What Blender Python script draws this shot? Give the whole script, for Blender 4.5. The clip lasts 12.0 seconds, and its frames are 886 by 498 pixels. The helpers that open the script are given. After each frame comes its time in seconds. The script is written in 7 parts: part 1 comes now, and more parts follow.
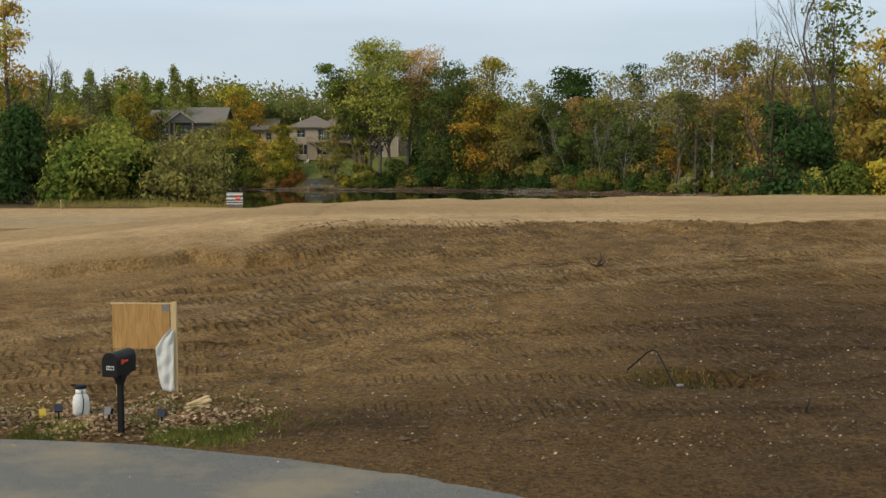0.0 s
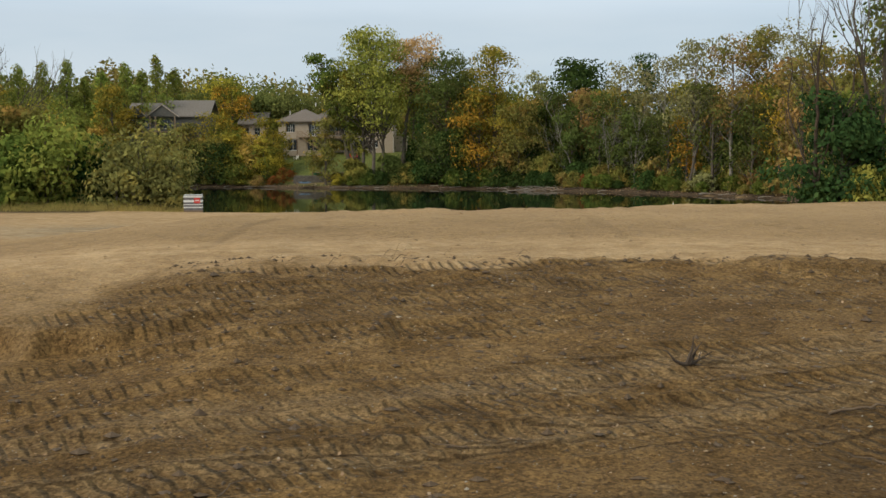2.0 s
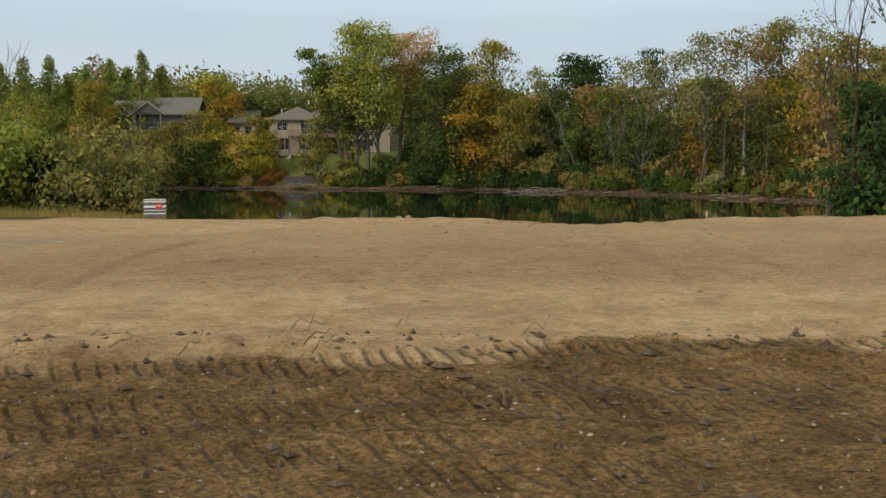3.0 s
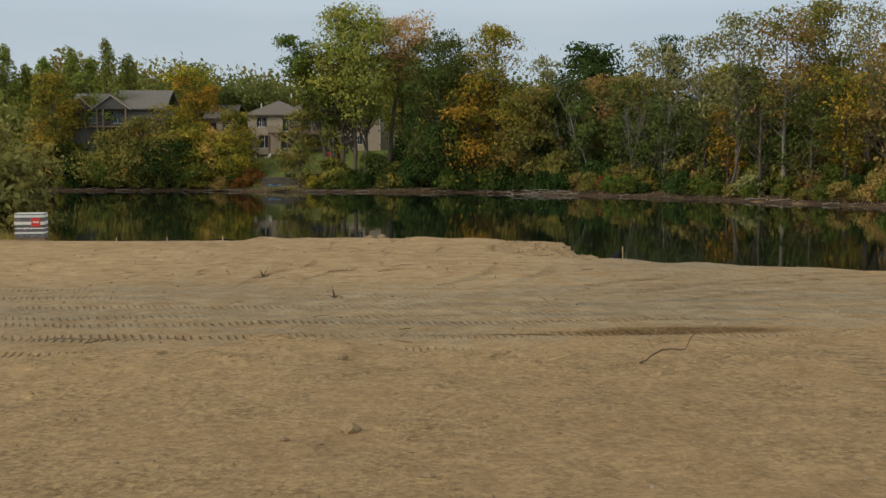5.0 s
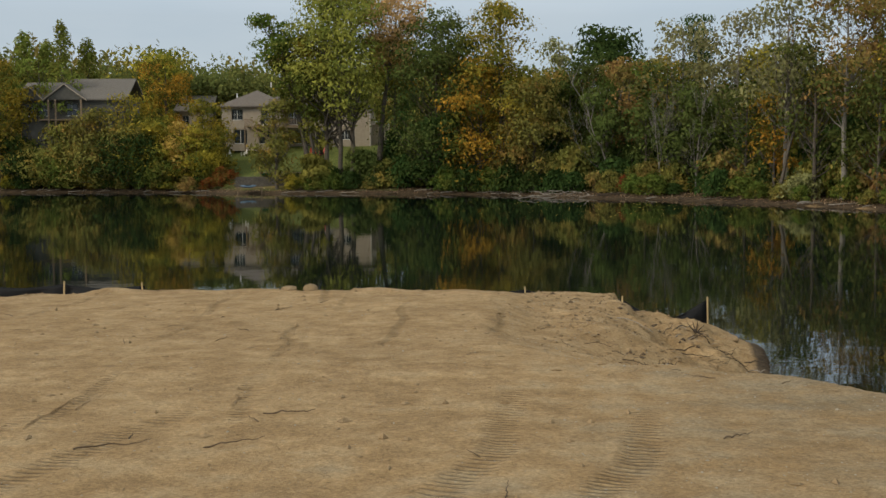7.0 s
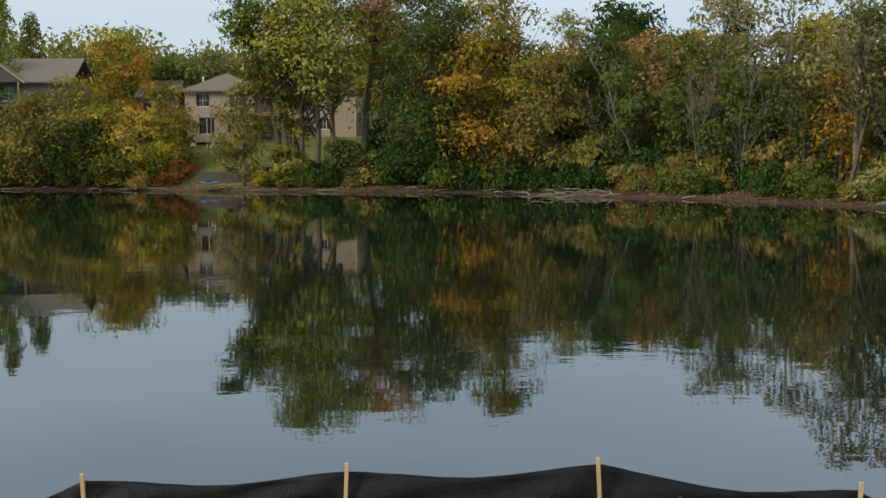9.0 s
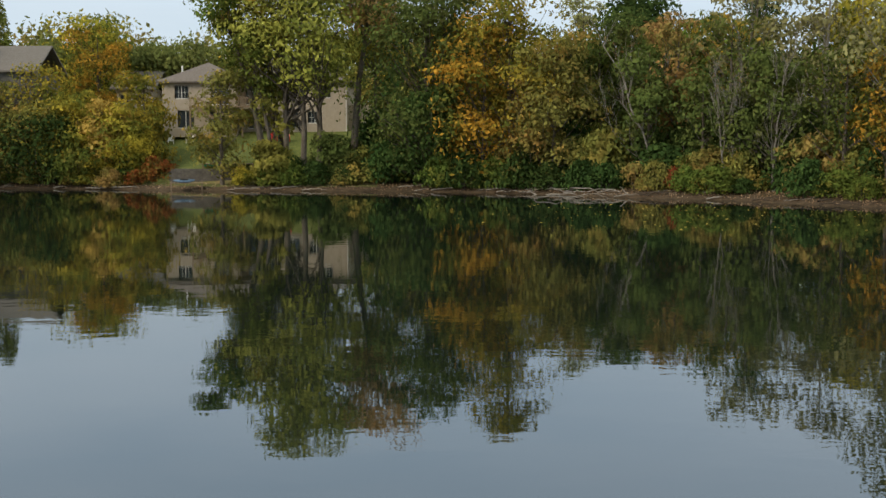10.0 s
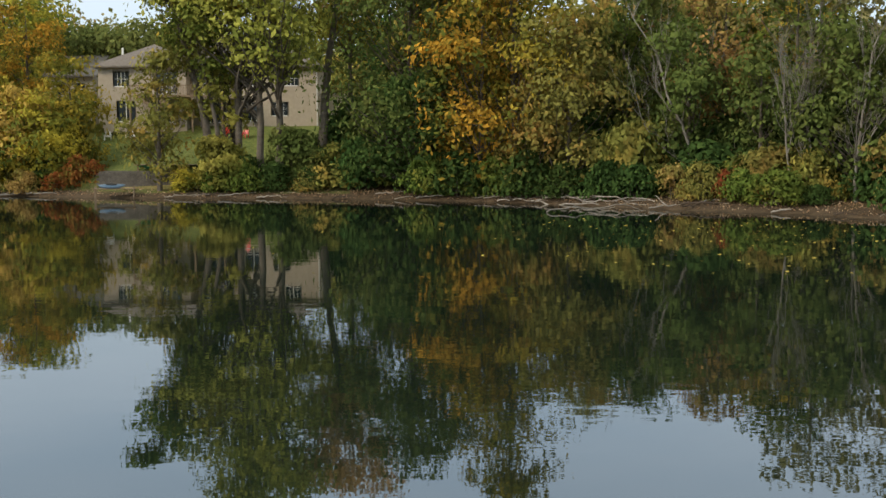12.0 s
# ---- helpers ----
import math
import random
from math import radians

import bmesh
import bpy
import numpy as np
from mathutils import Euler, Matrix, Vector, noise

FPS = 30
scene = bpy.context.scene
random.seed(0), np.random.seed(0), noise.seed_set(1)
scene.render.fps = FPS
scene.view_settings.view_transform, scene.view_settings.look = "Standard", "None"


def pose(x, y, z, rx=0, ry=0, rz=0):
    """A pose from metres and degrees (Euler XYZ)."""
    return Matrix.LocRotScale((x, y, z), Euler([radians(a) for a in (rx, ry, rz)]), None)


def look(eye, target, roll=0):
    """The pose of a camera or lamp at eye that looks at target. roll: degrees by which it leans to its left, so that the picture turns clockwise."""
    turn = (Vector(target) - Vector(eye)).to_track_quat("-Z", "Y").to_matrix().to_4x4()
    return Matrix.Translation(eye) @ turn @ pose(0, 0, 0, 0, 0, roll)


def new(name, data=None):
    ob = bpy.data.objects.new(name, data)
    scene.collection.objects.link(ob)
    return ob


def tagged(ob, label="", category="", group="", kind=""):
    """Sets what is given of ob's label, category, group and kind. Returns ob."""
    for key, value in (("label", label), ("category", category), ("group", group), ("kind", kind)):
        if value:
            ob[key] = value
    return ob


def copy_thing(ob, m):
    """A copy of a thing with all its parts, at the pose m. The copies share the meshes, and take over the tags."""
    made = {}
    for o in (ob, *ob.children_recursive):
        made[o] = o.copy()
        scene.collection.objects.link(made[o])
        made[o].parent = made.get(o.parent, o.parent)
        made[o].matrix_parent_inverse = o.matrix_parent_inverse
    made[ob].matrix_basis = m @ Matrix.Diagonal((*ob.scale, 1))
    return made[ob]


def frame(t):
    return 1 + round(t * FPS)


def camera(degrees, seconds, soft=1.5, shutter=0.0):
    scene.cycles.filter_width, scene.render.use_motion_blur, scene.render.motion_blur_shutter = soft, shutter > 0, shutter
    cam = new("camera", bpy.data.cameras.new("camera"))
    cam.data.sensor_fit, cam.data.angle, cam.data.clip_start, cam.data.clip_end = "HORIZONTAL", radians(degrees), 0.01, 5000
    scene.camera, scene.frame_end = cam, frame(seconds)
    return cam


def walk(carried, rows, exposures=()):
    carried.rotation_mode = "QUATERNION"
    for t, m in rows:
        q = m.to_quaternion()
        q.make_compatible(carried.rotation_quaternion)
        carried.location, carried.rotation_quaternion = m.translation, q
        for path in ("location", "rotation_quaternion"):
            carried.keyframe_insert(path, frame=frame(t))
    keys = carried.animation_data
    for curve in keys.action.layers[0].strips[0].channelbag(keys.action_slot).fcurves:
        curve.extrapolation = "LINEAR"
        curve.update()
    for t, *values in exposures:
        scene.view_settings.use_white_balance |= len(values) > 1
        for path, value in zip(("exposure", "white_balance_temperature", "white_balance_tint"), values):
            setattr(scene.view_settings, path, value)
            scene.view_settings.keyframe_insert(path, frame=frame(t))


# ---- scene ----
cam = camera(41.5, 12.0)
METRES, EYE, TILT, LEAN, TURN = 122.0, 6.0, -4.45, 0.0, 0.0
ROWS = [
    (0.0, 0.0, 0.0, 0.0, -0.0, 0.0, 0.0),
    (0.5, 0.0011, 0.0205, 0.0017, 0.04, -0.07, -0.0),
    (1.0, 0.0024, 0.0458, 0.0038, 0.05, -0.13, 0.01),
    (1.5, 0.004, 0.0756, 0.006, 0.07, -0.18, 0.01),
    (2.0, 0.0056, 0.1088, 0.0087, 0.07, -0.21, 0.03),
    (2.5, 0.0076, 0.146, 0.0115, 0.08, -0.22, 0.02),
    (3.0, 0.0099, 0.1836, 0.0145, 0.11, -0.23, 0.03),
    (5.0, 0.0146, 0.3521, 0.0261, 0.11, -0.26, 0.12),
    (5.5, 0.0162, 0.3964, 0.0293, 0.17, -0.28, 0.11),
    (6.0, 0.018, 0.4414, 0.0326, 0.24, -0.31, 0.1),
    (6.5, 0.02, 0.4866, 0.0359, 0.29, -0.35, 0.18),
    (7.0, 0.0218, 0.5325, 0.0393, 0.33, -0.43, 0.22),
    (9.0, 0.0271, 0.7184, 0.0481, 0.42, -0.6, 0.17),
    (9.5, 0.0285, 0.7655, 0.0502, 0.46, -0.64, 0.14),
    (10.0, 0.0305, 0.8126, 0.0529, 0.52, -0.7, 0.09),
    (10.5, 0.0312, 0.8596, 0.056, 0.5, -0.77, 0.1),
    (11.0, 0.0322, 0.907, 0.0587, 0.49, -0.84, 0.05),
    (11.5, 0.0334, 0.9548, 0.0628, 0.44, -0.92, 0.07),
    (12.0, 0.0335, 0.997, 0.067, 0.26, -0.85, 0.1),
]
walk(cam, [(t, pose(0, 0, EYE, TILT, LEAN, TURN) @ pose(METRES * x, METRES * y, METRES * z, 90 + pitch, roll, yaw)) for t, x, y, z, yaw, pitch, roll in ROWS],
     exposures=[(0.0, 0.0), (2.0, 0.0), (3.5, -0.12), (5.0, -0.3), (7.0, -0.25), (9.0, 0.08), (10.5, 0.25), (12.0, 0.42)])

# ---- light and sky ----
SUN_EL, SUN_AZ = 30.0, 240.0
world = bpy.data.worlds.new("overcast_sky")
scene.world = world
world.use_nodes = True
wt = world.node_tree
wt.nodes.clear()
w_out = wt.nodes.new("ShaderNodeOutputWorld")
w_bg = wt.nodes.new("ShaderNodeBackground")
w_sky = wt.nodes.new("ShaderNodeTexSky")
w_sky.sky_type = "NISHITA"
w_sky.sun_disc = False
w_sky.sun_elevation = radians(SUN_EL)
w_sky.sun_rotation = radians(SUN_AZ)
w_sky.dust_density = 1.0
w_scale = wt.nodes.new("ShaderNodeVectorMath")
w_scale.operation = "SCALE"
w_scale.inputs[3].default_value = 0.085
w_co = wt.nodes.new("ShaderNodeTexCoord")
w_map = wt.nodes.new("ShaderNodeMapping")
w_map.inputs["Scale"].default_value = (1.0, 1.0, 5.0)
w_noise = wt.nodes.new("ShaderNodeTexNoise")
w_noise.inputs["Scale"].default_value = 2.6
w_noise.inputs["Detail"].default_value = 6.0
w_ramp = wt.nodes.new("ShaderNodeValToRGB")
w_ramp.color_ramp.elements[0].position = 0.3
w_ramp.color_ramp.elements[1].position = 0.75
w_ramp.color_ramp.elements[0].color = (0.55, 0.67, 0.78, 1)
w_ramp.color_ramp.elements[1].color = (0.73, 0.81, 0.88, 1)
w_mix = wt.nodes.new("ShaderNodeMix")
w_mix.data_type = "RGBA"
w_mix.inputs["Factor"].default_value = 0.82
wt.links.new(w_co.outputs["Generated"], w_map.inputs["Vector"])
wt.links.new(w_map.outputs["Vector"], w_noise.inputs["Vector"])
wt.links.new(w_noise.outputs["Fac"], w_ramp.inputs["Fac"])
wt.links.new(w_sky.outputs["Color"], w_scale.inputs[0])
wt.links.new(w_scale.outputs["Vector"], w_mix.inputs["A"])
wt.links.new(w_ramp.outputs["Color"], w_mix.inputs["B"])
w_sep = wt.nodes.new("ShaderNodeSeparateXYZ")
w_high = wt.nodes.new("ShaderNodeValToRGB")
for e, (p, c) in zip([w_high.color_ramp.elements[0], w_high.color_ramp.elements[1], w_high.color_ramp.elements.new(0.3), w_high.color_ramp.elements.new(0.45)],
                     ((0.11, (1, 1, 1, 1)), (1.0, (2.05, 1.68, 1.16, 1)), (0.3, (1.70, 1.80, 1.90, 1)), (0.45, (1.8, 1.52, 1.12, 1)))):
    e.position, e.color = p, c
w_mul = wt.nodes.new("ShaderNodeMix")
w_mul.data_type, w_mul.blend_type = "RGBA", "MULTIPLY"
w_mul.inputs["Factor"].default_value = 1.0
wt.links.new(w_co.outputs["Generated"], w_sep.inputs[0])
wt.links.new(w_sep.outputs["Z"], w_high.inputs["Fac"])
wt.links.new(w_mix.outputs["Result"], w_mul.inputs["A"])
wt.links.new(w_high.outputs["Color"], w_mul.inputs["B"])
wt.links.new(w_mul.outputs["Result"], w_bg.inputs["Color"])
w_bg.inputs["Strength"].default_value = 1.0
wt.links.new(w_bg.outputs["Background"], w_out.inputs["Surface"])

sun_data = bpy.data.lights.new("sun", "SUN")
sun_data.energy = 2.0
sun_data.angle = radians(14)
sun_data.color = (1.0, 0.90, 0.74)
sun = new("sun", sun_data)
_a, _e = radians(SUN_AZ), radians(SUN_EL)
sun_dir = Vector((math.sin(_a) * math.cos(_e), math.cos(_a) * math.cos(_e), math.sin(_e)))
sun.matrix_world = look(sun_dir * 300, (0, 0, 0))

# ---- materials ----
def material(name):
    m = bpy.data.materials.new(name)
    m.use_nodes = True
    nt = m.node_tree
    return m, nt, nt.nodes["Principled BSDF"], nt.nodes["Material Output"]


def node(nt, kind, **values):
    n = nt.nodes.new(kind)
    for key, value in values.items():
        n.inputs[key.replace("_", " ")].default_value = value
    return n


def noise_node(nt, scale, detail=4.0, rough=0.6, coords="Object"):
    c = nt.nodes.new("ShaderNodeTexCoord")
    n = node(nt, "ShaderNodeTexNoise", Scale=scale, Detail=detail, Roughness=rough)
    nt.links.new(c.outputs[coords], n.inputs["Vector"])
    return n


def ramp(nt, source, stops):
    r = nt.nodes.new("ShaderNodeValToRGB")
    els = r.color_ramp.elements
    while len(els) < len(stops):
        els.new(0.5)
    for e, (p, c) in zip(els, stops):
        e.position, e.color = p, (*c, 1)
    nt.links.new(source, r.inputs["Fac"])
    return r


def mix_rgb(nt, fac, a, b, kind="MIX"):
    m = nt.nodes.new("ShaderNodeMix")
    m.data_type, m.blend_type = "RGBA", kind
    for value, name in ((fac, "Factor"), (a, "A"), (b, "B")):
        if isinstance(value, (int, float)):
            m.inputs[name].default_value = value
        elif isinstance(value, tuple):
            m.inputs[name].default_value = (*value, 1)
        else:
            nt.links.new(value, m.inputs[name])
    return m.outputs["Result"]


def math_node(nt, op, a, b=0.0):
    m = nt.nodes.new("ShaderNodeMath")
    m.operation = op
    for value, i in ((a, 0), (b, 1)):
        if isinstance(value, (int, float)):
            m.inputs[i].default_value = value
        else:
            nt.links.new(value, m.inputs[i])
    return m.outputs[0]


def bump(nt, bsdf, height, strength, distance):
    b = node(nt, "ShaderNodeBump", Strength=strength, Distance=distance)
    nt.links.new(height, b.inputs["Height"])
    nt.links.new(b.outputs["Normal"], bsdf.inputs["Normal"])


def plain(name, dark, light, scale=6.0, rough=0.7, metal=0.0, relief=0.3, depth=0.01):
    """A worn surface between two tones, with grain at two scales."""
    m, nt, bs, _ = material(name)
    big, fine = noise_node(nt, scale, 5.0), noise_node(nt, scale * 9, 3.0)
    both = math_node(nt, "ADD", math_node(nt, "MULTIPLY", big.outputs["Fac"], 0.65), math_node(nt, "MULTIPLY", fine.outputs["Fac"], 0.35))
    c = ramp(nt, both, [(0.32, dark), (0.68, light)])
    info = nt.nodes.new("ShaderNodeObjectInfo")
    vary = math_node(nt, "ADD", math_node(nt, "MULTIPLY", info.outputs["Random"], 0.24), 0.88)
    tone = nt.nodes.new("ShaderNodeVectorMath")
    tone.operation = "SCALE"
    nt.links.new(c.outputs["Color"], tone.inputs[0])
    nt.links.new(vary, tone.inputs[3])
    nt.links.new(tone.outputs["Vector"], bs.inputs["Base Color"])
    bs.inputs["Roughness"].default_value = rough
    bs.inputs["Metallic"].default_value = metal
    bump(nt, bs, fine.outputs["Fac"], relief, depth)
    return m


def foliage(name, tones, patch=None, patch_at=0.55, patch_scale=0.28):
    """Leaves: tone by leaf, larger patches of a second tone, light and dark of clumps put into the colour, light
    passing through.
    """
    m, nt, bs, out = material(name)
    geo = nt.nodes.new("ShaderNodeNewGeometry")
    mean = [sum(c[k] for c in tones) / len(tones) for k in range(3)]
    tones = [tuple(0.5 * c[k] + 0.5 * mean[k] for k in range(3)) for c in tones]
    stops = [(i / max(1, len(tones) - 1), c) for i, c in enumerate(tones)]
    col = ramp(nt, geo.outputs["Random Per Island"], stops).outputs["Color"]
    if patch:
        n = noise_node(nt, patch_scale, 3.0, 0.55)
        f = ramp(nt, n.outputs["Fac"], [(patch_at - 0.07, (0, 0, 0)), (patch_at + 0.09, (1, 1, 1))]).outputs["Color"]
        col = mix_rgb(nt, f, col, patch)
    # random noise puts lit-and-dark contrast between clumps into the leaf colour
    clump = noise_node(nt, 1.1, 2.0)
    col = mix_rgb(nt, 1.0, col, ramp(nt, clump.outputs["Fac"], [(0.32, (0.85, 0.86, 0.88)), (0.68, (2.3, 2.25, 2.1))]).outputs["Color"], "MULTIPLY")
    info = nt.nodes.new("ShaderNodeObjectInfo")
    hsv = nt.nodes.new("ShaderNodeHueSaturation")
    nt.links.new(math_node(nt, "ADD", math_node(nt, "MULTIPLY", info.outputs["Random"], 0.03), 0.485), hsv.inputs["Hue"])
    nt.links.new(math_node(nt, "ADD", math_node(nt, "MULTIPLY", info.outputs["Random"], 0.3), 0.85), hsv.inputs["Value"])
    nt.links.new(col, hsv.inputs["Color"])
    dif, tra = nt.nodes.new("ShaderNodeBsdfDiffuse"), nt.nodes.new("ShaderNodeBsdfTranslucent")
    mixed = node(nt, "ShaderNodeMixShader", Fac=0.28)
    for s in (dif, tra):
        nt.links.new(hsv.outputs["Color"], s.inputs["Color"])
    nt.links.new(dif.outputs[0], mixed.inputs[1])
    nt.links.new(tra.outputs[0], mixed.inputs[2])
    nt.links.new(mixed.outputs[0], out.inputs["Surface"])
    nt.nodes.remove(bs)
    return m


def soil_material():
    m, nt, bs, _ = material("graded_soil")
    geo = nt.nodes.new("ShaderNodeNewGeometry")

    def tex(scale, detail=5.0, rough=0.6, stretch=None):
        n = node(nt, "ShaderNodeTexNoise", Scale=scale, Detail=detail, Roughness=rough)
        if stretch:
            mp = nt.nodes.new("ShaderNodeMapping")
            mp.inputs["Scale"].default_value = stretch
            mp.inputs["Rotation"].default_value = (0, 0, radians(12))
            nt.links.new(geo.outputs["Position"], mp.inputs["Vector"])
            nt.links.new(mp.outputs["Vector"], n.inputs["Vector"])
        else:
            nt.links.new(geo.outputs["Position"], n.inputs["Vector"])
        return n.outputs["Fac"]

    def attr(name):
        a = nt.nodes.new("ShaderNodeAttribute")
        a.attribute_name = name
        return a.outputs["Fac"]

    mid, fine, big, streak = tex(1.3), tex(14.0, 6.0, 0.7), tex(0.22), tex(0.55, 5.0, 0.62, (0.35, 2.2, 1.0))
    tan = ramp(nt, mid, [(0.38, (0.335, 0.219, 0.107)), (0.5, (0.395, 0.264, 0.134)), (0.63, (0.45, 0.312, 0.166))]).outputs["Color"]
    dark = ramp(nt, mid, [(0.38, (0.138, 0.081, 0.029)), (0.5, (0.19, 0.113, 0.042)), (0.63, (0.245, 0.151, 0.060))]).outputs["Color"]
    grey = ramp(nt, mid, [(0.38, (0.235, 0.180, 0.108)), (0.62, (0.31, 0.245, 0.158))]).outputs["Color"]
    wet_and_pit = ramp(nt, mid, [(0.3, (0.050, 0.035, 0.021)), (0.7, (0.125, 0.086, 0.052))]).outputs["Color"]
    lawn = ramp(nt, tex(2.5), [(0.3, (0.085, 0.115, 0.028)), (0.7, (0.185, 0.20, 0.052))]).outputs["Color"]
    duff = ramp(nt, tex(3.0), [(0.3, (0.035, 0.026, 0.014)), (0.7, (0.12, 0.08, 0.035))]).outputs["Color"]
    ragged = math_node(nt, "SUBTRACT", mid, 0.5)

    def edge(name, spread=0.9):
        f = math_node(nt, "ADD", attr(name), math_node(nt, "MULTIPLY", ragged, spread))
        return ramp(nt, f, [(0.25, (0, 0, 0)), (0.75, (1, 1, 1))]).outputs["Color"]

    col = mix_rgb(nt, edge("topsoil", 1.2), tan, dark)
    col = mix_rgb(nt, edge("moist", 0.8), col, ramp(nt, mid, [(0.38, (0.052, 0.029, 0.010)), (0.5, (0.078, 0.044, 0.016)), (0.63, (0.108, 0.063, 0.024))]).outputs["Color"])
    col = mix_rgb(nt, math_node(nt, "MULTIPLY", edge("packed", 0.7), 0.75), col, ramp(nt, mid, [(0.38, (0.21, 0.132, 0.058)), (0.62, (0.30, 0.198, 0.094))]).outputs["Color"])
    band = ramp(nt, streak, [(0.42, (0, 0, 0)), (0.62, (1, 1, 1))]).outputs["Color"]
    col = mix_rgb(nt, math_node(nt, "MULTIPLY", edge("gravel", 1.6), math_node(nt, "ADD", math_node(nt, "MULTIPLY", band, 0.6), 0.4)), col, grey)
    col = mix_rgb(nt, edge("damp_and_pit"), col, wet_and_pit)
    col = mix_rgb(nt, edge("lawn"), col, lawn)
    col = mix_rgb(nt, edge("woods"), col, duff)
    loose = math_node(nt, "ADD", math_node(nt, "MULTIPLY", edge("topsoil", 1.2), 0.6), 0.4)
    col = mix_rgb(nt, loose, col, mix_rgb(nt, 1.0, col, ramp(nt, fine, [(0.36, (0.52, 0.50, 0.48)), (0.5, (1, 1, 1)), (0.64, (1.32, 1.30, 1.28))]).outputs["Color"], "MULTIPLY"))
    col = mix_rgb(nt, 1.0, col, ramp(nt, big, [(0.3, (0.86, 0.85, 0.84)), (0.7, (1.1, 1.1, 1.1))]).outputs["Color"], "MULTIPLY")
    grit = node(nt, "ShaderNodeTexVoronoi", Scale=34.0)
    nt.links.new(geo.outputs["Position"], grit.inputs["Vector"])
    one = nt.nodes.new("ShaderNodeSeparateColor")
    nt.links.new(grit.outputs["Color"], one.inputs[0])
    col = mix_rgb(nt, loose, col, mix_rgb(nt, 1.0, col, ramp(nt, one.outputs[0], [(0.0, (0.66, 0.65, 0.64)), (1.0, (1.34, 1.34, 1.33))]).outputs["Color"], "MULTIPLY"))
    col = mix_rgb(nt, 1.0, col, ramp(nt, tex(3.4, 6.0, 0.68), [(0.34, (0.84, 0.83, 0.82)), (0.5, (1, 1, 1)), (0.66, (1.13, 1.13, 1.13))]).outputs["Color"], "MULTIPLY")
    vor = node(nt, "ShaderNodeTexVoronoi", Scale=10.0)
    nt.links.new(geo.outputs["Position"], vor.inputs["Vector"])
    chip = ramp(nt, vor.outputs["Distance"], [(0.10, (1, 1, 1)), (0.15, (0, 0, 0))]).outputs["Color"]
    pick = ramp(nt, tex(23.0, 1.0), [(0.58, (0, 0, 0)), (0.61, (1, 1, 1))]).outputs["Color"]
    col = mix_rgb(nt, math_node(nt, "MULTIPLY", math_node(nt, "MULTIPLY", chip, pick), 0.8), col, (0.44, 0.38, 0.29))
    nt.links.new(col, bs.inputs["Base Color"])
    bs.inputs["Roughness"].default_value = 0.95
    bs.inputs["Specular IOR Level"].default_value = 0.15
    h = math_node(nt, "ADD", math_node(nt, "MULTIPLY", tex(4.0, 5.0, 0.6), 0.05), math_node(nt, "MULTIPLY", math_node(nt, "MULTIPLY", fine, 0.075), loose))
    h = math_node(nt, "ADD", h, math_node(nt, "MULTIPLY", math_node(nt, "MULTIPLY", one.outputs[0], 0.010), loose))
    wave = math_node(nt, "SINE", math_node(nt, "MULTIPLY", math_node(nt, "ADD", attr("lug_phase"), math_node(nt, "ADD", math_node(nt, "MULTIPLY", fine, 0.22), math_node(nt, "MULTIPLY", mid, 0.5))), 2 * math.pi))
    slot = math_node(nt, "POWER", math_node(nt, "MAXIMUM", math_node(nt, "ADD", math_node(nt, "MULTIPLY", wave, 0.5), 0.5), 0.0), 3.2)
    h = math_node(nt, "SUBTRACT", h, math_node(nt, "MULTIPLY", math_node(nt, "MULTIPLY", slot, attr("lug_depth")), 3.6))
    bump(nt, bs, h, 1.0, 1.0)
    return m


def asphalt_material():
    m, nt, bs, _ = material("asphalt")
    big, fine = noise_node(nt, 0.7, 5.0, 0.6), noise_node(nt, 60.0, 4.0, 0.7)
    base = ramp(nt, fine.outputs["Fac"], [(0.35, (0.060, 0.058, 0.054)), (0.65, (0.165, 0.158, 0.146))]).outputs["Color"]
    sand = ramp(nt, big.outputs["Fac"], [(0.47, (0, 0, 0)), (0.66, (0.8, 0.8, 0.8))]).outputs["Color"]
    nt.links.new(mix_rgb(nt, sand, base, (0.23, 0.185, 0.12)), bs.inputs["Base Color"])
    bs.inputs["Roughness"].default_value = 0.88
    bump(nt, bs, fine.outputs["Fac"], 0.5, 0.012)
    return m


def water_material():
    m, nt, bs, _ = material("lake_water")
    bs.inputs["Base Color"].default_value = (0.006, 0.011, 0.007, 1)
    bs.inputs["Roughness"].default_value = 0.015
    bs.inputs["IOR"].default_value = 1.33
    geo = nt.nodes.new("ShaderNodeNewGeometry")
    mp = nt.nodes.new("ShaderNodeMapping")
    mp.inputs["Scale"].default_value = (0.6, 1.0, 1.0)
    nt.links.new(geo.outputs["Position"], mp.inputs["Vector"])
    a = node(nt, "ShaderNodeTexNoise", Scale=1.1, Detail=3.0, Roughness=0.5)
    b = node(nt, "ShaderNodeTexNoise", Scale=0.12, Detail=2.0)
    for n in (a, b):
        nt.links.new(mp.outputs["Vector"], n.inputs["Vector"])
    calm = ramp(nt, b.outputs["Fac"], [(0.35, (0.35, 0.35, 0.35)), (0.7, (1, 1, 1))]).outputs["Color"]
    bump(nt, bs, math_node(nt, "MULTIPLY", a.outputs["Fac"], calm), 0.16, 0.035)
    return m


def glass_material(name, tint=(0.02, 0.025, 0.03)):
    m, nt, bs, _ = material(name)
    n = noise_node(nt, 1.5, 2.0)
    nt.links.new(ramp(nt, n.outputs["Fac"], [(0.3, tint), (0.7, tuple(2.2 * c for c in tint))]).outputs["Color"], bs.inputs["Base Color"])
    bs.inputs["Roughness"].default_value = 0.06
    return m


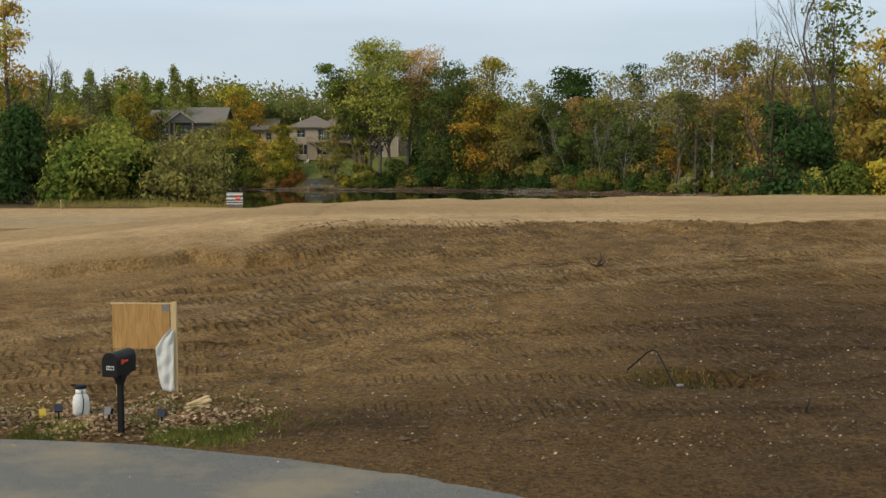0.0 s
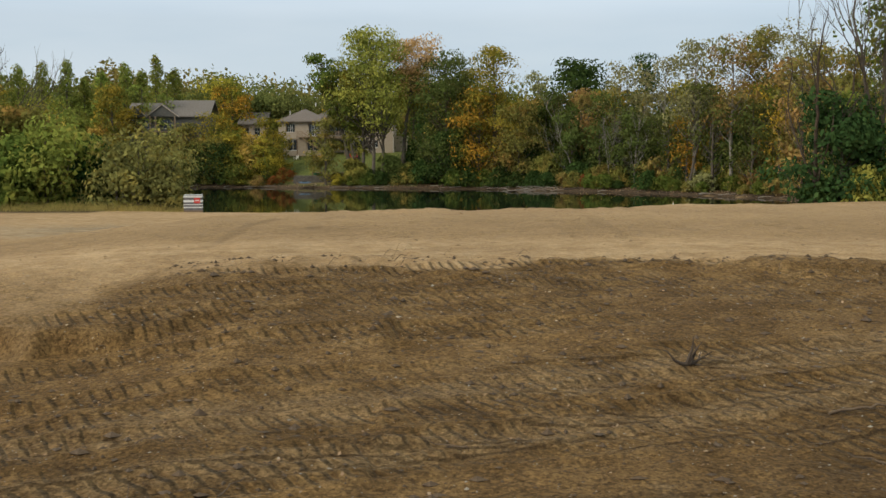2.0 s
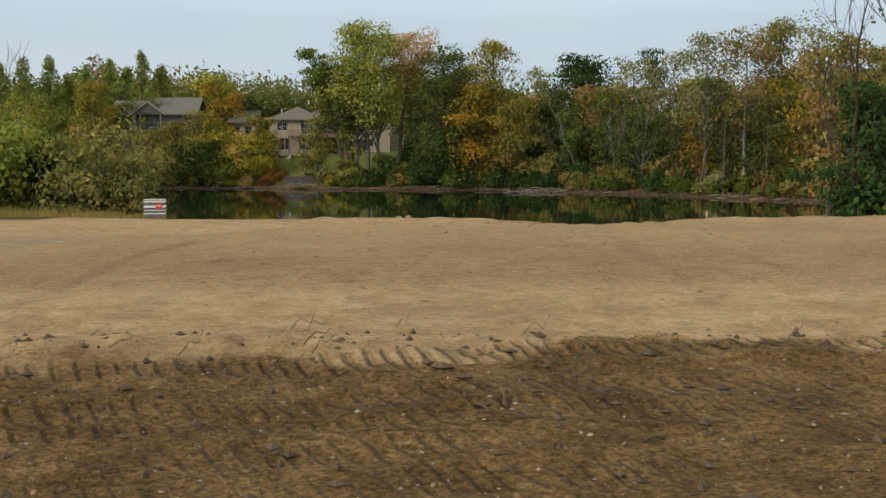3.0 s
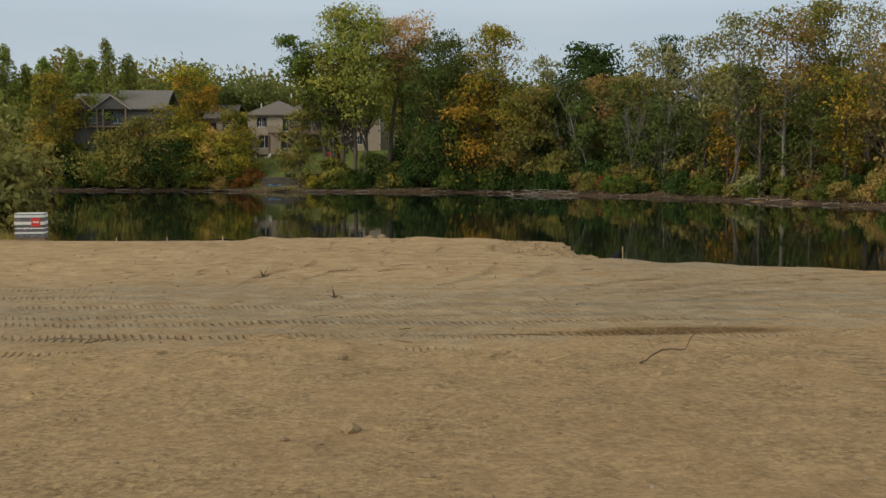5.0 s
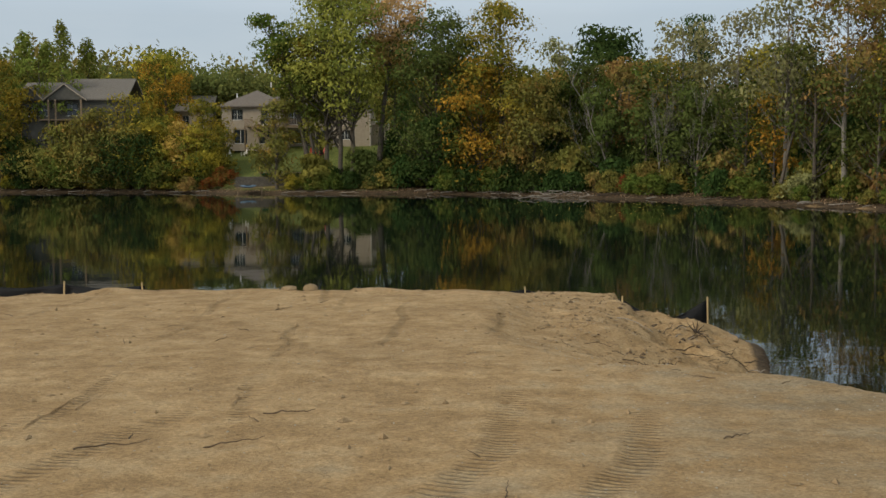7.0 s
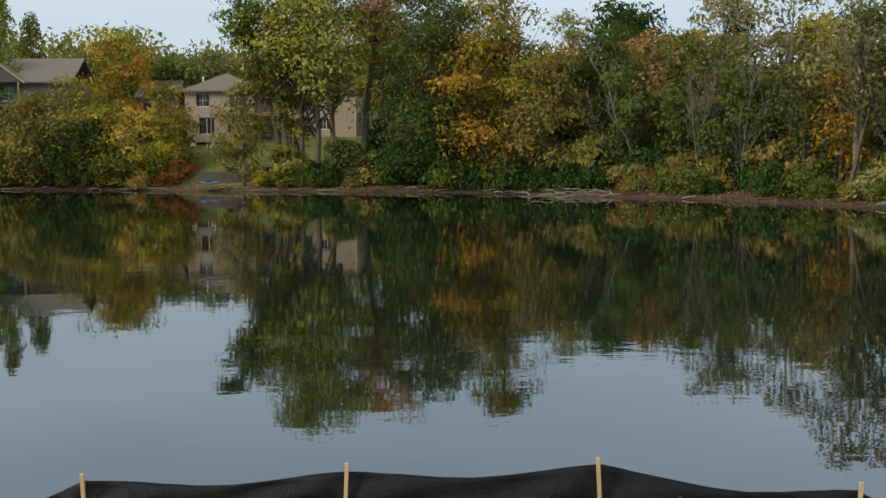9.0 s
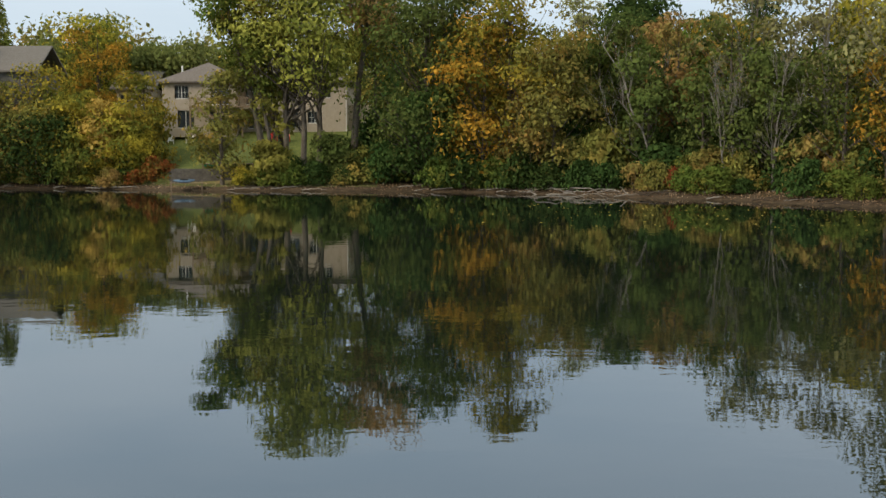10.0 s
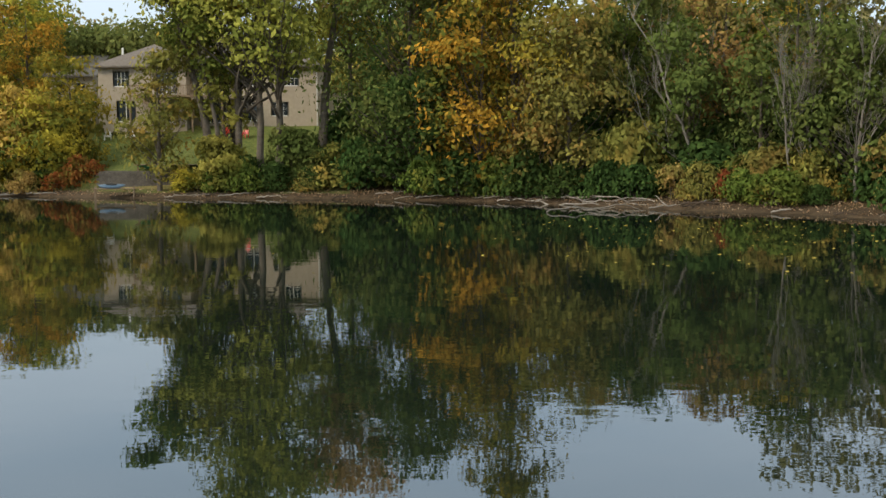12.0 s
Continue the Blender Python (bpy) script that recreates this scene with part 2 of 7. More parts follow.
def wood_material(name, dark, light, scale=3.0, rough=0.75):
    m, nt, bs, _ = material(name)
    c = nt.nodes.new("ShaderNodeTexCoord")
    mp = nt.nodes.new("ShaderNodeMapping")
    mp.inputs["Scale"].default_value = (6.0, 6.0, 0.8)
    n = node(nt, "ShaderNodeTexNoise", Scale=scale, Detail=5.0, Distortion=1.2)
    nt.links.new(c.outputs["Object"], mp.inputs["Vector"])
    nt.links.new(mp.outputs["Vector"], n.inputs["Vector"])
    nt.links.new(ramp(nt, n.outputs["Fac"], [(0.3, dark), (0.7, light)]).outputs["Color"], bs.inputs["Base Color"])
    bs.inputs["Roughness"].default_value = rough
    bump(nt, bs, n.outputs["Fac"], 0.3, 0.006)
    return m


SOIL, ASPHALT, WATER = soil_material(), asphalt_material(), water_material()
GLASS = glass_material("window_glass")
BARK = plain("grey_brown_bark", (0.055, 0.042, 0.030), (0.15, 0.125, 0.095), 3.0, 0.95, relief=0.8, depth=0.05)
PALE_BARK = plain("pale_grey_bark", (0.12, 0.105, 0.085), (0.27, 0.245, 0.205), 3.0, 0.95, relief=0.6, depth=0.04)
DEAD_WOOD = plain("bleached_dead_wood", (0.15, 0.125, 0.10), (0.40, 0.355, 0.30), 4.0, 0.9, relief=0.5, depth=0.02)
STICK_WOOD = plain("dry_brown_stick", (0.06, 0.038, 0.022), (0.17, 0.115, 0.068), 6.0, 0.95, relief=0.4, depth=0.01)
DARK_WOOD = plain("dark_rotten_wood", (0.03, 0.02, 0.014), (0.10, 0.07, 0.045), 5.0, 0.95, relief=0.6, depth=0.02)
STONE = plain("field_stone", (0.22, 0.19, 0.15), (0.46, 0.42, 0.35), 5.0, 0.9, relief=0.6, depth=0.02)
SIDING = plain("beige_stucco_siding", (0.36, 0.295, 0.225), (0.46, 0.385, 0.30), 2.0, 0.85, relief=0.15)
TAUPE = plain("taupe_siding", (0.075, 0.07, 0.06), (0.115, 0.108, 0.092), 2.0, 0.85, relief=0.15)
SHINGLE = plain("weathered_shingle", (0.105, 0.085, 0.07), (0.19, 0.16, 0.135), 5.0, 0.9, relief=0.7, depth=0.04)
GREY_SHINGLE = plain("grey_shingle", (0.115, 0.100, 0.085), (0.20, 0.178, 0.155), 5.0, 0.9, relief=0.7, depth=0.04)
WHITE = plain("white_painted_trim", (0.60, 0.58, 0.54), (0.78, 0.76, 0.72), 4.0, 0.6, relief=0.1)
CEDAR = wood_material("weathered_deck_lumber", (0.15, 0.10, 0.06), (0.30, 0.21, 0.13))
PLYWOOD = wood_material("plywood_face", (0.30, 0.155, 0.042), (0.47, 0.27, 0.085), 2.6)
LUMBER = wood_material("pale_pine_lumber", (0.42, 0.29, 0.13), (0.60, 0.44, 0.23), 3.0)
BLACK_PAINT = plain("black_enamel", (0.005, 0.005, 0.005), (0.010, 0.010, 0.010), 8.0, 0.62, relief=0.05)
BLACK_FABRIC = plain("black_woven_geotextile", (0.005, 0.005, 0.006), (0.012, 0.012, 0.013), 3.0, 0.6, relief=0.6, depth=0.03)
for _m in (BLACK_PAINT, BLACK_FABRIC):
    _m.node_tree.nodes["Principled BSDF"].inputs["Specular IOR Level"].default_value = 0.22
RED_PAINT = plain("red_paint", (0.50, 0.03, 0.02), (0.68, 0.06, 0.04), 6.0, 0.45, relief=0.05)
POLY = plain("cloudy_plastic_sheet", (0.58, 0.58, 0.55), (0.74, 0.74, 0.70), 5.0, 0.7, relief=0.4, depth=0.02)
WHITE_GLAZE = plain("chalky_white_resin", (0.52, 0.52, 0.50), (0.74, 0.74, 0.71), 9.0, 0.55, relief=0.2)
YELLOW = plain("yellow_plastic", (0.55, 0.36, 0.02), (0.72, 0.50, 0.05), 8.0, 0.5, relief=0.1)
GREEN_HULL = plain("green_plastic_hull", (0.03, 0.25, 0.12), (0.08, 0.42, 0.22), 3.0, 0.45, relief=0.1)
BLUE_HULL = plain("blue_plastic_hull", (0.05, 0.09, 0.15), (0.14, 0.22, 0.30), 3.0, 0.45, relief=0.1)
BLOCK = plain("grey_retaining_block", (0.065, 0.056, 0.046), (0.15, 0.13, 0.108), 4.0, 0.95, relief=0.6, depth=0.03)
WRAP_STONE = plain("grey_paving_stone", (0.09, 0.083, 0.085), (0.22, 0.205, 0.205), 7.0, 0.8, relief=0.4)

SOLAR = plain("dark_solar_cell", (0.008, 0.012, 0.026), (0.016, 0.022, 0.042), 9.0, 0.45, relief=0.05)
CLOD_DARK = plain("dark_soil_clod", (0.065, 0.042, 0.024), (0.15, 0.10, 0.058), 4.0, 0.95, relief=0.6, depth=0.02)
CLOD_TAN = plain("tan_soil_clod", (0.19, 0.125, 0.062), (0.36, 0.25, 0.135), 4.0, 0.95, relief=0.6, depth=0.02)
PEBBLE = plain("pale_pebble", (0.22, 0.185, 0.135), (0.46, 0.40, 0.31), 1.5, 0.85, relief=0.3)

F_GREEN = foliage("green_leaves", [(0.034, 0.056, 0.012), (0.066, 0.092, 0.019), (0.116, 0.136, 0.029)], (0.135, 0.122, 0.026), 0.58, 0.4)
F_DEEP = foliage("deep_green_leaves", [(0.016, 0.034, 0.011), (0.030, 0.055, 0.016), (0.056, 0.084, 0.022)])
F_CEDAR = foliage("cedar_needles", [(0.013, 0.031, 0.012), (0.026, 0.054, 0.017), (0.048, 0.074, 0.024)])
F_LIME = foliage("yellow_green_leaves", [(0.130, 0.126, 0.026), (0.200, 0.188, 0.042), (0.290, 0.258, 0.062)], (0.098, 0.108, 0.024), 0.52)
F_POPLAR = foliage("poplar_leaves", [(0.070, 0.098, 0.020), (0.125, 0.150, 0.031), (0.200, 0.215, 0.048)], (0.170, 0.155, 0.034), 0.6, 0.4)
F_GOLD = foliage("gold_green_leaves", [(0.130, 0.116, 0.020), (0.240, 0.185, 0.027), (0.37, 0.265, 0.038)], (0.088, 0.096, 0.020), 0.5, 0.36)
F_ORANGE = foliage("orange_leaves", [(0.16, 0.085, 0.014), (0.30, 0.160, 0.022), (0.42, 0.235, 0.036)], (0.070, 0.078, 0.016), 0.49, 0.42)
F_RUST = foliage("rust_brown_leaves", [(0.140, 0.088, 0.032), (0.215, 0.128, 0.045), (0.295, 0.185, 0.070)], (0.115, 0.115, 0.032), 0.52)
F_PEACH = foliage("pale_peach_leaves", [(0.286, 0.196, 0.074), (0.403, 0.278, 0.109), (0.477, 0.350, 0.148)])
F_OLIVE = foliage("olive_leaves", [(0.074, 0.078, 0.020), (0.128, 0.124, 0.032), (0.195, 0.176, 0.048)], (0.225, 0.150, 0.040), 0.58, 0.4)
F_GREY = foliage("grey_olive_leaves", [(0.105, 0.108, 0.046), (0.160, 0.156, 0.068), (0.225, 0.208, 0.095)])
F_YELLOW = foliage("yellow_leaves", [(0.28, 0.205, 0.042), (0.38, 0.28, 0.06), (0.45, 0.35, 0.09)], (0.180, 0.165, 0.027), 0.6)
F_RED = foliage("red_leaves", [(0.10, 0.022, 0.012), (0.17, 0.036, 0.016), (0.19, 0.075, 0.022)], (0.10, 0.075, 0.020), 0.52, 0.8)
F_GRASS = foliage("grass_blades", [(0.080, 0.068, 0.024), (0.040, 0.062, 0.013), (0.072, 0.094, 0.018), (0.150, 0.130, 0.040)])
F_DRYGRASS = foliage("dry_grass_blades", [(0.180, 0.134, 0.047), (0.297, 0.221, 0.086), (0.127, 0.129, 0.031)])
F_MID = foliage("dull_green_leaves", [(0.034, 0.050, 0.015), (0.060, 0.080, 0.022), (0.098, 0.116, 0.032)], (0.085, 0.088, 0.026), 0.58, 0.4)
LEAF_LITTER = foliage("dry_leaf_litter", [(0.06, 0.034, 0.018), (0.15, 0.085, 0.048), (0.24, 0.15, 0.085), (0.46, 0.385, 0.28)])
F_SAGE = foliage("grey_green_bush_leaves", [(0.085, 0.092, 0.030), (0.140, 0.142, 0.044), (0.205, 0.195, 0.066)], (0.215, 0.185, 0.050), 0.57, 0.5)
# lighter, greyer tones: distance haze is put into the leaf colour
F_WOODS = foliage("hazed_wood_leaves", [(0.062, 0.082, 0.026), (0.100, 0.118, 0.036), (0.145, 0.150, 0.046)], (0.175, 0.135, 0.042), 0.57, 0.06)


# ---- mesh helpers ----
def mesh_np(name, verts, quads, mat, smooth=False):
    """A mesh from arrays: verts (n, 3) and quads (m, 4)."""
    me = bpy.data.meshes.new(name)
    verts, quads = np.asarray(verts, dtype=np.float32), np.asarray(quads, dtype=np.int32)
    me.vertices.add(len(verts))
    me.vertices.foreach_set("co", verts.ravel())
    me.loops.add(quads.size)
    me.loops.foreach_set("vertex_index", quads.ravel())
    me.polygons.add(len(quads))
    me.polygons.foreach_set("loop_start", np.arange(0, quads.size, 4, dtype=np.int32))
    me.polygons.foreach_set("use_smooth", np.full(len(quads), smooth, dtype=bool))
    me.update(calc_edges=True)
    if mat:
        me.materials.append(mat)
    return me


def child(ob, parent, label=""):
    ob.parent = parent
    return tagged(ob, label) if label else ob


def part(name, bm, mat, parent, label="", smooth=False):
    me = bpy.data.meshes.new(name)
    bm.to_mesh(me)
    bm.free()
    me.materials.append(mat)
    for p in me.polygons:
        p.use_smooth = smooth
    return child(new(name, me), parent, label)


def box(bm, x0, y0, z0, x1, y1, z1, bevel=0.0):
    made = bmesh.ops.create_cube(bm, size=1.0)
    vs = made["verts"]
    for v in vs:
        v.co = Vector((x0 + (v.co.x + 0.5) * (x1 - x0), y0 + (v.co.y + 0.5) * (y1 - y0), z0 + (v.co.z + 0.5) * (z1 - z0)))
    if bevel:
        es = list({e for v in vs for e in v.link_edges})
        bmesh.ops.bevel(bm, geom=es, offset=bevel, segments=2, affect="EDGES", profile=0.6)
    return bm


def boxed(*size, bevel=0.0):
    return box(bmesh.new(), *size, bevel=bevel)


def root(name, x, y, z, rz=0.0, label="", category="", group="", kind=""):
    ob = new(name)
    ob.empty_display_size = 0.3
    ob.matrix_basis = pose(x, y, z, 0, 0, rz)
    return tagged(ob, label, category, group, kind)


def tube(points, radii, sides=6):
    """Vertices and quads of a tapered tube along points."""
    pts = np.asarray(points, dtype=float)
    n = len(pts)
    tang = np.gradient(pts, axis=0)
    tang /= np.linalg.norm(tang, axis=1)[:, None] + 1e-9
    ref = np.where(np.abs(tang[:, 2:3]) > 0.9, np.array([[1.0, 0, 0]]), np.array([[0, 0, 1.0]]))
    u = np.cross(tang, ref)
    u /= np.linalg.norm(u, axis=1)[:, None] + 1e-9
    v = np.cross(tang, u)
    a = np.arange(sides) * 2 * np.pi / sides
    ring = pts[:, None, :] + np.asarray(radii)[:, None, None] * (np.cos(a)[None, :, None] * u[:, None, :] + np.sin(a)[None, :, None] * v[:, None, :])
    i, j = np.meshgrid(np.arange(n - 1), np.arange(sides), indexing="ij")
    k = (j + 1) % sides
    quads = np.stack([i * sides + j, i * sides + k, (i + 1) * sides + k, (i + 1) * sides + j], -1).reshape(-1, 4)
    return ring.reshape(-1, 3), quads


def joined(pieces):
    vs, qs, base = [], [], 0
    for v, q in pieces:
        vs.append(v)
        qs.append(q + base)
        base += len(v)
    return np.concatenate(vs), np.concatenate(qs)


def lattice(x, y, scale, seed):
    """Smooth value noise, -1 to 1, with cells of the given size."""
    g = np.random.RandomState(seed).uniform(-1, 1, (257, 257))
    fx, fy = x / scale, y / scale
    ix, iy = np.floor(fx).astype(int), np.floor(fy).astype(int)
    tx, ty = fx - ix, fy - iy
    tx, ty = tx * tx * (3 - 2 * tx), ty * ty * (3 - 2 * ty)
    ix, iy = ix % 256, iy % 256
    a = g[ix, iy] * (1 - tx) + g[ix + 1, iy] * tx
    b = g[ix, iy + 1] * (1 - tx) + g[ix + 1, iy + 1] * tx
    return a * (1 - ty) + b * ty


def ease(v, a, b):
    t = np.clip((v - a) / (b - a), 0, 1)
    return t * t * (3 - 2 * t)


# ---- the land ----
SHORE = [(-300, 150), (-120, 142), (-60, 127), (-30, 114), (-20, 106), (-14, 103.6), (0, 103.6), (6, 103.2), (10.6, 102.4),
         (11.6, 98.5), (10.6, 93.5), (10.4, 90.4), (13, 88.8), (18, 87.4), (23, 89), (25.5, 95), (29, 105), (38, 131), (48, 160), (45.5, 168),
         (40, 177), (35.5, 184), (31, 190), (27.5, 195), (23, 198.5), (19.5, 201), (16, 204.5), (10.5, 209.5), (5, 213), (-5, 216.5),
         (-14, 218), (-22, 218.5), (-32, 222.5), (-43, 225), (-62, 226.5), (-120, 234), (-300, 244)]


def shore_distance(x, y):
    """Metres to the waterline: positive on land, negative in the lake."""
    best = np.full(x.shape, 1e9)
    inside = np.zeros(x.shape, dtype=bool)
    for (ax, ay), (bx, by) in zip(SHORE, SHORE[1:] + SHORE[:1]):
        dx, dy = bx - ax, by - ay
        t = np.clip(((x - ax) * dx + (y - ay) * dy) / (dx * dx + dy * dy), 0, 1)
        best = np.minimum(best, np.hypot(x - ax - t * dx, y - ay - t * dy))
        cross = (ay > y) != (by > y)
        inside ^= cross & (x < (bx - ax) * (y - ay) / (by - ay + 1e-12) + ax)
    return np.where(inside, -best, best)


TRACKS = []


def track(x0, y0, x1, y1, bow=0.0, width=0.45, pitch=0.22, depth=0.05, slant=0.5, pair=1.75):
    """One machine's pass: two lugged ruts from one end to the other."""
    for side in (-0.5, 0.5):
        TRACKS.append((x0, y0, x1, y1, bow, width, pitch, depth, abs(slant) * 0.55, side * pair))


# the near slope: crossing passes of a wide-lugged machine
track(-16, 17.2, 16, 31.2, -0.8, 0.6, 0.24, 0.055, 0.6, 1.9)
track(-16, 19.4, 16, 31.0, -0.4, 0.5, 0.20, 0.045, 0.5, 1.7)
track(-9, 19.0, 15, 19.5, 1.0, 0.5, 0.18, 0.038, 0.4, 1.7)
track(-9, 21.6, 14, 24.2, 0.9, 0.55, 0.20, 0.042, 0.6, 1.8)
track(-8, 23.5, 14, 27.5, 0.6, 0.6, 0.21, 0.045, 0.6, 1.8)
track(-8, 25.2, 14, 29.0, -0.4, 0.6, 0.20, 0.045, 0.6, 1.8)
track(-7, 26.8, 13, 30.2, 0.3, 0.6, 0.21, 0.048, 0.6, 1.8)
track(-6, 28.6, 13, 31.4, 0.5, 0.6, 0.20, 0.048, 0.6, 1.8)
track(-5, 30.2, 12, 32.8, 0.2, 0.55, 0.20, 0.042, 0.6, 1.8)
track(-4, 31.6, 12, 34.0, 0.3, 0.5, 0.19, 0.042, 0.5, 1.7)
track(-10, 17.9, 10, 22.4, -0.5, 0.5, 0.18, 0.040, 0.5, 1.7)
track(2, 15.4, 13, 21.5, 0.4, 0.45, 0.16, 0.032, 0.1, 1.6)
track(-2, 16.6, 12, 16.2, 0.3, 0.45, 0.16, 0.032, 0.3, 1.6)
track(-1, 14.9, 11, 15.2, -0.2, 0.45, 0.16, 0.034, 0.3, 1.6)
track(6.5, 18, 9.5, 34, 0.5, 0.42, 0.16, 0.032, 0.1, 1.6)
# the bench: long passes across, then short ones towards the water
track(-16, 59.4, 22, 61.9, -0.8, 0.55, 0.24, 0.085, 0.15, 1.9)
track(-16, 63.4, 22, 64.4, 1.2, 0.42, 0.15, 0.030, 0.1, 1.7)
track(-16, 67.0, 24, 70.4, -1.6, 0.45, 0.17, 0.034, 0.5, 1.8)
track(-14, 69.8, 22, 74.0, -1.8, 0.45, 0.17, 0.018, 0.5, 1.8)
track(-14, 73.6, 22, 78.0, -2.2, 0.42, 0.16, 0.016, 0.3, 1.7)
track(1.5, 70, 20, 82.0, -1.0, 0.42, 0.15, 0.024, 0.3, 1.7)
track(4.0, 73, 18, 85.0, -0.6, 0.45, 0.14, 0.022, 0.2, 1.7)
track(-1.3, 79.5, -1.7, 98, 0.2, 0.22, 0.16, 0.022, 0.0, 2.4)
track(2.6, 86, 3.0, 98, 0.1, 0.20, 0.16, 0.022, 0.0, 2.2)
track(-6.5, 76, -5.6, 97, 0.3, 0.20, 0.16, 0.02, 0.0, 1.8)
track(-2.6, 73.5, -1.2, 82, 0.9, 0.45, 0.14, 0.020, 0.0, 1.7)
track(2.2, 74.0, 4.6, 83, -0.5, 0.45, 0.14, 0.022, 0.0, 1.7)
track(-3.2, 36, -3.4, 52, 0.2, 0.45, 0.16, 0.016, 0.0, 1.8)
track(5.6, 36, 6.4, 56, 0.2, 0.45, 0.16, 0.012, 0.0, 1.8)


def land_height(x, y, detail=True, lugs=None):
    """Height of the land; lugs, if given, takes the phase and depth of the lug prints."""
    d = shore_distance(x, y)
    # the building lot: road level, rising to a spread bank, then a cut bench by the lake
    rise = np.interp(y, [-80, 11, 14, 17, 21, 25, 28, 32.5, 36, 41, 53, 80], [2.38, 2.38, 2.5, 2.62, 2.85, 3.2, 3.5, 3.98, 4.13, 4.2, 4.12, 4.0])
    side = np.interp(x, [-60, -22, -13, -9, -6, -3, 12, 16, 40], [0.0, 0.15, 0.55, 0.8, 0.93, 1, 1, 1.02, 1.0])
    rise = 2.38 + (rise - 2.38) * side
    rise = rise - 0.16 * (1 - ease(x, -3.6, -0.5)) * (1 - ease(y, 18, 26)) * ease(y, 9, 13)
    # an undercut step where tan subsoil shows
    step = np.interp(x, [-16, -9, -4.5, -2.0], [0.0, 0.35, 0.30, 0.0])
    ledge = y + 0.55 * lattice(x, y * 0, 1.3, 51) + 0.16 * lattice(x, y, 0.33, 52)
    rise = rise - step * (1 - ease(ledge, 29.5, 29.8)) * ease(y, 22, 27)
    bench = np.interp(y, [50, 60, 84, 90, 97, 140], [2.3, 2.25, 2.17, 2.0, 1.91, 1.85]) - 0.22 * ease(x, 8, 18) * ease(y, 66, 80) - 0.30 * ease(x, 3.2, 6.0) * ease(y, 91, 95)
    edge = np.interp(x, [-40, -12, -4, 0, 5, 9, 15, 30], [46, 50, 53, 54.3, 54.6, 57.2, 59.5, 62]) + 0.6 * lattice(x, y * 0 + 3, 2.2, 5)
    w = ease(y, edge - 0.8, edge + 3.0)
    near = rise * (1 - w) + bench * w
    near = np.minimum(near, 0.1 + (0.275 + 0.10 * ease(x, 4.5, 6.5) * ease(y, 89, 92) * (1 - ease(y, 99.2, 100.2))) * np.maximum(d, 0) + 0.12 * lattice(x, y, 1.3, 6))
    cut = ease(x + 0.3 * lattice(x, y, 0.9, 8), 7.1, 8.1) * ease(y, 90.0, 92.5) * (y < 104) * (x < 14)
    near = np.where(cut > 0, np.minimum(near, 1.68 - 0.95 * cut), near)
    # the far side: a low beach, then wooded slopes and the lawn of the house
    up = np.interp(x, [-200, -70, 0, 12, 30, 300], [7.0, 6.1, 5.8, 3.6, 1.6, 1.6])
    far = np.minimum(0.25 * np.maximum(d, 0) ** 0.75, 0.6) + up * ease(d, 2.5, 27) + 5.0 * ease(d, 60, 260) * np.interp(x, [-100, 20, 60], [1, 0.7, 0.3])
    far = far + 1.35 * ease(y, 224.0, 224.5) * (1 - ease(y, 229, 241)) * ease(x, -29.0, -26.2) * (1 - ease(x, -19, -14))
    f = ease(y - 0.25 * np.maximum(np.abs(x - 5) - 30, 0), 112, 130)
    z = near * (1 - f) + far * f
    bed = -1.6 * ease(-d, 0.0, 7) - 0.02
    z = np.where(d > 0, np.maximum(z, 0.03), bed)
    z = np.where(np.hypot(x, y - 60) > 520, np.maximum(z, 2.0), z)
    pit = np.exp(-(((x - 3.98) / 0.85) ** 2 + ((y - 17.55) / 0.42) ** 2) ** 2)
    z = z - 0.42 * pit
    if not detail:
        return z
    lot = (d > 0.3) & (y < 106) & (y > 10)
    bare = np.where(lot, 1.0, 0.0) * (1 - ease(np.abs(x), 22, 34))
    rough_zone = (1 - ease(y, 34, 37)) * 0.6 + 0.5 + 0.9 * np.exp(-((y - edge + 0.5) / 1.8) ** 2) + 0.6 * np.exp(-((y - 33.2) / 1.6) ** 2)
    rough_zone = rough_zone + 5.0 * np.exp(-((x - 9.2) / 1.6) ** 2 - ((y - 95) / 4.5) ** 2) + 1.2 * np.exp(-((x - 6.6) / 1.8) ** 2 - ((y - 90.5) / 2.0) ** 2)
    lumps = 0.040 * lattice(x, y, 1.7, 11) + 0.016 * lattice(x, y, 0.7, 12) + 0.016 * np.abs(lattice(x, y, 0.31, 13)) + 0.014 * lattice(x, y, 0.17, 14)
    z = z + bare * lumps * rough_zone
    spit = np.exp(-((x - 9.5) / 1.7) ** 2 - ((y - 95) / 5.0) ** 2) * ease(d, 0.1, 0.8)
    z = z + spit * (0.16 * lattice(x, y, 0.8, 61) + 0.12 * lattice(x, y, 0.36, 62) + 0.06 * lattice(x, y, 0.17, 63))
    # windrow of torn sod along the bank's brow and along the lip above the water
    z = z + bare * 0.10 * np.exp(-((y - 34.0 - 0.8 * lattice(x, y * 0, 3.0, 17)) / 0.7) ** 2) * (0.6 + np.abs(lattice(x, y, 0.5, 18))) * ease(x, -5, -2)
    lip = np.exp(-((d - 6.5) / 1.1) ** 2) * (y > 95) * (y < 103)
    z = z + lip * (0.07 * lattice(x, y, 1.1, 19) + 0.06 * lattice(x, y, 2.7, 29) - 0.16 * ease(-x, 6.5, 8.0))
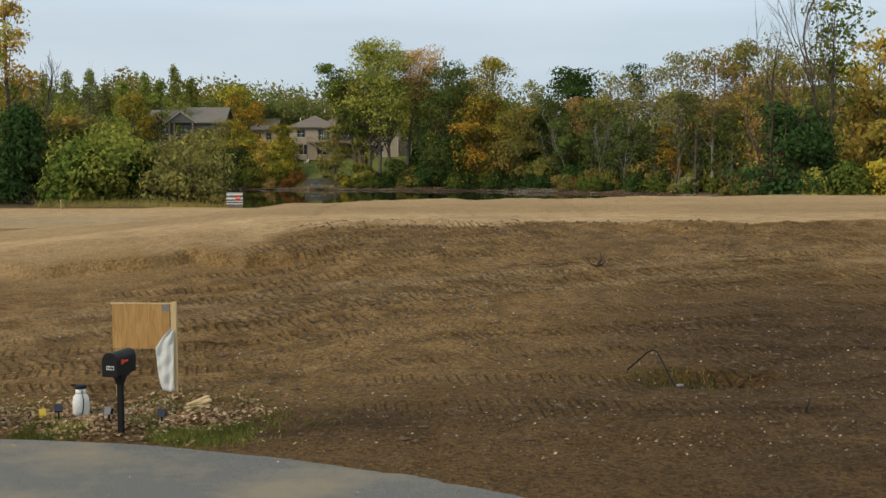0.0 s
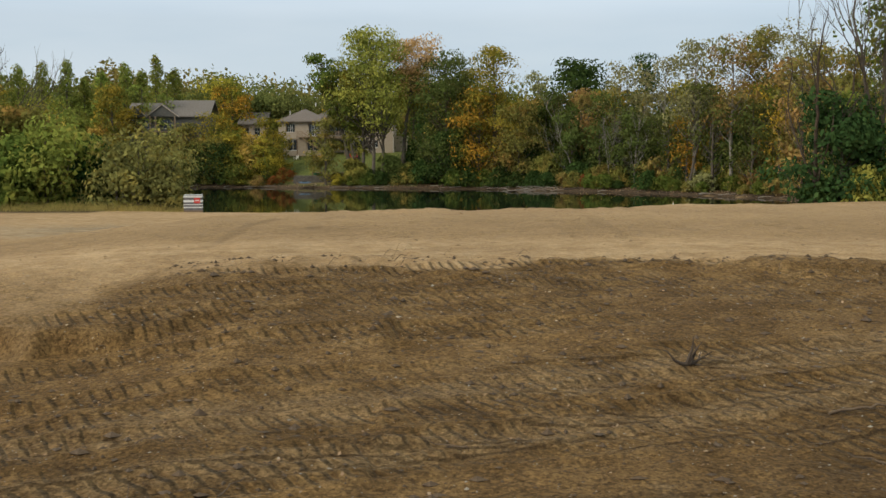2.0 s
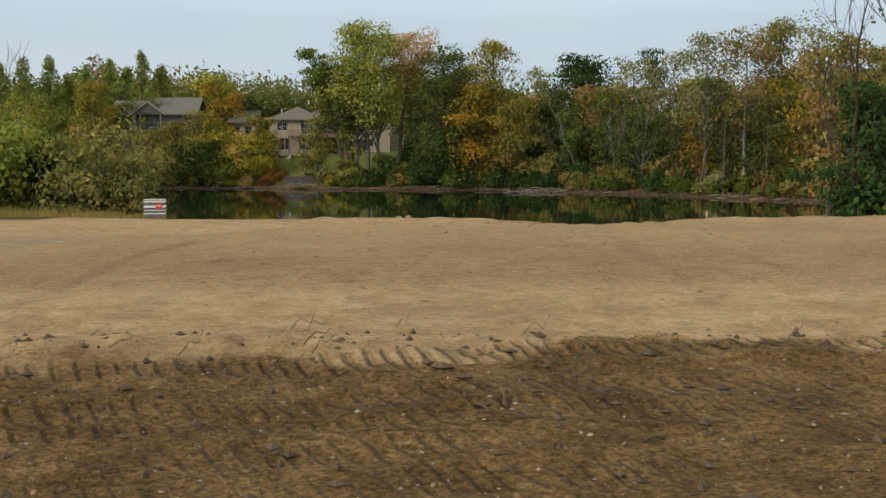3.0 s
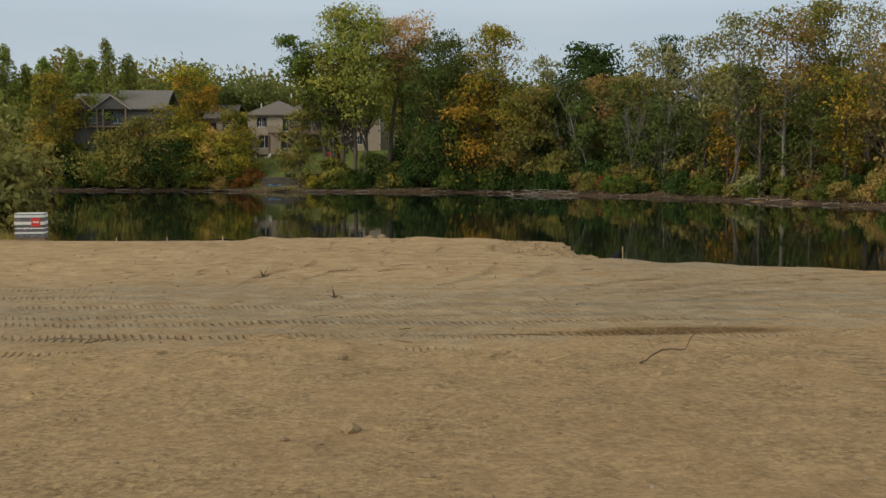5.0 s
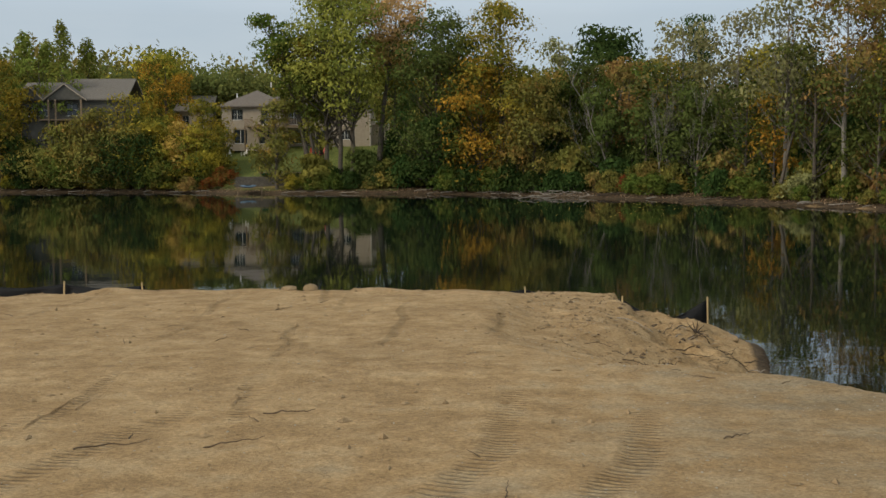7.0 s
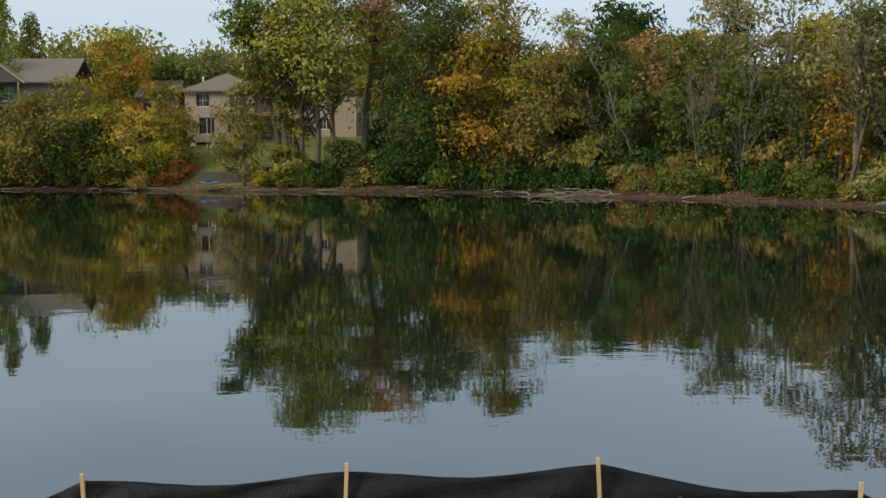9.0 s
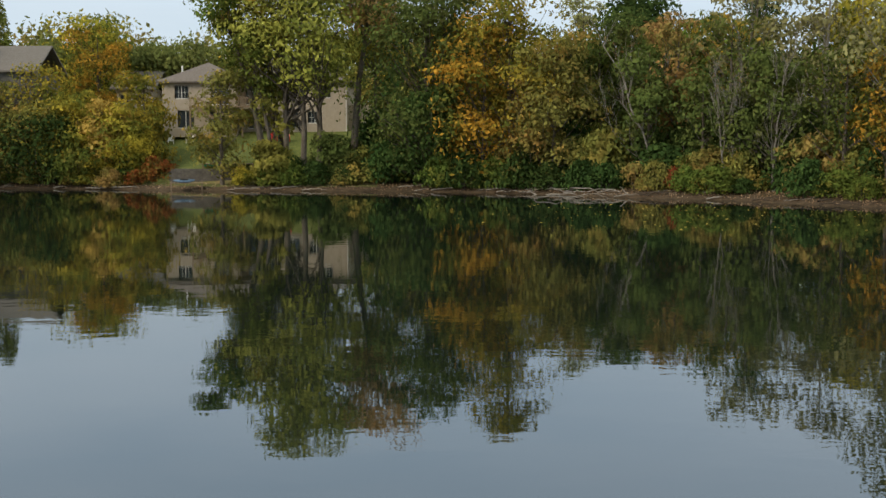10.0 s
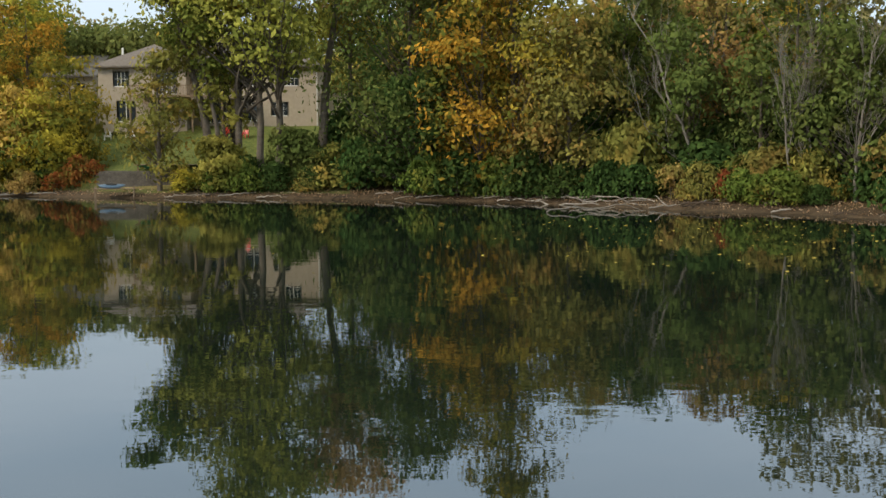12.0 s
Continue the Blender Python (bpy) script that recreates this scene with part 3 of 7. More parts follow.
    for x0, y0, x1, y1, bow, width, pitch, depth, slant, off in TRACKS:
        ln = math.hypot(x1 - x0, y1 - y0)
        ux, uy = (x1 - x0) / ln, (y1 - y0) / ln
        s_all = (x - x0) * ux + (y - y0) * uy
        u_all = -(x - x0) * uy + (y - y0) * ux - off - 4 * bow * (s_all / ln) * (1 - s_all / ln)
        near_it = (np.abs(u_all) < width * 1.3 + 0.2) & (s_all > 0) & (s_all < ln)
        if not near_it.any():
            continue
        s = s_all[near_it]
        u = u_all[near_it] - 0.10 * np.sin(s * 0.9 + off) - 0.05 * np.sin(s * 2.3)
        inside = np.exp(-(u / (width * 0.5)) ** 4) * ease(s, 0, 1.5) * (1 - ease(s, ln - 1.5, ln))
        worn = np.clip(0.75 + 1.1 * lattice(s, u * 0 + off + y0, 2.3, 21), 0.05, 1.15)
        berm = np.exp(-((np.abs(u) - width * 0.62) / 0.09) ** 2)
        ends = ease(s, 0, 1.5) * (1 - ease(s, ln - 1.5, ln))
        z[near_it] += bare[near_it] * worn * depth * (0.45 * berm * ends - 0.45 * inside)
        if lugs is not None:
            m = inside * worn * depth * bare[near_it]
            raw = lugs[2][near_it]
            better = m > raw
            lugs[1][near_it] = np.where(better, m - 0.85 * raw, np.minimum(lugs[1][near_it], raw - 0.85 * m))
            lugs[2][near_it] = np.maximum(raw, m)
            at = np.flatnonzero(near_it)[better]
            lugs[0].flat[at] = ((s + slant * u + 0.03 * np.sin(s * 5.1)) / pitch)[better]
    return z


def ground_at(x, y):
    return float(land_height(np.array([float(x)]), np.array([float(y)]), y < 106 and abs(x) < 34)[0])


def spaced(a, b, step):
    return np.arange(a, b, step)


def outward(start, first, ratio, limit):
    v, s = [start], first
    while v[-1] < limit:
        v.append(v[-1] + s)
        s *= ratio
    return np.array(v)


def build_ground():
    xr = outward(16.0, 0.3, 1.13, 1800)
    xs = np.concatenate([-outward(14.0, 0.3, 1.13, 1800)[::-1], spaced(-13.8, -6.5, 0.12), spaced(-6.5, 8.5, 0.07), spaced(8.5, 16, 0.12), xr])
    ys = np.concatenate([-outward(0.0, 1.5, 1.25, 1500)[::-1], spaced(1.5, 12, 1.0), spaced(12, 16, 0.08), spaced(16, 35.5, 0.07), spaced(35.5, 51, 0.13), spaced(51, 58, 0.09), spaced(58, 80, 0.10),
                         spaced(80, 104, 0.12), outward(104, 0.35, 1.03, 190), spaced(195, 228, 0.4), outward(228.4, 0.8, 1.07, 258), outward(267, 9, 1.14, 2200)])
    gx, gy = np.meshgrid(xs, ys)
    lugs = [np.zeros(gx.shape), np.zeros(gx.shape), np.zeros(gx.shape)]
    z = land_height(gx, gy, True, lugs)
    on_road = np.hypot(gx + 7.0, gy - 1.5) < 12.9
    z = np.where(on_road, 2.3, z)
    n, m = gx.shape
    idx = np.arange(n * m).reshape(n, m)
    quads = np.stack([idx[:-1, :-1], idx[:-1, 1:], idx[1:, 1:], idx[1:, :-1]], -1).reshape(-1, 4)
    me = mesh_np("ground", np.stack([gx, gy, z], -1).reshape(-1, 3), quads, SOIL, smooth=True)
    d = shore_distance(gx, gy)
    brow = np.interp(gx, [-12, -7.1, -5.1, -4.3, -2.2, 1.0, 4.7, 7.6, 20], [23.5, 25.0, 27.5, 32.6, 33.6, 34.0, 34.6, 34.6, 36.0]) + 0.7 * lattice(gx, gy, 1.4, 33) + 0.4 * lattice(gx, gy, 0.5, 34)
    topsoil = (1 - ease(gy, brow - 1.0 - 5.0 * (1 - ease(gx, -6, -2)), brow + 0.6 + 8.0 * (1 - ease(gx, -6, -2)))) + 0.9 * np.exp(-((gx - 6.6) / 2.2) ** 2 - ((gy - 66.6 - 0.1 * (gx - 6.4)) / 0.55) ** 2) \
        + 0.41 * ease(gy, 36, 40) * (1 - ease(gy, 45, 50)) + 0.30 * ease(gy, 45, 50) * (1 - ease(gy, 55, 58)) + 0.03 * ease(gy, 49.2, 50.4) * (1 - ease(gy, 52.4, 53.2)) * (1 - ease(gx, 2.8, 4.4)) + 0.60 * ease(gy, 56, 58) * (1 - ease(gy, 61.2, 63.4)) * (1 - 0.3 * ease(gx, 2, 6)) + 0.2 * ease(gy, 61, 62) * (1 - ease(gy, 66, 72))
    topsoil = topsoil + 0.42 * (1 - ease(gx, -7, -3)) * (1 - ease(gy, 33, 37)) * ease(gy, 17, 20)
    gravel = np.exp(-((gy - 70.5) / 6.5) ** 2) * 0.85 + 0.7 * np.exp(-((gx - 10) / 6) ** 2 - ((gy - 83) / 6) ** 2)
    gravel = gravel - 1.4 * np.exp(-((gx - 6.6) / 2.2) ** 2 - ((gy - 66.6 - 0.1 * (gx - 6.4)) / 0.55) ** 2)
    # damp banks by the water; the last term darkens the soil inside the pit
    damp_and_pit = ease(d, -1.0, 0.0) * (1 - ease(d, 0.1, 0.55 + 1.0 * (gy > 120))) + 1.3 * ((gy > 150) & (d > -1) & (d < 3.4)) + 0.22 * np.exp(-((gx - 9.4) / 1.3) ** 2 - ((gy - 94.5) / 4.0) ** 2) + 0.9 * np.exp(-(((gx - 4.0) / 0.8) ** 2 + ((gy - 17.55) / 0.42) ** 2) ** 2)
    lawn = (gy > 205) & (gx > -36) & (gx < -4) & (d > 1.6) & (gy < 262)
    side_bank = ((gy < 140) & (gy > 70) & ((gx > 23) | (gx < -24))) * 1.0
    woods = np.where((gy > 130) & (d > 2.2) & ~lawn, 1.0, 0.0) + side_bank * ease(gy, 90, 99)
    behind = (gy < 8) * 1.0
    # two lanes that wheels have pressed smooth and pale across the slope
    across = (gy - 19.4 - (gx + 16) * 0.3625) / 1.064
    packed = (np.exp(-((across - 0.9) / 0.5) ** 4) + np.exp(-((across + 0.75) / 0.45) ** 4)) * (0.55 + 0.35 * (1 - ease(gx, 2, 10))) * ease(gx, -14, -9)
    for name, values in (("topsoil", topsoil), ("packed", packed), ("gravel", gravel), ("moist", 0.75 * ease(gx, -2, 6) * (1 - ease(gy, 20, 31)) + 0.5 * (1 - ease(gx, -2, 6)) * (1 - ease(gy, 15.5, 20)) + 0.35 * np.exp(-((gx + 1.5) / 1.6) ** 2 - ((gy - 15.2) / 0.8) ** 2)), ("damp_and_pit", damp_and_pit), ("lawn", lawn * (0.55 + 0.45 * ease(gy, 224, 225)) + behind), ("woods", woods), ("lug_phase", lugs[0]), ("lug_depth", lugs[1])):
        at = me.attributes.new(name, "FLOAT", "POINT")
        at.data.foreach_set("value", np.asarray(values, dtype=np.float32).ravel())
    return tagged(new("ground", me), "graded brown and tan bare soil with machine tracks", "ground", kind="structure")


build_ground()

# lake
lake_mesh = mesh_np("water", [(-700, 60, 0), (700, 60, 0), (700, 330, 0), (-700, 330, 0)], [(0, 1, 2, 3)], WATER)
tagged(new("water", lake_mesh), "still dark green lake mirroring the trees", "lake", kind="structure")


def build_road():
    bm = bmesh.new()
    rng = random.Random(4)
    rings = []
    for r, z in ((0.0, 2.5), (6.0, 2.5), (11.5, 2.485), (13.0, 2.475), (13.2, 2.44), (13.22, 2.3)):
        ring = []
        for i in range(180):
            a = i / 180 * 2 * math.pi
            rr = r + (0.02 * math.sin(i * 0.7) + rng.uniform(-0.02, 0.02) if r > 12.5 else 0)
            ring.append(bm.verts.new((-7.0 + rr * math.cos(a), 1.5 + rr * math.sin(a), z)))
        rings.append(ring)
    for a, b in zip(rings, rings[1:]):
        for i in range(180):
            j = (i + 1) % 180
            bm.faces.new((a[i], b[i], b[j], a[j]))
    bmesh.ops.remove_doubles(bm, verts=bm.verts, dist=0.001)
    me = bpy.data.meshes.new("road")
    bm.to_mesh(me)
    bm.free()
    me.materials.append(ASPHALT)
    tagged(new("road", me), "grey asphalt turning circle dusted with sand", "road", kind="structure")


build_road()


# ---- trees ----
PROFILES = {
    "round": ([0, 0.15, 0.45, 0.75, 0.92, 1], [0.45, 0.8, 1.0, 0.88, 0.6, 0.25]),
    "tall": ([0, 0.1, 0.35, 0.65, 0.88, 1], [0.55, 0.85, 1.0, 0.95, 0.7, 0.3]),
    "cone": ([0, 0.08, 0.3, 0.6, 0.85, 1], [0.75, 1.0, 0.85, 0.55, 0.25, 0.04]),
    "vase": ([0, 0.2, 0.5, 0.8, 0.95, 1], [0.2, 0.5, 0.85, 1.0, 0.7, 0.25]),
    "plume": ([0, 0.12, 0.35, 0.65, 0.88, 1], [0.7, 1.0, 0.85, 0.6, 0.3, 0.06]),
    "mound": ([0, 0.2, 0.5, 0.8, 1], [1.0, 1.05, 0.9, 0.6, 0.15]),
}


def leaf_quads(centres, size, rng, droop=0.0, facing=None):
    """One small four-cornered leaf spray about each centre; facing turns the blades outwards from their clump."""
    n = len(centres)
    a = rng.normal(size=(n, 3))
    a[:, 2] -= droop
    if facing is not None:
        out = facing * 1.1 + rng.normal(size=(n, 3)) * 0.42
        out /= np.linalg.norm(out, axis=1)[:, None] + 1e-9
        a -= out * np.sum(a * out, axis=1)[:, None]
    a /= np.linalg.norm(a, axis=1)[:, None] + 1e-9
    b = np.cross(a, out if facing is not None else rng.normal(size=(n, 3)))
    b /= np.linalg.norm(b, axis=1)[:, None] + 1e-9
    s = size * rng.uniform(0.55, 1.35, (n, 1))
    a, b = a * s, b * s * rng.uniform(0.45, 0.8, (n, 1))
    v = np.stack([centres - a * 0.6, centres + b * 0.5 - a * 0.05, centres + a * 0.65, centres - b * 0.5 + a * 0.1], 1).reshape(-1, 3)
    return v, np.arange(4 * n).reshape(n, 4)


def limb(p0, p1, r0, r1, rng, sag=0.12, n=6, sides=5):
    t = np.linspace(0, 1, n)[:, None]
    p0, p1 = np.asarray(p0, float), np.asarray(p1, float)
    ln = np.linalg.norm(p1 - p0)
    wig = rng.normal(size=(n, 3)) * ln * 0.035
    wig[0] = wig[-1] = 0
    arc = np.sin(np.pi * t) * ln * sag * np.array([[0, 0, -1.0]])
    return tube(p0 + (p1 - p0) * t + arc + wig, np.linspace(r0, r1, n), sides)


def tree_meshes(h, w, style, seed, base=0.22, clumps=50, leaves=135, size=0.29, lean=0.0, spread=1.0, bark=None, mat=None, girth=1.0, stems=1, apart=0.6):
    rng = np.random.RandomState(seed)
    size = size * 1.22
    ps, rs = PROFILES[style]
    f = (np.arange(clumps) + rng.uniform(0, 1, clumps)) / clumps
    f = f ** 0.9
    ang = rng.uniform(0, 2 * np.pi, clumps)
    rad = np.interp(f, ps, rs) * w * 0.5 * rng.uniform(0.35, 1.0, clumps) ** 0.7 * rng.uniform(0.85, 1.15, clumps)
    zc = h * (base + (1 - base) * f * 0.96)
    tx = lean * h * (zc / h) ** 1.5
    cs = np.stack([tx + rad * np.cos(ang), rad * np.sin(ang), zc], 1)
    if style in ("round", "tall", "vase"):
        # most clumps gather on a few boughs, with gaps between them
        nb = max(5, clumps // 8)
        fb = (np.arange(nb) + rng.uniform(0.1, 0.9, nb)) / nb
        rb = np.interp(fb, ps, rs) * w * 0.5 * rng.uniform(0.45, 0.9, nb)
        ab = np.arange(nb) * 2.4 + rng.uniform(-0.6, 0.6, nb)
        zb = h * (base + (1 - base) * fb * 0.94)
        boughs = np.stack([lean * h * (zb / h) ** 1.5 + rb * np.cos(ab), rb * np.sin(ab), zb], 1)
        for i in range(clumps):
            if i % 4:
                cs[i] = boughs[i % nb] + rng.normal(size=3) * np.array([0.105, 0.105, 0.085]) * (w + 1.0)
        cs[:, 2] = np.clip(cs[:, 2], h * base * 0.9, h * 0.99)
        f = np.clip((cs[:, 2] / h - base) / (1 - base), 0, 1)
    cr = (w * rng.uniform(0.15, 0.27, clumps) + 0.35) * spread * np.where(f > 0.85, 0.9, 1.0)
    pts, outs = [], []
    for c, r in zip(cs, cr):
        k = int(leaves * 0.80 * rng.uniform(0.6, 1.4))
        q = rng.normal(size=(k, 3))
        q /= np.linalg.norm(q, axis=1)[:, None]
        q[: int(k * 0.72), 2] = np.abs(q[: int(k * 0.72), 2])
        tall = 1.7 if style == "plume" else 0.72
        q *= rng.uniform(0.3, 1.0, (k, 1)) ** 0.5 * np.array([[r * 1.12, r * 1.12, r * tall]]) * (0.6 if style == "plume" else 1.0)
        if style == "plume":
            q[:, :2] *= np.clip(1.15 - 0.5 * q[:, 2:] / (r + 1e-6), 0.15, 1.6)
        # hanging tips below, ragged sprays above
        q[:, 2] -= np.abs(rng.normal(size=k)) * r * 0.18
        pts.append(c + q)
        o = q / (np.linalg.norm(q, axis=1)[:, None] + 1e-9) + 0.35 * np.array([c[0] - lean * h * (c[2] / h) ** 1.5, c[1], 0.0]) / (w * 0.5) + np.array([0, 0, 0.25])
        outs.append(o / (np.linalg.norm(o, axis=1)[:, None] + 1e-9))
    cen, out = np.concatenate(pts), np.concatenate(outs)
    low = cen[:, 2] > 0.1
    crown = mesh_np("crown", *leaf_quads(cen[low], size, rng, 0.25, out[low]), mat)
    r0 = (0.012 * h + 0.06) * girth
    pieces = []
    for s in range(stems):
        ox, oy = (0, 0) if stems == 1 else ((s - (stems - 1) / 2) * apart + rng.uniform(-0.2, 0.2), rng.uniform(-0.4, 0.4))
        n = 10
        zz = np.linspace(0, h * 0.93, n)
        path = np.stack([lean * h * (zz / h) ** 1.5 + ox + (rng.uniform(-0.05, 0.05, n) * h * 0.25).cumsum() * 0.35, oy + (rng.uniform(-0.05, 0.05, n) * h * 0.2).cumsum() * 0.35, zz], 1)
        path[0, 2] = -0.3
        radii = r0 / (stems ** 0.5) * np.interp(np.linspace(0, 1, n), [0, 0.08, 0.5, 1], [1.35, 1.0, 0.62, 0.1])
        pieces.append(tube(path, radii, 7))
        for c, r in list(zip(cs, cr))[s::stems]:
            start = max(0.12 * h, c[2] - np.hypot(c[0] - lean * h * (c[2] / h) ** 1.5, c[1]) * 0.75 - 0.06 * h)
            p0 = np.array([np.interp(start, zz, path[:, 0]), np.interp(start, zz, path[:, 1]), start])
            pieces.append(limb(p0, c, r0 * 0.34 * (1.05 - start / h), 0.02, rng, 0.06, 4, 3))
    trunk = mesh_np("trunk", *joined(pieces), bark or BARK, smooth=True)
    return trunk, crown


def plant(x, y, h, w, mat, style="round", seed=1, label="", category="tree", group="", turn=0.0, name="tree", **more):
    """One tree: a base point with its trunk and crown."""
    r = root(name, x, y, ground_at(x, y), turn, label, category, group)
    trunk, crown = tree_meshes(h, w, style, seed, mat=mat, **more)
    child(new("stem" if name == "shrub" else "trunk", trunk), r)
    child(new("foliage" if name == "shrub" else "crown", crown), r)
    return r


def bare_mesh(h, seed, bark, spread=0.5, girth=1.0, levels=4, lean=0.0):
    """A leafless tree: forks that end in fine twigs."""
    rng = np.random.RandomState(seed)
    pieces = []

    def grow(p, d, ln, r, level):
        n = 6
        pts, q, dd = [p], p.copy(), d.copy()
        for _ in range(n - 1):
            dd = dd + rng.normal(size=3) * 0.13 + np.array([0, 0, 0.05])
            dd /= np.linalg.norm(dd)
            q = q + dd * ln / (n - 1)
            pts.append(q.copy())
        pieces.append(tube(pts, np.linspace(r, r * 0.55 if level else 0.006, n), 6 if level > 2 else 4))
        if level == 0:
            return
        count = 4 if level > 1 else 5
        for k in range(count):
            t = rng.uniform(0.35, 1.0) if k else 1.0
            i = min(n - 1, int(t * (n - 1)))
            side = rng.normal(size=3)
            nd = dd * 0.8 + side / np.linalg.norm(side) * spread * (1.0 if k else 0.35) + np.array([0, 0, 0.25])
            nd /= np.linalg.norm(nd)
            grow(pts[i], nd, ln * rng.uniform(0.5, 0.72), r * (0.62 if k == 0 else 0.42), level - 1)

    grow(np.array([0, 0, -0.2]), np.array([lean, 0, 1.0]), h * 0.45, (0.010 * h + 0.05) * girth, levels)
    return mesh_np("trunk", *joined(pieces), bark, smooth=True)


def bare_tree(x, y, h, seed, bark, label, turn=0.0, **more):
    r = root("bare_tree", x, y, ground_at(x, y), turn, label, "bare tree")
    child(new("trunk", bare_mesh(h, seed, bark, **more)), r)
    return r


# poplars behind the far houses
plant(-92.8, 240.0, 21.0, 7.2, F_POPLAR, "plume", 21, "slender green poplar behind the far house", base=0.04, clumps=80, leaves=52, size=0.34, spread=0.8)
plant(-88.7, 243.0, 20.3, 7.3, F_POPLAR, "plume", 22, "slender green poplar behind the far house", base=0.04, clumps=80, leaves=52, size=0.34, spread=0.8)
plant(-83.5, 246.0, 19.2, 7.4, F_POPLAR, "plume", 23, "slender green poplar behind the far house", base=0.04, clumps=80, leaves=52, size=0.34, spread=0.8)
plant(-76.6, 240.0, 21.5, 7.2, F_POPLAR, "plume", 24, "slender green poplar behind the far house", base=0.04, clumps=80, leaves=52, size=0.34, spread=0.8)
plant(-73.0, 243.0, 20.7, 7.3, F_POPLAR, "plume", 25, "slender green poplar behind the far house", base=0.04, clumps=80, leaves=52, size=0.34, spread=0.8)
plant(-70.6, 246.0, 16.2, 7.4, F_POPLAR, "plume", 26, "slender green poplar behind the far house", base=0.04, clumps=80, leaves=52, size=0.34, spread=0.8)
plant(-65.2, 240.0, 19.0, 7.2, F_POPLAR, "plume", 27, "slender green poplar behind the far house", base=0.04, clumps=80, leaves=52, size=0.34, spread=0.8)
plant(-61.5, 243.0, 19.4, 7.3, F_POPLAR, "plume", 28, "slender green poplar behind the far house", base=0.04, clumps=80, leaves=52, size=0.34, spread=0.8)
plant(-59.2, 246.0, 17.0, 7.4, F_POPLAR, "plume", 29, "slender green poplar behind the far house", base=0.04, clumps=80, leaves=52, size=0.34, spread=0.8)
plant(-54.8, 240.0, 21.7, 7.2, F_POPLAR, "plume", 30, "slender green poplar behind the far house", base=0.04, clumps=80, leaves=52, size=0.34, spread=0.8)
plant(-52.0, 243.0, 17.9, 7.3, F_POPLAR, "plume", 31, "slender green poplar behind the far house", base=0.04, clumps=80, leaves=52, size=0.34, spread=0.8)
plant(-71.5, 267.0, 9.6, 13.3, F_POPLAR, "round", 32, "broad tree in the woods behind the houses", base=0.1, clumps=70, leaves=100, size=0.42)
plant(-65.8, 268.0, 10.1, 13.3, F_WOODS, "round", 33, "broad tree in the woods behind the houses", base=0.1, clumps=70, leaves=100, size=0.42)
plant(-55.3, 264.0, 10.5, 13.1, F_WOODS, "round", 34, "broad tree in the woods behind the houses", base=0.1, clumps=70, leaves=100, size=0.42)
plant(-52.2, 266.0, 12.0, 13.2, F_WOODS, "round", 35, "broad tree in the woods behind the houses", base=0.1, clumps=70, leaves=100, size=0.42)
plant(-46.0, 262.0, 15.7, 13.0, F_GOLD, "round", 36, "broad tree in the woods behind the houses", base=0.1, clumps=70, leaves=100, size=0.42)
plant(-41.3, 265.0, 10.9, 13.2, F_WOODS, "round", 37, "broad tree in the woods behind the houses", base=0.1, clumps=70, leaves=100, size=0.42)
plant(-35.5, 266.0, 11.2, 13.2, F_WOODS, "round", 38, "broad tree in the woods behind the houses", base=0.1, clumps=70, leaves=100, size=0.42)
plant(-30.5, 264.0, 11.4, 13.1, F_WOODS, "round", 39, "broad tree in the woods behind the houses", base=0.1, clumps=70, leaves=100, size=0.42)
plant(-85.5, 266.0, 10.8, 13.2, F_POPLAR, "round", 40, "broad tree in the woods behind the houses", base=0.1, clumps=70, leaves=100, size=0.42)
plant(-91.1, 262.0, 10.5, 13.0, F_WOODS, "round", 41, "broad tree in the woods behind the houses", base=0.1, clumps=70, leaves=100, size=0.42)
plant(-77.4, 263.0, 10.4, 13.1, F_POPLAR, "round", 42, "broad tree in the woods behind the houses", base=0.1, clumps=70, leaves=100, size=0.42)
plant(-99.3, 265.0, 14.8, 13.2, F_GOLD, "round", 43, "broad tree in the woods behind the houses", base=0.1, clumps=70, leaves=100, size=0.42)

# left part of the far shore
plant(-60.2, 229.0, 18.2, 8.2, F_GOLD, "tall", 44, "slender golden-tan tree on the far shore", base=0.22, clumps=70, leaves=105, size=0.32)
plant(-62.0, 229.2, 10.0, 7.9, F_YELLOW, "round", 45, "low yellow-orange tree on the far shore", base=0.15, clumps=44, leaves=80, size=0.34)
plant(-67.4, 231.0, 14.0, 7.7, F_POPLAR, "round", 46, "olive green tree on the far shore", base=0.1, clumps=46)
plant(-66.1, 229.8, 7.9, 8.4, F_OLIVE, "round", 47, "low olive tree on the far shore", base=0.06, clumps=40)
plant(-74.4, 230.9, 14.6, 10.5, F_GOLD, "round", 48, "golden green tree on the far shore", base=0.1)
plant(-82.9, 231.9, 16.5, 11.5, F_GOLD, "round", 49, "olive autumn tree on the far shore", base=0.1)
plant(-77.5, 231.3, 9.9, 10.3, F_LIME, "round", 50, "low yellow-green tree on the far shore", base=0.06)
plant(-55.4, 229.0, 6.2, 7.1, F_OLIVE, "round", 51, "olive tree below the taupe house", base=0.06, clumps=40)
plant(-51.6, 230.0, 8.3, 7.6, F_OLIVE, "round", 52, "olive tree below the taupe house", base=0.06, clumps=40)
plant(-57.6, 228.8, 7.0, 6.2, F_DEEP, "round", 53, "low dark green tree on the far shore", base=0.06, clumps=36)
plant(-51.0, 228.4, 4.7, 7.5, F_GREEN, "round", 54, "low green tree by the water", base=0.05, clumps=36)
plant(-47.6, 229.0, 10.6, 8.7, F_OLIVE, "round", 55, "olive autumn tree before the taupe house", base=0.1, clumps=50)
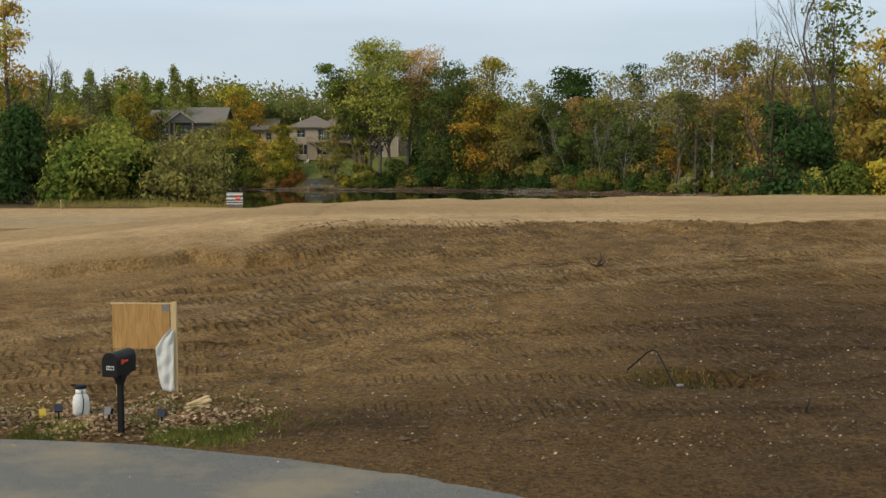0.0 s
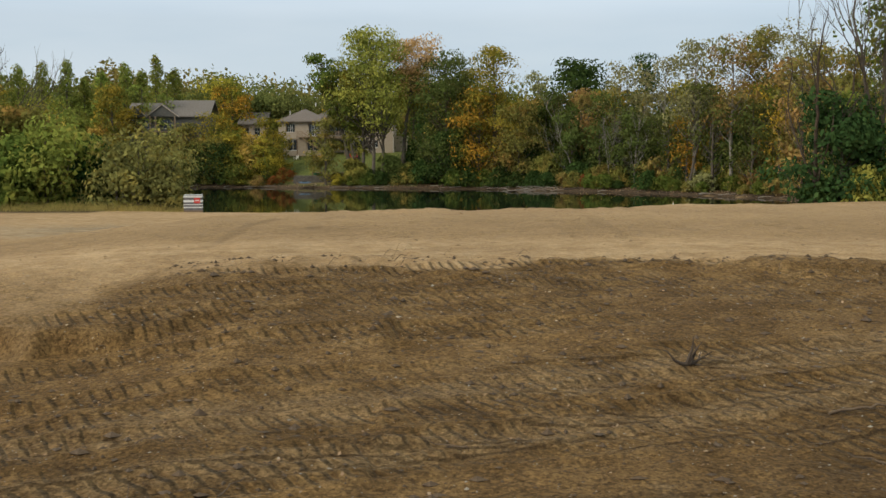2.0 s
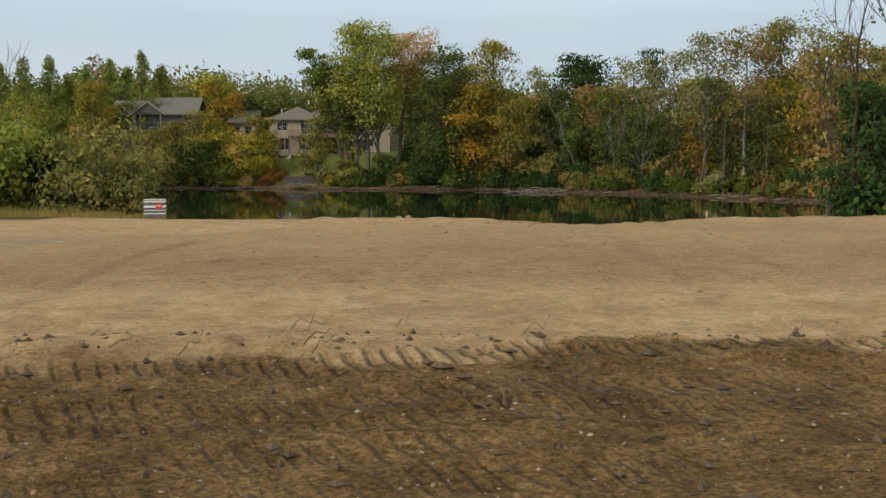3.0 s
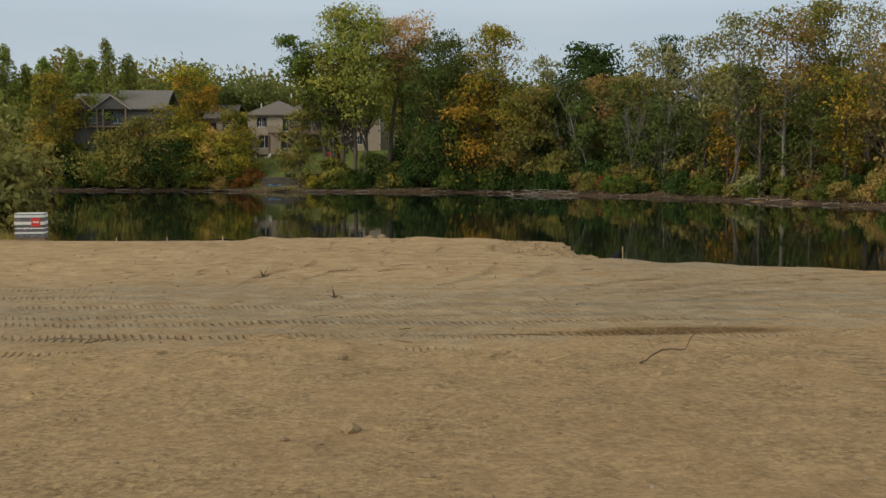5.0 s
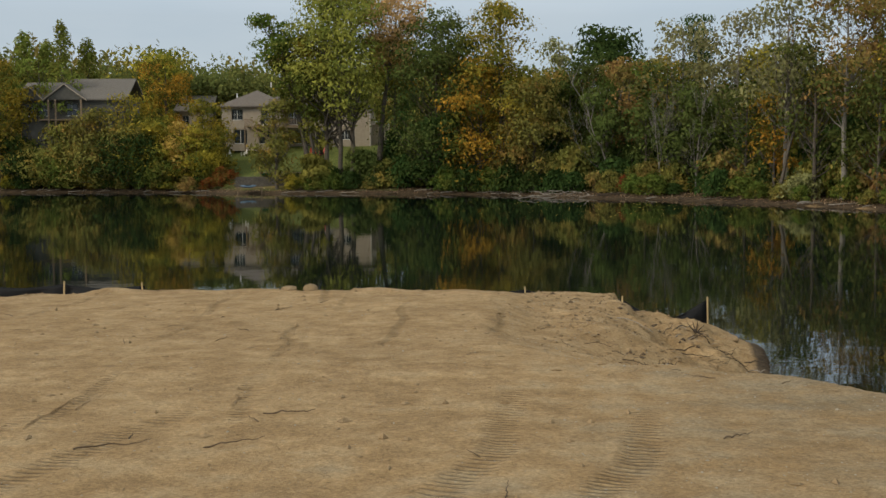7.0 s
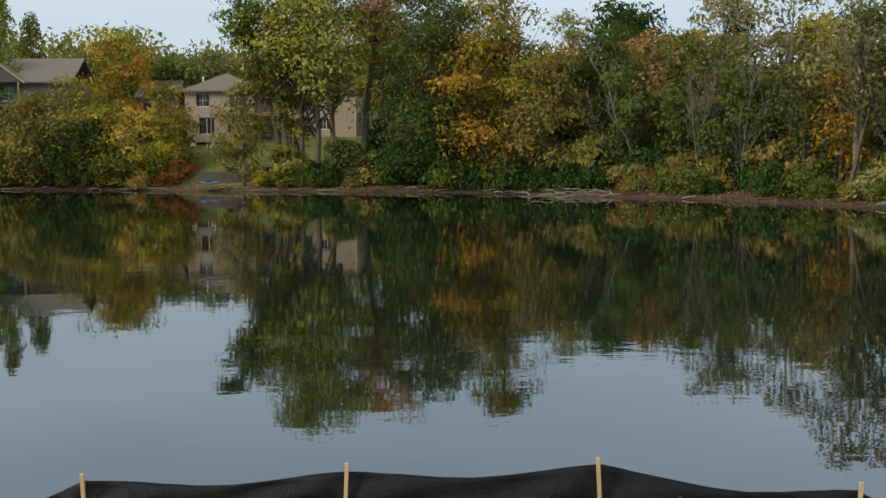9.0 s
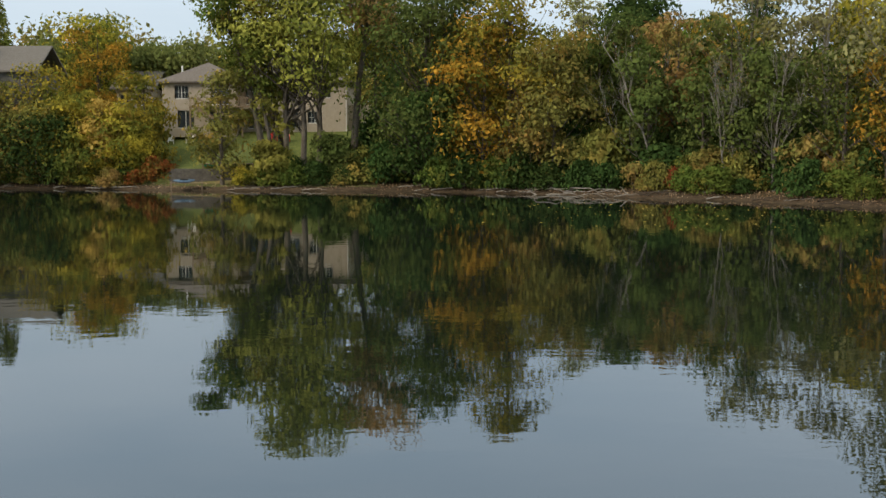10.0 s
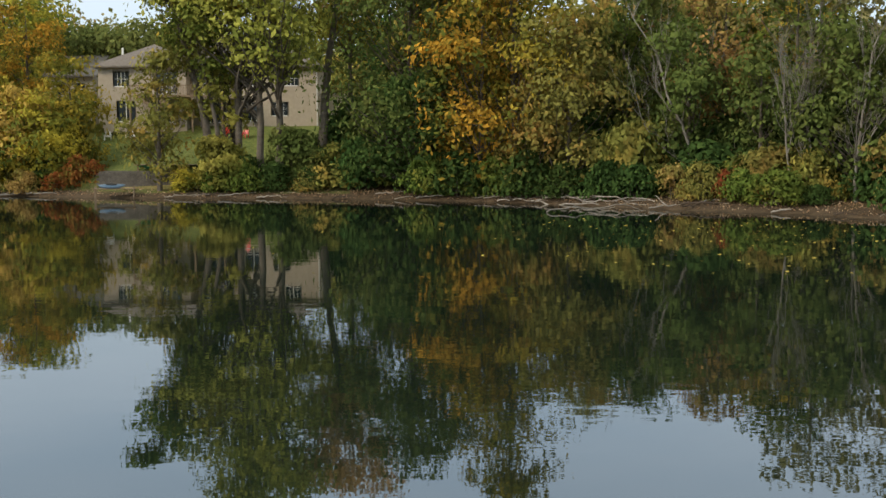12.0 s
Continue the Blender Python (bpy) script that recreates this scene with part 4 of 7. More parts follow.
plant(-41.6, 230.0, 11.9, 11.3, F_GOLD, "round", 56, "broad gold-green tree on the far shore", base=0.1, clumps=64, leaves=110)
plant(-44.9, 227.8, 7.8, 9.4, F_OLIVE, "round", 57, "broad olive tree on the far shore", base=0.08, clumps=50)
plant(-37.7, 228.5, 9.7, 7.6, F_GOLD, "round", 58, "broad olive tree on the far shore", base=0.08, clumps=46)
plant(-42.1, 227.5, 6.6, 11.2, F_DEEP, "round", 59, "dark green tree by the water", base=0.05, clumps=50)
plant(-37.1, 226.5, 4.1, 7.4, F_GREEN, "round", 60, "low green tree by the water", base=0.05, clumps=34)
plant(-34.2, 226.5, 9.0, 4.3, F_YELLOW, "tall", 61, "bright yellow-orange tree on the far shore", base=0.25, clumps=34, leaves=90)
plant(-31.0, 231.0, 10.8, 6.1, F_GOLD, "tall", 62, "golden green tree beside the lawn", base=0.08, clumps=46)
plant(-32.1, 226.5, 7.7, 6.2, F_GOLD, "round", 63, "gold-green tree beside the lawn", base=0.06, clumps=40)
plant(-42.3, 252.0, 13.3, 7.3, F_ORANGE, "round", 64, "orange tree behind the taupe house", base=0.2, clumps=34)
plant(-55.7, 232.5, 18.6, 4.5, F_POPLAR, "tall", 65, "thin green poplar before the taupe house", base=0.3, clumps=30, leaves=44, size=0.3)
plant(-51.2, 232.5, 17.9, 4.3, F_POPLAR, "tall", 66, "thin green poplar before the taupe house", base=0.25, clumps=30, leaves=44, size=0.3)

# trees before the beige house
plant(-16.1, 222.0, 23.4, 5.6, F_GREEN, "tall", 67, "tall green cottonwood with a leaning trunk", base=0.62, lean=-0.25, clumps=44, leaves=110, girth=1.2)
plant(-14.2, 224.0, 19.6, 7.2, F_GOLD, "tall", 68, "tall gold-green tree before the beige house", base=0.56, lean=-0.2, clumps=50, leaves=105)
plant(-15.0, 221.5, 17.0, 5.6, F_GREEN, "tall", 69, "green tree leaning over the lawn", base=0.6, lean=-0.22, clumps=36, leaves=100)
plant(-20.4, 221.1, 12.4, 5.8, F_OLIVE, "tall", 70, "olive green tree hanging over the dock", base=0.12, clumps=48, leaves=100)
plant(-11.8, 221.5, 27.2, 12.4, F_LIME, "tall", 72, "tall pale yellow-green cottonwood on the far shore", base=0.38, clumps=170, leaves=120, size=0.33, stems=3, spread=0.92, girth=1.5, apart=1.6)
plant(-15.0, 222.5, 11.0, 3.4, F_LIME, "tall", 73, "hanging pale green boughs of a cottonwood", base=0.5, clumps=22, leaves=80, size=0.3)
plant(-6.8, 223.0, 25.8, 7.8, F_PEACH, "vase", 74, "leaning tree with a pale peach crown", base=0.64, clumps=56, leaves=110, size=0.3, lean=0.125, girth=1.2)
plant(-5.0, 232.0, 17.8, 8.2, F_GOLD, "tall", 75, "tan-gold tree behind the shore", base=0.56, clumps=50)
plant(-15.2, 220.7, 4.6, 3.6, F_LIME, "round", 76, "bright yellow-green tree by the water", base=0.05, clumps=44)
plant(-8.8, 222.5, 4.6, 4.4, F_MID, "round", 77, "low dull green tree by the water", base=0.2, clumps=40)

# middle of the far shore
plant(1.0, 219.0, 22.6, 12.0, F_MID, "tall", 78, "tall dark green tree on the far shore", base=0.12, clumps=120, leaves=115)
plant(2.8, 220.0, 23.8, 7.4, F_MID, "tall", 79, "tall green tree on the far shore", base=0.25, clumps=60)
plant(9.3, 213.6, 24.2, 8.6, F_GOLD, "tall", 80, "tall golden tree on the far shore", base=0.25, clumps=96, leaves=105)
plant(6.8, 215.0, 16.3, 10.2, F_ORANGE, "round", 81, "broad orange autumn tree by the water", base=0.14, clumps=96, leaves=105, size=0.32)
plant(13.2, 210.6, 14.1, 8.5, F_OLIVE, "round", 82, "rust-brown autumn tree by the water", base=0.12, clumps=54)
plant(1.3, 217.1, 9.3, 7.4, F_DEEP, "round", 83, "dark green tree by the water", base=0.05, clumps=50)
plant(11.0, 212.4, 8.8, 5.8, F_OLIVE, "round", 84, "gold-green tree by the water", base=0.06, clumps=40)
plant(18.0, 228.0, 19.3, 4.7, F_GREY, "tall", 85, "grey-green thinning tree on the far shore", base=0.3, clumps=36, leaves=60, size=0.34)
plant(30.3, 262.0, 23.4, 12.8, F_DEEP, "round", 86, "distant dark green domed tree", base=0.1, clumps=80, size=0.55)
plant(18.4, 218.0, 15.9, 7.6, F_MID, "tall", 87, "green tree on the far shore", base=0.15, clumps=50)
plant(24.9, 211.0, 16.6, 6.5, F_RUST, "tall", 88, "orange-brown autumn tree on the far shore", base=0.25, clumps=44, leaves=80)
plant(21.8, 209.0, 13.2, 6.8, F_MID, "round", 89, "olive tree on the far shore", base=0.1, clumps=46)
plant(38.7, 236.0, 23.8, 6.6, F_DEEP, "round", 90, "distant dark green tree", base=0.2, clumps=44)

# right part of the far shore, thinner and half bare
plant(30.8, 206.0, 20.3, 8.0, F_GREY, "tall", 91, "grey-green thinning tree on the far shore", base=0.42, clumps=56, leaves=46, size=0.34, bark=PALE_BARK)
plant(35.6, 201.0, 19.9, 8.3, F_GREY, "tall", 92, "grey-green thinning tree on the far shore", base=0.42, clumps=54, leaves=43, size=0.34, bark=PALE_BARK)
plant(28.2, 204.0, 15.7, 7.4, F_MID, "tall", 93, "olive tree on the far shore", base=0.2, clumps=44, leaves=80)
plant(38.1, 189.0, 21.9, 8.8, F_GREY, "tall", 94, "tall half-bare pale tree on the far shore", base=0.42, clumps=64, leaves=58, size=0.32, bark=PALE_BARK)
plant(42.0, 182.0, 22.2, 7.3, F_RUST, "tall", 95, "tall rust-orange tree on the wooded shore", base=0.42, clumps=70, leaves=68, bark=PALE_BARK)
plant(39.9, 185.0, 16.0, 7.4, F_MID, "tall", 96, "rusty half-bare tree on the wooded shore", base=0.25, clumps=46, leaves=60)
plant(48.2, 187.0, 23.3, 8.4, F_OLIVE, "tall", 97, "tall olive tree on the wooded shore", base=0.25, clumps=66, leaves=120)
plant(51.2, 181.0, 23.3, 7.6, F_GREY, "tall", 98, "tall half-bare tree on the wooded shore", base=0.42, clumps=60, leaves=58, bark=PALE_BARK)
plant(35.2, 194.0, 12.5, 7.5, F_MID, "round", 99, "olive tree on the wooded shore", base=0.15, clumps=44, leaves=75)
plant(37.2, 190.0, 11.2, 5.9, F_ORANGE, "round", 100, "small orange tree on the wooded shore", base=0.2, clumps=34, leaves=60)
plant(31.3, 200.0, 11.6, 7.2, F_MID, "round", 101, "green tree on the wooded shore", base=0.1, clumps=44)
plant(25.9, 204.0, 10.9, 4.6, F_MID, "tall", 102, "slim tree wrapped in dull green vines", base=0.1, clumps=34, leaves=70)
plant(43.9, 178.0, 13.5, 7.1, F_MID, "tall", 103, "rust-orange tree on the wooded shore", base=0.2, clumps=48, leaves=70)
plant(47.1, 176.0, 15.3, 6.9, F_ORANGE, "tall", 104, "orange tree on the wooded shore", base=0.3, clumps=44, leaves=70)
plant(50.9, 173.0, 18.8, 7.5, F_RUST, "tall", 105, "rust-brown tree on the wooded shore", base=0.2, clumps=50, leaves=70)
plant(54.3, 171.0, 19.7, 7.4, F_OLIVE, "tall", 106, "olive tree on the wooded shore", base=0.2, clumps=50)
plant(57.4, 167.0, 18.0, 8.0, F_GOLD, "tall", 107, "golden tree on the wooded shore", base=0.2, clumps=50)
bare_tree(30.8, 198.5, 13.6, 108, PALE_BARK, "pale forked leafless tree on the wooded shore", spread=0.45, girth=0.72)
bare_tree(28.6, 200.5, 12.3, 109, PALE_BARK, "pale leafless tree on the wooded shore", spread=0.4, girth=0.61)
bare_tree(27.2, 201.0, 12.1, 110, PALE_BARK, "slim pale leafless tree on the wooded shore", spread=0.4, girth=0.61)
bare_tree(22.1, 207.5, 15.3, 111, PALE_BARK, "grey leafless tree above the water", spread=0.6, girth=0.72)
bare_tree(36.7, 186.9, 17.2, 112, BARK, "bare-topped tree on the wooded shore", spread=0.5, girth=1.01)
bare_tree(41.6, 193.0, 19.6, 113, PALE_BARK, "bare pale tree on the far shore", spread=0.45, girth=0.72)

# near bank to the left of the lot
plant(-38.1, 106.0, 8.6, 6.9, F_CEDAR, "cone", 114, "dark green cedar at the lot edge", base=0.02, clumps=70, leaves=110, size=0.3)
plant(-35.9, 111.0, 8.5, 6.4, F_OLIVE, "round", 115, "olive autumn tree at the lot edge", base=0.08, clumps=50, leaves=100, size=0.32)
plant(-30.3, 104.5, 6.7, 8.2, F_POPLAR, "round", 116, "bright green bush at the lot edge", base=0.03, clumps=60, leaves=120, size=0.3)
plant(-32.2, 103.0, 5.2, 4.8, F_GREEN, "mound", 117, "green bush at the lot edge", base=0.03, clumps=44, leaves=110, size=0.3)
plant(-27.1, 106.0, 5.8, 3.9, F_CEDAR, "cone", 118, "small dark cedar at the lot edge", base=0.02, clumps=44, leaves=100, size=0.26)
plant(-23.0, 104.0, 6.9, 7.4, F_SAGE, "round", 119, "grey-olive thinning bush by the water", base=0.05, clumps=50, leaves=90, size=0.26)
plant(-21.0, 104.0, 4.3, 3.6, F_SAGE, "mound", 120, "low olive bush by the water", base=0.03, clumps=34, leaves=80, size=0.26)
plant(-24.6, 103.5, 4.3, 4.0, F_SAGE, "mound", 121, "low olive bush by the water", base=0.03, clumps=36, leaves=80, size=0.26)
plant(-32.0, 113.0, 8.3, 3.5, F_YELLOW, "round", 122, "yellow-orange shrub behind the bushes", base=0.1, clumps=34, leaves=80, size=0.3)
plant(-43.6, 118.0, 22.8, 5.2, F_YELLOW, "tall", 123, "tall sparse yellow poplar at the lot edge", base=0.2, clumps=56, leaves=60, size=0.32)
plant(-45.1, 112.0, 17.1, 6.4, F_LIME, "tall", 124, "tall yellow-green tree at the lot edge", base=0.15, clumps=50, leaves=90, size=0.34)
plant(-47.8, 108.0, 11.0, 6.8, F_CEDAR, "cone", 125, "dark cedar at the lot edge", base=0.02, clumps=60, leaves=90, size=0.32)
plant(-53.7, 112.0, 16.0, 8.2, F_OLIVE, "tall", 126, "olive tree at the lot edge", base=0.1, clumps=50, leaves=90, size=0.36)
bare_tree(-39.9, 117.0, 18.4, 127, BARK, "small leafless tree at the lot edge", spread=0.7)

# near bank to the right of the lot
plant(29.3, 98.0, 9.2, 6.4, F_CEDAR, "round", 128, "broad dark green cedar at the lot edge", base=0.02, clumps=84, leaves=125, size=0.28)
plant(30.8, 101.0, 9.7, 3.7, F_POPLAR, "mound", 129, "yellow-green tree behind the cedar", base=0.3, clumps=34, leaves=80, size=0.3)
plant(33.4, 101.0, 18.4, 5.8, F_GREEN, "vase", 130, "tall thinning tree at the lot edge", base=0.5, clumps=40, leaves=38, size=0.3)
bare_tree(32.7, 100.0, 20.0, 131, BARK, "tall dark leafless tree at the lot edge", spread=0.4, girth=0.85)
bare_tree(27.1, 96.0, 17.0, 132, DARK_WOOD, "dead black snag with broken limbs", spread=0.6, levels=3, girth=0.95)
plant(38.3, 104.0, 16.1, 5.4, F_YELLOW, "tall", 133, "tall yellow autumn tree at the lot edge", base=0.15, clumps=50, leaves=80, size=0.32)
plant(37.5, 107.0, 11.2, 5.6, F_RUST, "tall", 134, "rust-brown tree at the lot edge", base=0.1, clumps=50, leaves=80, size=0.32)
plant(35.2, 112.0, 11.8, 4.7, F_OLIVE, "tall", 135, "olive tree at the lot edge", base=0.15, clumps=44, leaves=60, size=0.32)
plant(40.9, 100.0, 15.0, 6.8, F_OLIVE, "tall", 136, "olive tree at the lot edge", base=0.1, clumps=50, leaves=90, size=0.34)
plant(44.8, 98.0, 13.4, 6.6, F_GREEN, "tall", 137, "green tree at the lot edge", base=0.1, clumps=50, leaves=90, size=0.34)
plant(33.1, 96.0, 4.1, 3.5, F_GREEN, "mound", 138, "green bush at the lot edge", base=0.03, clumps=40, leaves=90, size=0.26)
plant(35.9, 96.0, 4.2, 3.5, F_GOLD, "mound", 139, "golden bush at the lot edge", base=0.03, clumps=40, leaves=90, size=0.26)
plant(30.2, 95.5, 3.5, 2.5, F_LIME, "mound", 140, "yellow-green bush at the lot edge", base=0.03, clumps=30, leaves=70, size=0.22)
plant(27.4, 97.0, 3.6, 2.4, F_DEEP, "mound", 141, "dark green bush at the lot edge", base=0.03, clumps=34, leaves=80, size=0.24)
plant(33.1, 120.0, 15.3, 5.0, F_RUST, "tall", 142, "half-bare rust-brown tree behind the cedar", base=0.2, clumps=40, leaves=50, size=0.32)
plant(38.9, 132.0, 17.2, 5.5, F_OLIVE, "tall", 143, "olive tree on the wooded bank", base=0.2, clumps=44, leaves=60, size=0.34)


# ---- shrubs along the shores: a few kinds, each copied ----
SHRUBS = {}


def shrub_kind(key, mat, seed, h=3.2, w=4.4, label="", **more):
    r = plant(0, 0, h, w, mat, "mound", seed, label, "shrub", "shrubs on the shore", name="shrub", base=0.03, stems=3, girth=0.6, **more)
    SHRUBS[key] = [r, False]


def shrub(key, x, y, scale=1.0, turn=0.0, tall=1.0):
    r, used = SHRUBS[key]
    m = pose(x, y, ground_at(x, y) - 0.05, 0, 0, turn)
    if not used:
        SHRUBS[key][1] = True
        r.matrix_basis = m @ Matrix.Diagonal((scale, scale, scale * tall, 1))
        return r
    r2 = copy_thing(r, m)
    r2.scale = (scale, scale, scale * tall)
    return r2


shrub_kind("green", F_GREEN, 301, label="dense green shrub on the lake shore", clumps=30, leaves=88, size=0.29)
shrub_kind("deep", F_DEEP, 302, label="dark green shrub on the lake shore", clumps=30, leaves=88, size=0.29)
shrub_kind("olive", F_OLIVE, 303, label="olive and brown autumn shrub on the shore", clumps=28, leaves=90, size=0.27)
shrub_kind("gold", F_GOLD, 304, label="golden green autumn shrub on the shore", clumps=28, leaves=92, size=0.28)
shrub_kind("rust", F_RUST, 305, label="rusty brown autumn shrub on the shore", clumps=26, leaves=86, size=0.27)
shrub_kind("red", F_RED, 306, label="red autumn shrub on the shore", clumps=24, leaves=60, size=0.3)
shrub_kind("lime", F_LIME, 307, label="bright yellow-green shrub on the shore", clumps=30, leaves=100, size=0.29)
shrub_kind("grey", F_GREY, 308, label="grey-green thinning shrub on the shore", clumps=26, leaves=50, size=0.3)


def along_far_shore(s):
    """A point of the far waterline and the way inland, s from 0 (right bank) to 1 (far left)."""
    pts = SHORE[18:-2]
    lens = [math.dist(a, b) for a, b in zip(pts, pts[1:])]
    at = s * sum(lens)
    for (a, b), ln in zip(zip(pts, pts[1:]), lens):
        if at <= ln:
            t = at / ln
            ux, uy = (b[0] - a[0]) / ln, (b[1] - a[1]) / ln
            return a[0] + (b[0] - a[0]) * t, a[1] + (b[1] - a[1]) * t, uy, -ux
        at -= ln
    return (*pts[-1], 0, 1)


def line_far_shore():
    rng = random.Random(77)
    for i in range(150):
        row = i % 3
        x, y, nx, ny = along_far_shore((i + rng.uniform(-0.4, 0.4)) / 150 if i else 0.001)
        off = (2.3, 5.5, 10.5)[row] + rng.uniform(-0.8, 1.2)
        nx, ny = (abs(nx) if x > 8 else nx * 0.3), abs(ny) + 0.3
        ln = math.hypot(nx, ny)
        px, py = x + nx / ln * off, y + ny / ln * off
        if -32.0 < px < -19.5 or (-6.5 < px < -2.0 and row == 0) or (-20 < px < -6 and row > 0) or rng.random() < 0.12:
            continue
        if px < -33:
            keys = ("gold", "olive", "deep", "green", "green", "lime")
        elif px < 5:
            keys = ("green", "deep", "deep", "olive", "deep", "green")
        elif px < 20:
            keys = ("deep", "green", "olive", "green", "deep", "deep")
        else:
            keys = ("deep", "green", "deep", "rust", "green", "olive")
        s = (0.6, 1.0, 1.45)[row] * rng.uniform(0.65, 1.3)
        shrub(rng.choice(keys), px, py, s, rng.uniform(0, 360), rng.uniform(0.85, 1.35))


line_far_shore()
shrub("red", -28.4, 225.0, 0.62, 20, 1.3)
shrub("red", -30.0, 223.6, 0.5, 200)
shrub("red", -27.0, 224.6, 0.4, 90)
shrub("rust", -33.0, 223.6, 0.6, 80)
shrub("gold", -35.0, 225.5, 0.9, 130)
shrub("gold", -18.0, 220.4, 0.6, 10)
shrub("green", -13.0, 219.9, 0.6, 60, 1.2)
shrub("deep", -10.6, 220.2, 0.6, 200, 1.2)
shrub("olive", -7.2, 219.8, 0.6, 100, 1.0)
shrub("red", 23.2, 202.4, 0.45, 30, 1.3)
shrub("red", 25.0, 200.6, 0.3, 110)
shrub("olive", 21.6, 203.2, 0.6, 75, 1.3)
shrub("grey", 38.5, 184.5, 0.8, 75)
shrub("deep", 5.2, 214.4, 0.9, 40, 1.2)
shrub("green", 7.8, 213.4, 0.85, 140, 1.1)
shrub("deep", 10.2, 212.0, 0.9, 240, 1.2)
shrub("green", 2.6, 215.6, 0.8, 320, 1.2)


def far_woods():
    """Rolling woods behind the houses, crown by crown in one mesh."""
    rng = np.random.RandomState(5)
    pts = []
    for i in range(420):
        x = rng.uniform(-260, 220)
        y = 285 + rng.uniform(0, 120) + 0.1 * abs(x)
        z = float(land_height(np.array([x]), np.array([y]), False)[0])
        h = rng.uniform(17, 23) * (1.0 if x < 30 else 0.62)
        r = rng.uniform(4.0, 7.5)
        k = 350
        q = rng.normal(size=(k, 3))
        q /= np.linalg.norm(q, axis=1)[:, None]
        q *= rng.uniform(0.45, 1.0, (k, 1)) * np.array([[r, r, h * 0.42]])
        pts.append(np.array([x, y, z + h * 0.58]) + q)
    me = mesh_np("far_woods", *leaf_quads(np.concatenate(pts), 1.0, rng), F_WOODS)
    tagged(new("far_woods", me), "distant rolling mixed woods in early autumn", "woods", kind="stuff")


far_woods()


def back_rows():
    """Fuller woods behind the first row of shore trees, from a few kinds."""
    rng = random.Random(23)
    kinds = []
    for i, (mat, style, words) in enumerate(((F_OLIVE, "round", "olive"), (F_GREEN, "tall", "green"), (F_GOLD, "round", "golden green"), (F_DEEP, "round", "dark green"), (F_RUST, "tall", "rust-brown"))):
        kinds.append([mat, style, words, None, 400 + i])
    for i in range(70):
        x = -76 + i * 2.2 + rng.uniform(-1, 1)
        base = float(np.interp(x, [-80, -60, -40, -5, 5, 14, 27, 40, 80], [250, 250, 258, 264, 227, 220, 212, 202, 194]))
        y = base + rng.uniform(0, 16)
        if -36 < x < -3 and y < 262:
            y = 262 + rng.uniform(0, 14)
        k = rng.choice([kinds[0], kinds[1], kinds[2], kinds[2], kinds[1]] if x < -34 else kinds if x < 14 else [kinds[0], kinds[1], kinds[1], kinds[2], kinds[4]])
        s = rng.uniform(0.8, 1.15) * (0.62 if x < -5 else 1.0 if x < 12 else 1.08)
        m = pose(x, y, ground_at(x, y), 0, 0, rng.uniform(0, 360))
        if k[3] is None:
            k[3] = plant(0, 0, 13.0, 8.5, k[0], k[1], k[4], k[2] + " tree in the woods behind the shore", group="woods behind the shore", base=0.08, clumps=48, leaves=60, size=0.48)
            k[3].matrix_basis = m @ Matrix.Diagonal((s, s, s, 1))
        else:
            copy_thing(k[3], m).scale = (s, s, s)


back_rows()


# ---- houses ----
def hip_roof(x0, x1, y0, y1, z0, z1, eave=0.18):
    """A hipped roof with a thick eave, its ridge along the longer side."""
    bm = bmesh.new()
    lx, ly = x1 - x0, y1 - y0
    k = min(lx, ly) / 2
    cy, cx = (y0 + y1) / 2, (x0 + x1) / 2
    if lx >= ly:
        r = [(x0 + k, cy, z1), (x1 - k + 0.01, cy, z1)]
    else:
        r = [(cx, y0 + k, z1), (cx, y1 - k + 0.01, z1)]
    low = [bm.verts.new(p) for p in ((x0, y0, z0), (x1, y0, z0), (x1, y1, z0), (x0, y1, z0))]
    up = [bm.verts.new((v.co.x, v.co.y, z0 + eave)) for v in low]
    a, b = (bm.verts.new(p) for p in r)
    bm.faces.new(low[::-1])
    for i in range(4):
        j = (i + 1) % 4
        bm.faces.new((low[i], low[j], up[j], up[i]))
    if lx >= ly:
        bm.faces.new((up[0], up[1], b, a))
        bm.faces.new((up[1], up[2], b))
        bm.faces.new((up[2], up[3], a, b))
        bm.faces.new((up[3], up[0], a))
    else:
        bm.faces.new((up[0], up[1], a))
        bm.faces.new((up[1], up[2], b, a))
        bm.faces.new((up[2], up[3], b))
        bm.faces.new((up[3], up[0], a, b))
    return bm


def gable_roof(x0, x1, y0, y1, z0, z1, along="x"):
    bm = bmesh.new()
    t = 0.2
    if along == "x":
        prof = [(y0, z0), ((y0 + y1) / 2, z1), (y1, z0), (y1, z0 + t), ((y0 + y1) / 2, z1 + t), (y0, z0 + t)]
        ends = [[bm.verts.new((x, a, b)) for a, b in prof] for x in (x0, x1)]
    else:
        prof = [(x0, z0), ((x0 + x1) / 2, z1), (x1, z0), (x1, z0 + t), ((x0 + x1) / 2, z1 + t), (x0, z0 + t)]
        ends = [[bm.verts.new((a, y, b)) for a, b in prof] for y in (y0, y1)]
    for i in range(6):
        j = (i + 1) % 6
        bm.faces.new((ends[0][i], ends[0][j], ends[1][j], ends[1][i]))
    for e in ends:
        for q in ((0, 1, 4, 5), (1, 2, 3, 4)):
            bm.faces.new([e[k] for k in q])
    bmesh.ops.recalc_face_normals(bm, faces=bm.faces)
    return bm


